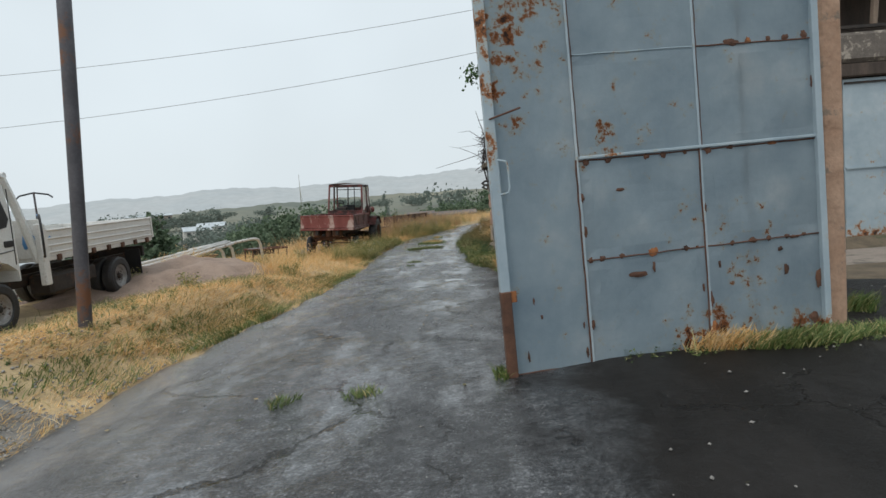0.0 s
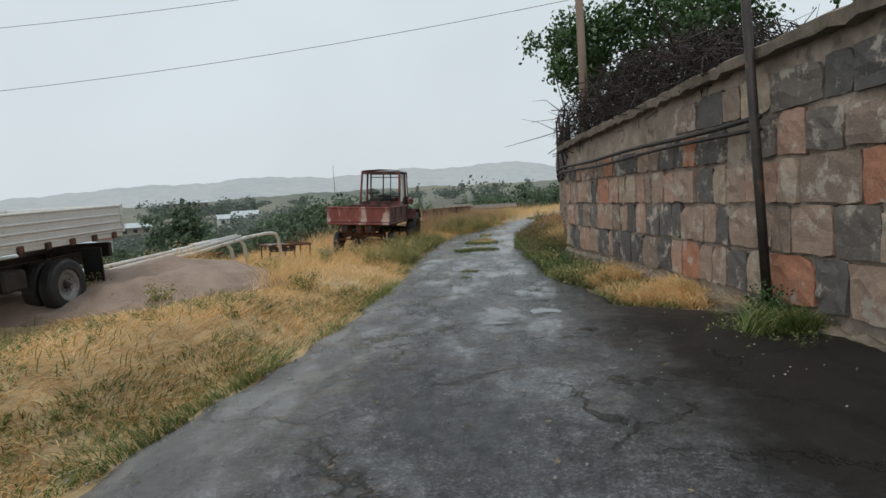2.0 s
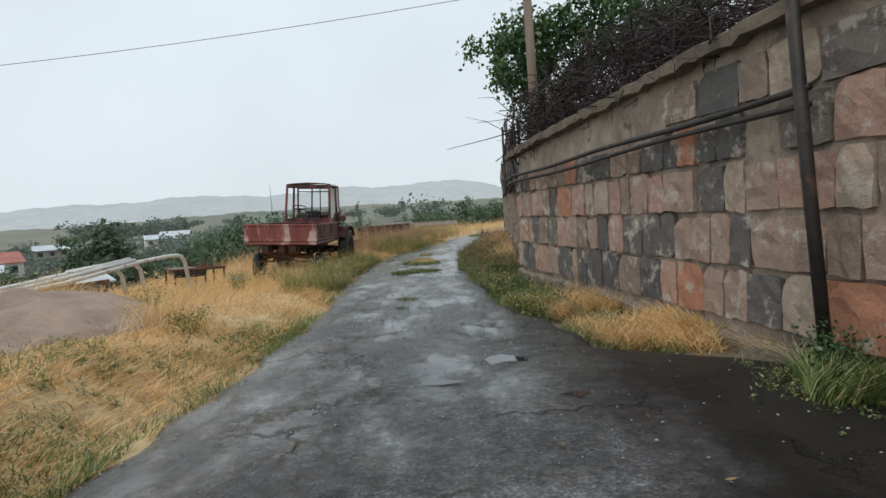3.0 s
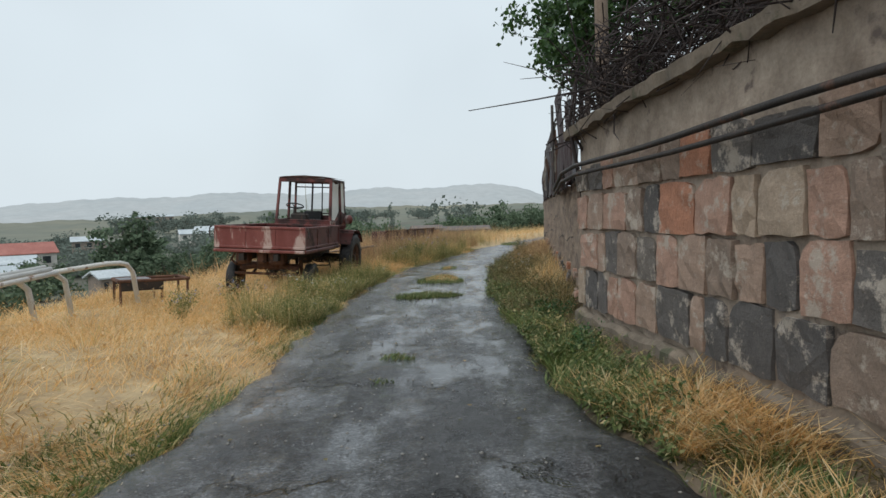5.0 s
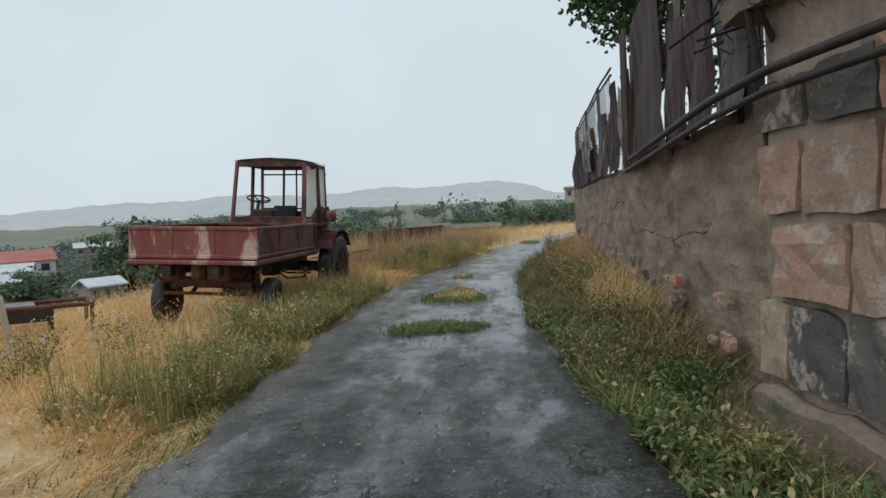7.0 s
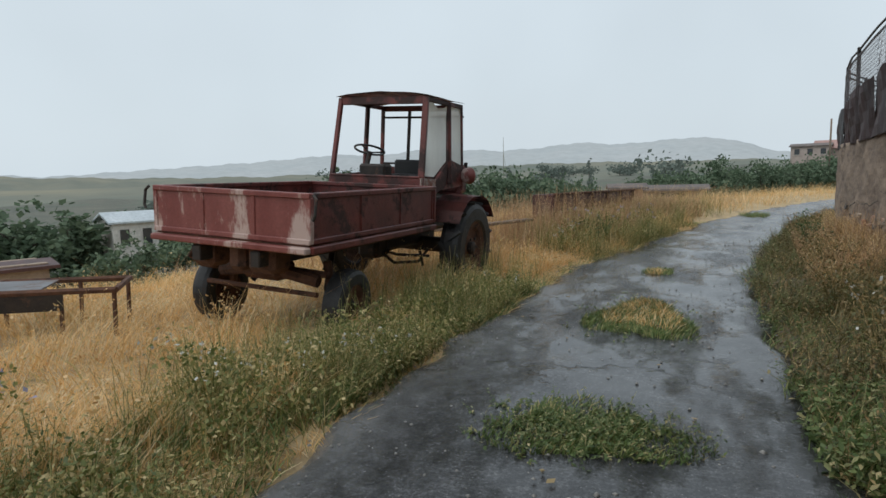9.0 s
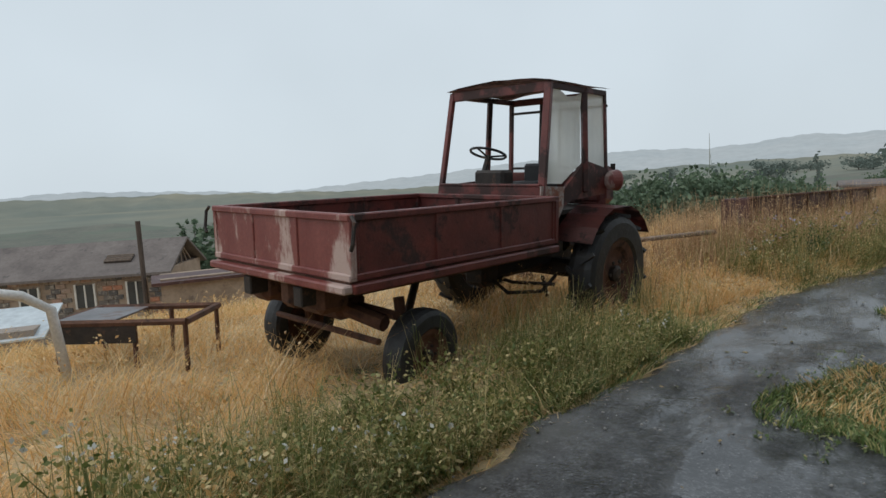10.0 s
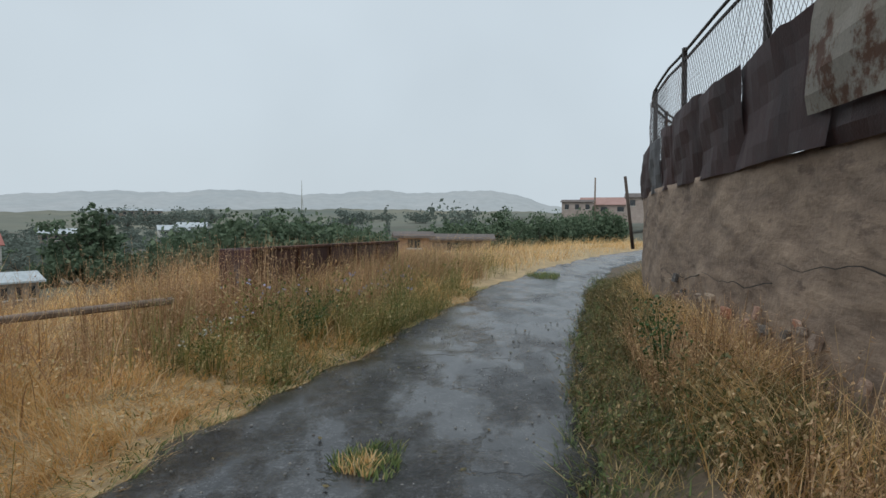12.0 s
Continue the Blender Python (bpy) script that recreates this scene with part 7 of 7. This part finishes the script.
tri = np.array([[0, 1, 4], [1, 2, 4], [2, 3, 4], [3, 0, 4], [1, 0, 5], [2, 1, 5], [3, 2, 5], [0, 3, 5]])
f = (np.arange(n)[:, None, None] * 6 + tri[None]).reshape(-1, 3)
tagged(new("gravel", soup("gravel", v.reshape(-1, 3), f, "pebble")), "loose pale gravel on the wet road", "gravel", kind="stuff")
v, f = leaf_quads(np.stack([sx[:400], sy[:400], sz[:400] + .004], -1), 300, .05, .0)
v[:, 2] = (height(v[:, 0], v[:, 1]) + .045) + (v[:, 2] - np.repeat(v.reshape(-1, 4, 3)[:, :, 2].mean(1), 4)) * .15
tagged(new("fallen_leaves", soup("fallen_leaves", v, f, "olive")), "fallen leaves and straw bits on the road", "leaves", kind="stuff")

n = 4200
sx, sy = RNG.uniform(-5.6, -2.9, n), RNG.uniform(.5, 6.2, n)
k = (left_edge(sy) - sx > -.15) & (RNG.uniform(0, 1, n) > smooth(4.2, 6.4, sy) * .8)
sx, sy = sx[k], sy[k]
n = len(sx)
r = RNG.uniform(.006, .026, n)
v = np.stack([sx, sy, height(sx, sy) + .006], -1)[:, None, :] + oc[None] * r[:, None, None] * RNG.uniform(.6, 1.4, (n, 6, 1))
f = (np.arange(n)[:, None, None] * 6 + tri[None]).reshape(-1, 3)
tagged(new("verge_gravel", soup("verge_gravel", v.reshape(-1, 3), f, "pebble")), "grey gravel at the road's verge", "gravel", kind="stuff")

# ---- the wall's blocks ----
blocks = []
for q in range(20):
    rb = random.Random(100 + q)
    bm = bmesh.new()
    N = 5
    sk = (rb.uniform(-.05, .05), rb.uniform(-.03, .03))
    cut_c = rb.choice([None, None, (0, 0), (N - 1, 0), (0, N - 1), (N - 1, N - 1)])
    g = [[None] * N for _ in range(N)]
    for a in range(N):
        for b in range(N):
            u, t = a / (N - 1) - .5, b / (N - 1) - .5
            edge_ = a in (0, N - 1) or b in (0, N - 1)
            corner = a in (0, N - 1) and b in (0, N - 1)
            x_ = -.5 - rb.uniform(-.16, .16) if not edge_ else -.45 - rb.uniform(-.16, .12)
            uu, tt = u + sk[0] * t + rb.uniform(-.025, .025), t + sk[1] * u + rb.uniform(-.03, .03)
            if corner:
                uu, tt = uu * .98, tt * .98
            if cut_c == (a, b):
                uu, tt, x_ = uu * .84, tt * .84, x_ + .2
            g[a][b] = bm.verts.new((x_, uu, tt))
    for a in range(N - 1):
        for b in range(N - 1):
            bm.faces.new((g[a][b], g[a][b + 1], g[a + 1][b + 1], g[a + 1][b]))
    rim = [g[a][0] for a in range(N)] + [g[N - 1][b] for b in range(1, N)] + [g[a][N - 1] for a in range(N - 2, -1, -1)] + [g[0][b] for b in range(N - 2, 0, -1)]
    back = [bm.verts.new((.6, p.co.y, p.co.z)) for p in rim]
    for a in range(len(rim)):
        c = (a + 1) % len(rim)
        bm.faces.new((rim[a], rim[c], back[c], back[a]))
    bmesh.ops.recalc_face_normals(bm, faces=bm.faces)
    me = bpy.data.meshes.new("stone_block")
    bm.to_mesh(me)
    bm.free()
    me.materials.append(M["tuff"])
    blocks.append(me)
br = random.Random(77)
ang = math.degrees(math.atan(.118))
z = .36
for c, ch in enumerate((.44, .43, .41, .40, .36)):
    y = 6.75 + br.uniform(0, .2)
    while y < (15.75 if c < 4 else 10.6):
        w = br.choice([br.uniform(.2, .32), br.uniform(.3, .5), br.uniform(.36, .58)])
        w = min(w, 15.9 - y) * (1.25 if y < 9.5 else 1)
        if w < .12:
            break
        if c == 3 and br.random() < .08:
            y += w
            continue
        hh = ch * br.uniform(.88, 1.0) * (br.uniform(.75, 1) if c == 3 else 1)
        ob = new("stone_block", br.choice(blocks))
        ob.parent = wall_1
        yc = y + w / 2
        ob.matrix_basis = pose(w1(yc) - .008, yc, z + ch * .5 - (ch - hh) * .35 - .016 * (yc - 11) * .5, 0, br.uniform(-1.5, 1.5), ang) @ pose(0, 0, 0, br.uniform(-2.0, 2.0), 0, 0 if br.random() < .5 else 0) @ Matrix.Diagonal((.07 * br.uniform(.7, 1.3), w - br.uniform(.008, .03), hh - br.uniform(.004, .022), 1))
        y += w
    z += ch

# pitted, broken patches low on the rendered wall
ang2 = -math.degrees(math.atan(.1285))
for k in range(60):
    s_ = br.uniform(.3, 14.2)
    pt, dr_ = along2(s_)
    ob = new("stone_block", br.choice(blocks))
    ob.parent = wall_2
    ob.matrix_basis = pose(pt.x - .012, pt.y, br.uniform(.2, .62), 0, br.uniform(-20, 20), ang2) @ Matrix.Diagonal((br.uniform(.02, .05), br.uniform(.05, .22), br.uniform(.04, .11), 1))
for k in range(7):
    s_ = 1.0 + 1.9 * k
    zz = br.uniform(.6, 1.45)
    pts = []
    for j in range(14):
        pt, dr_ = along2(s_ + j * .14)
        zz += br.uniform(-.035, .03)
        pts.append((pt.x - .022, pt.y, zz))
    part("crack", T(pts, .007, 4, .3), "dark_metal", wall_2)
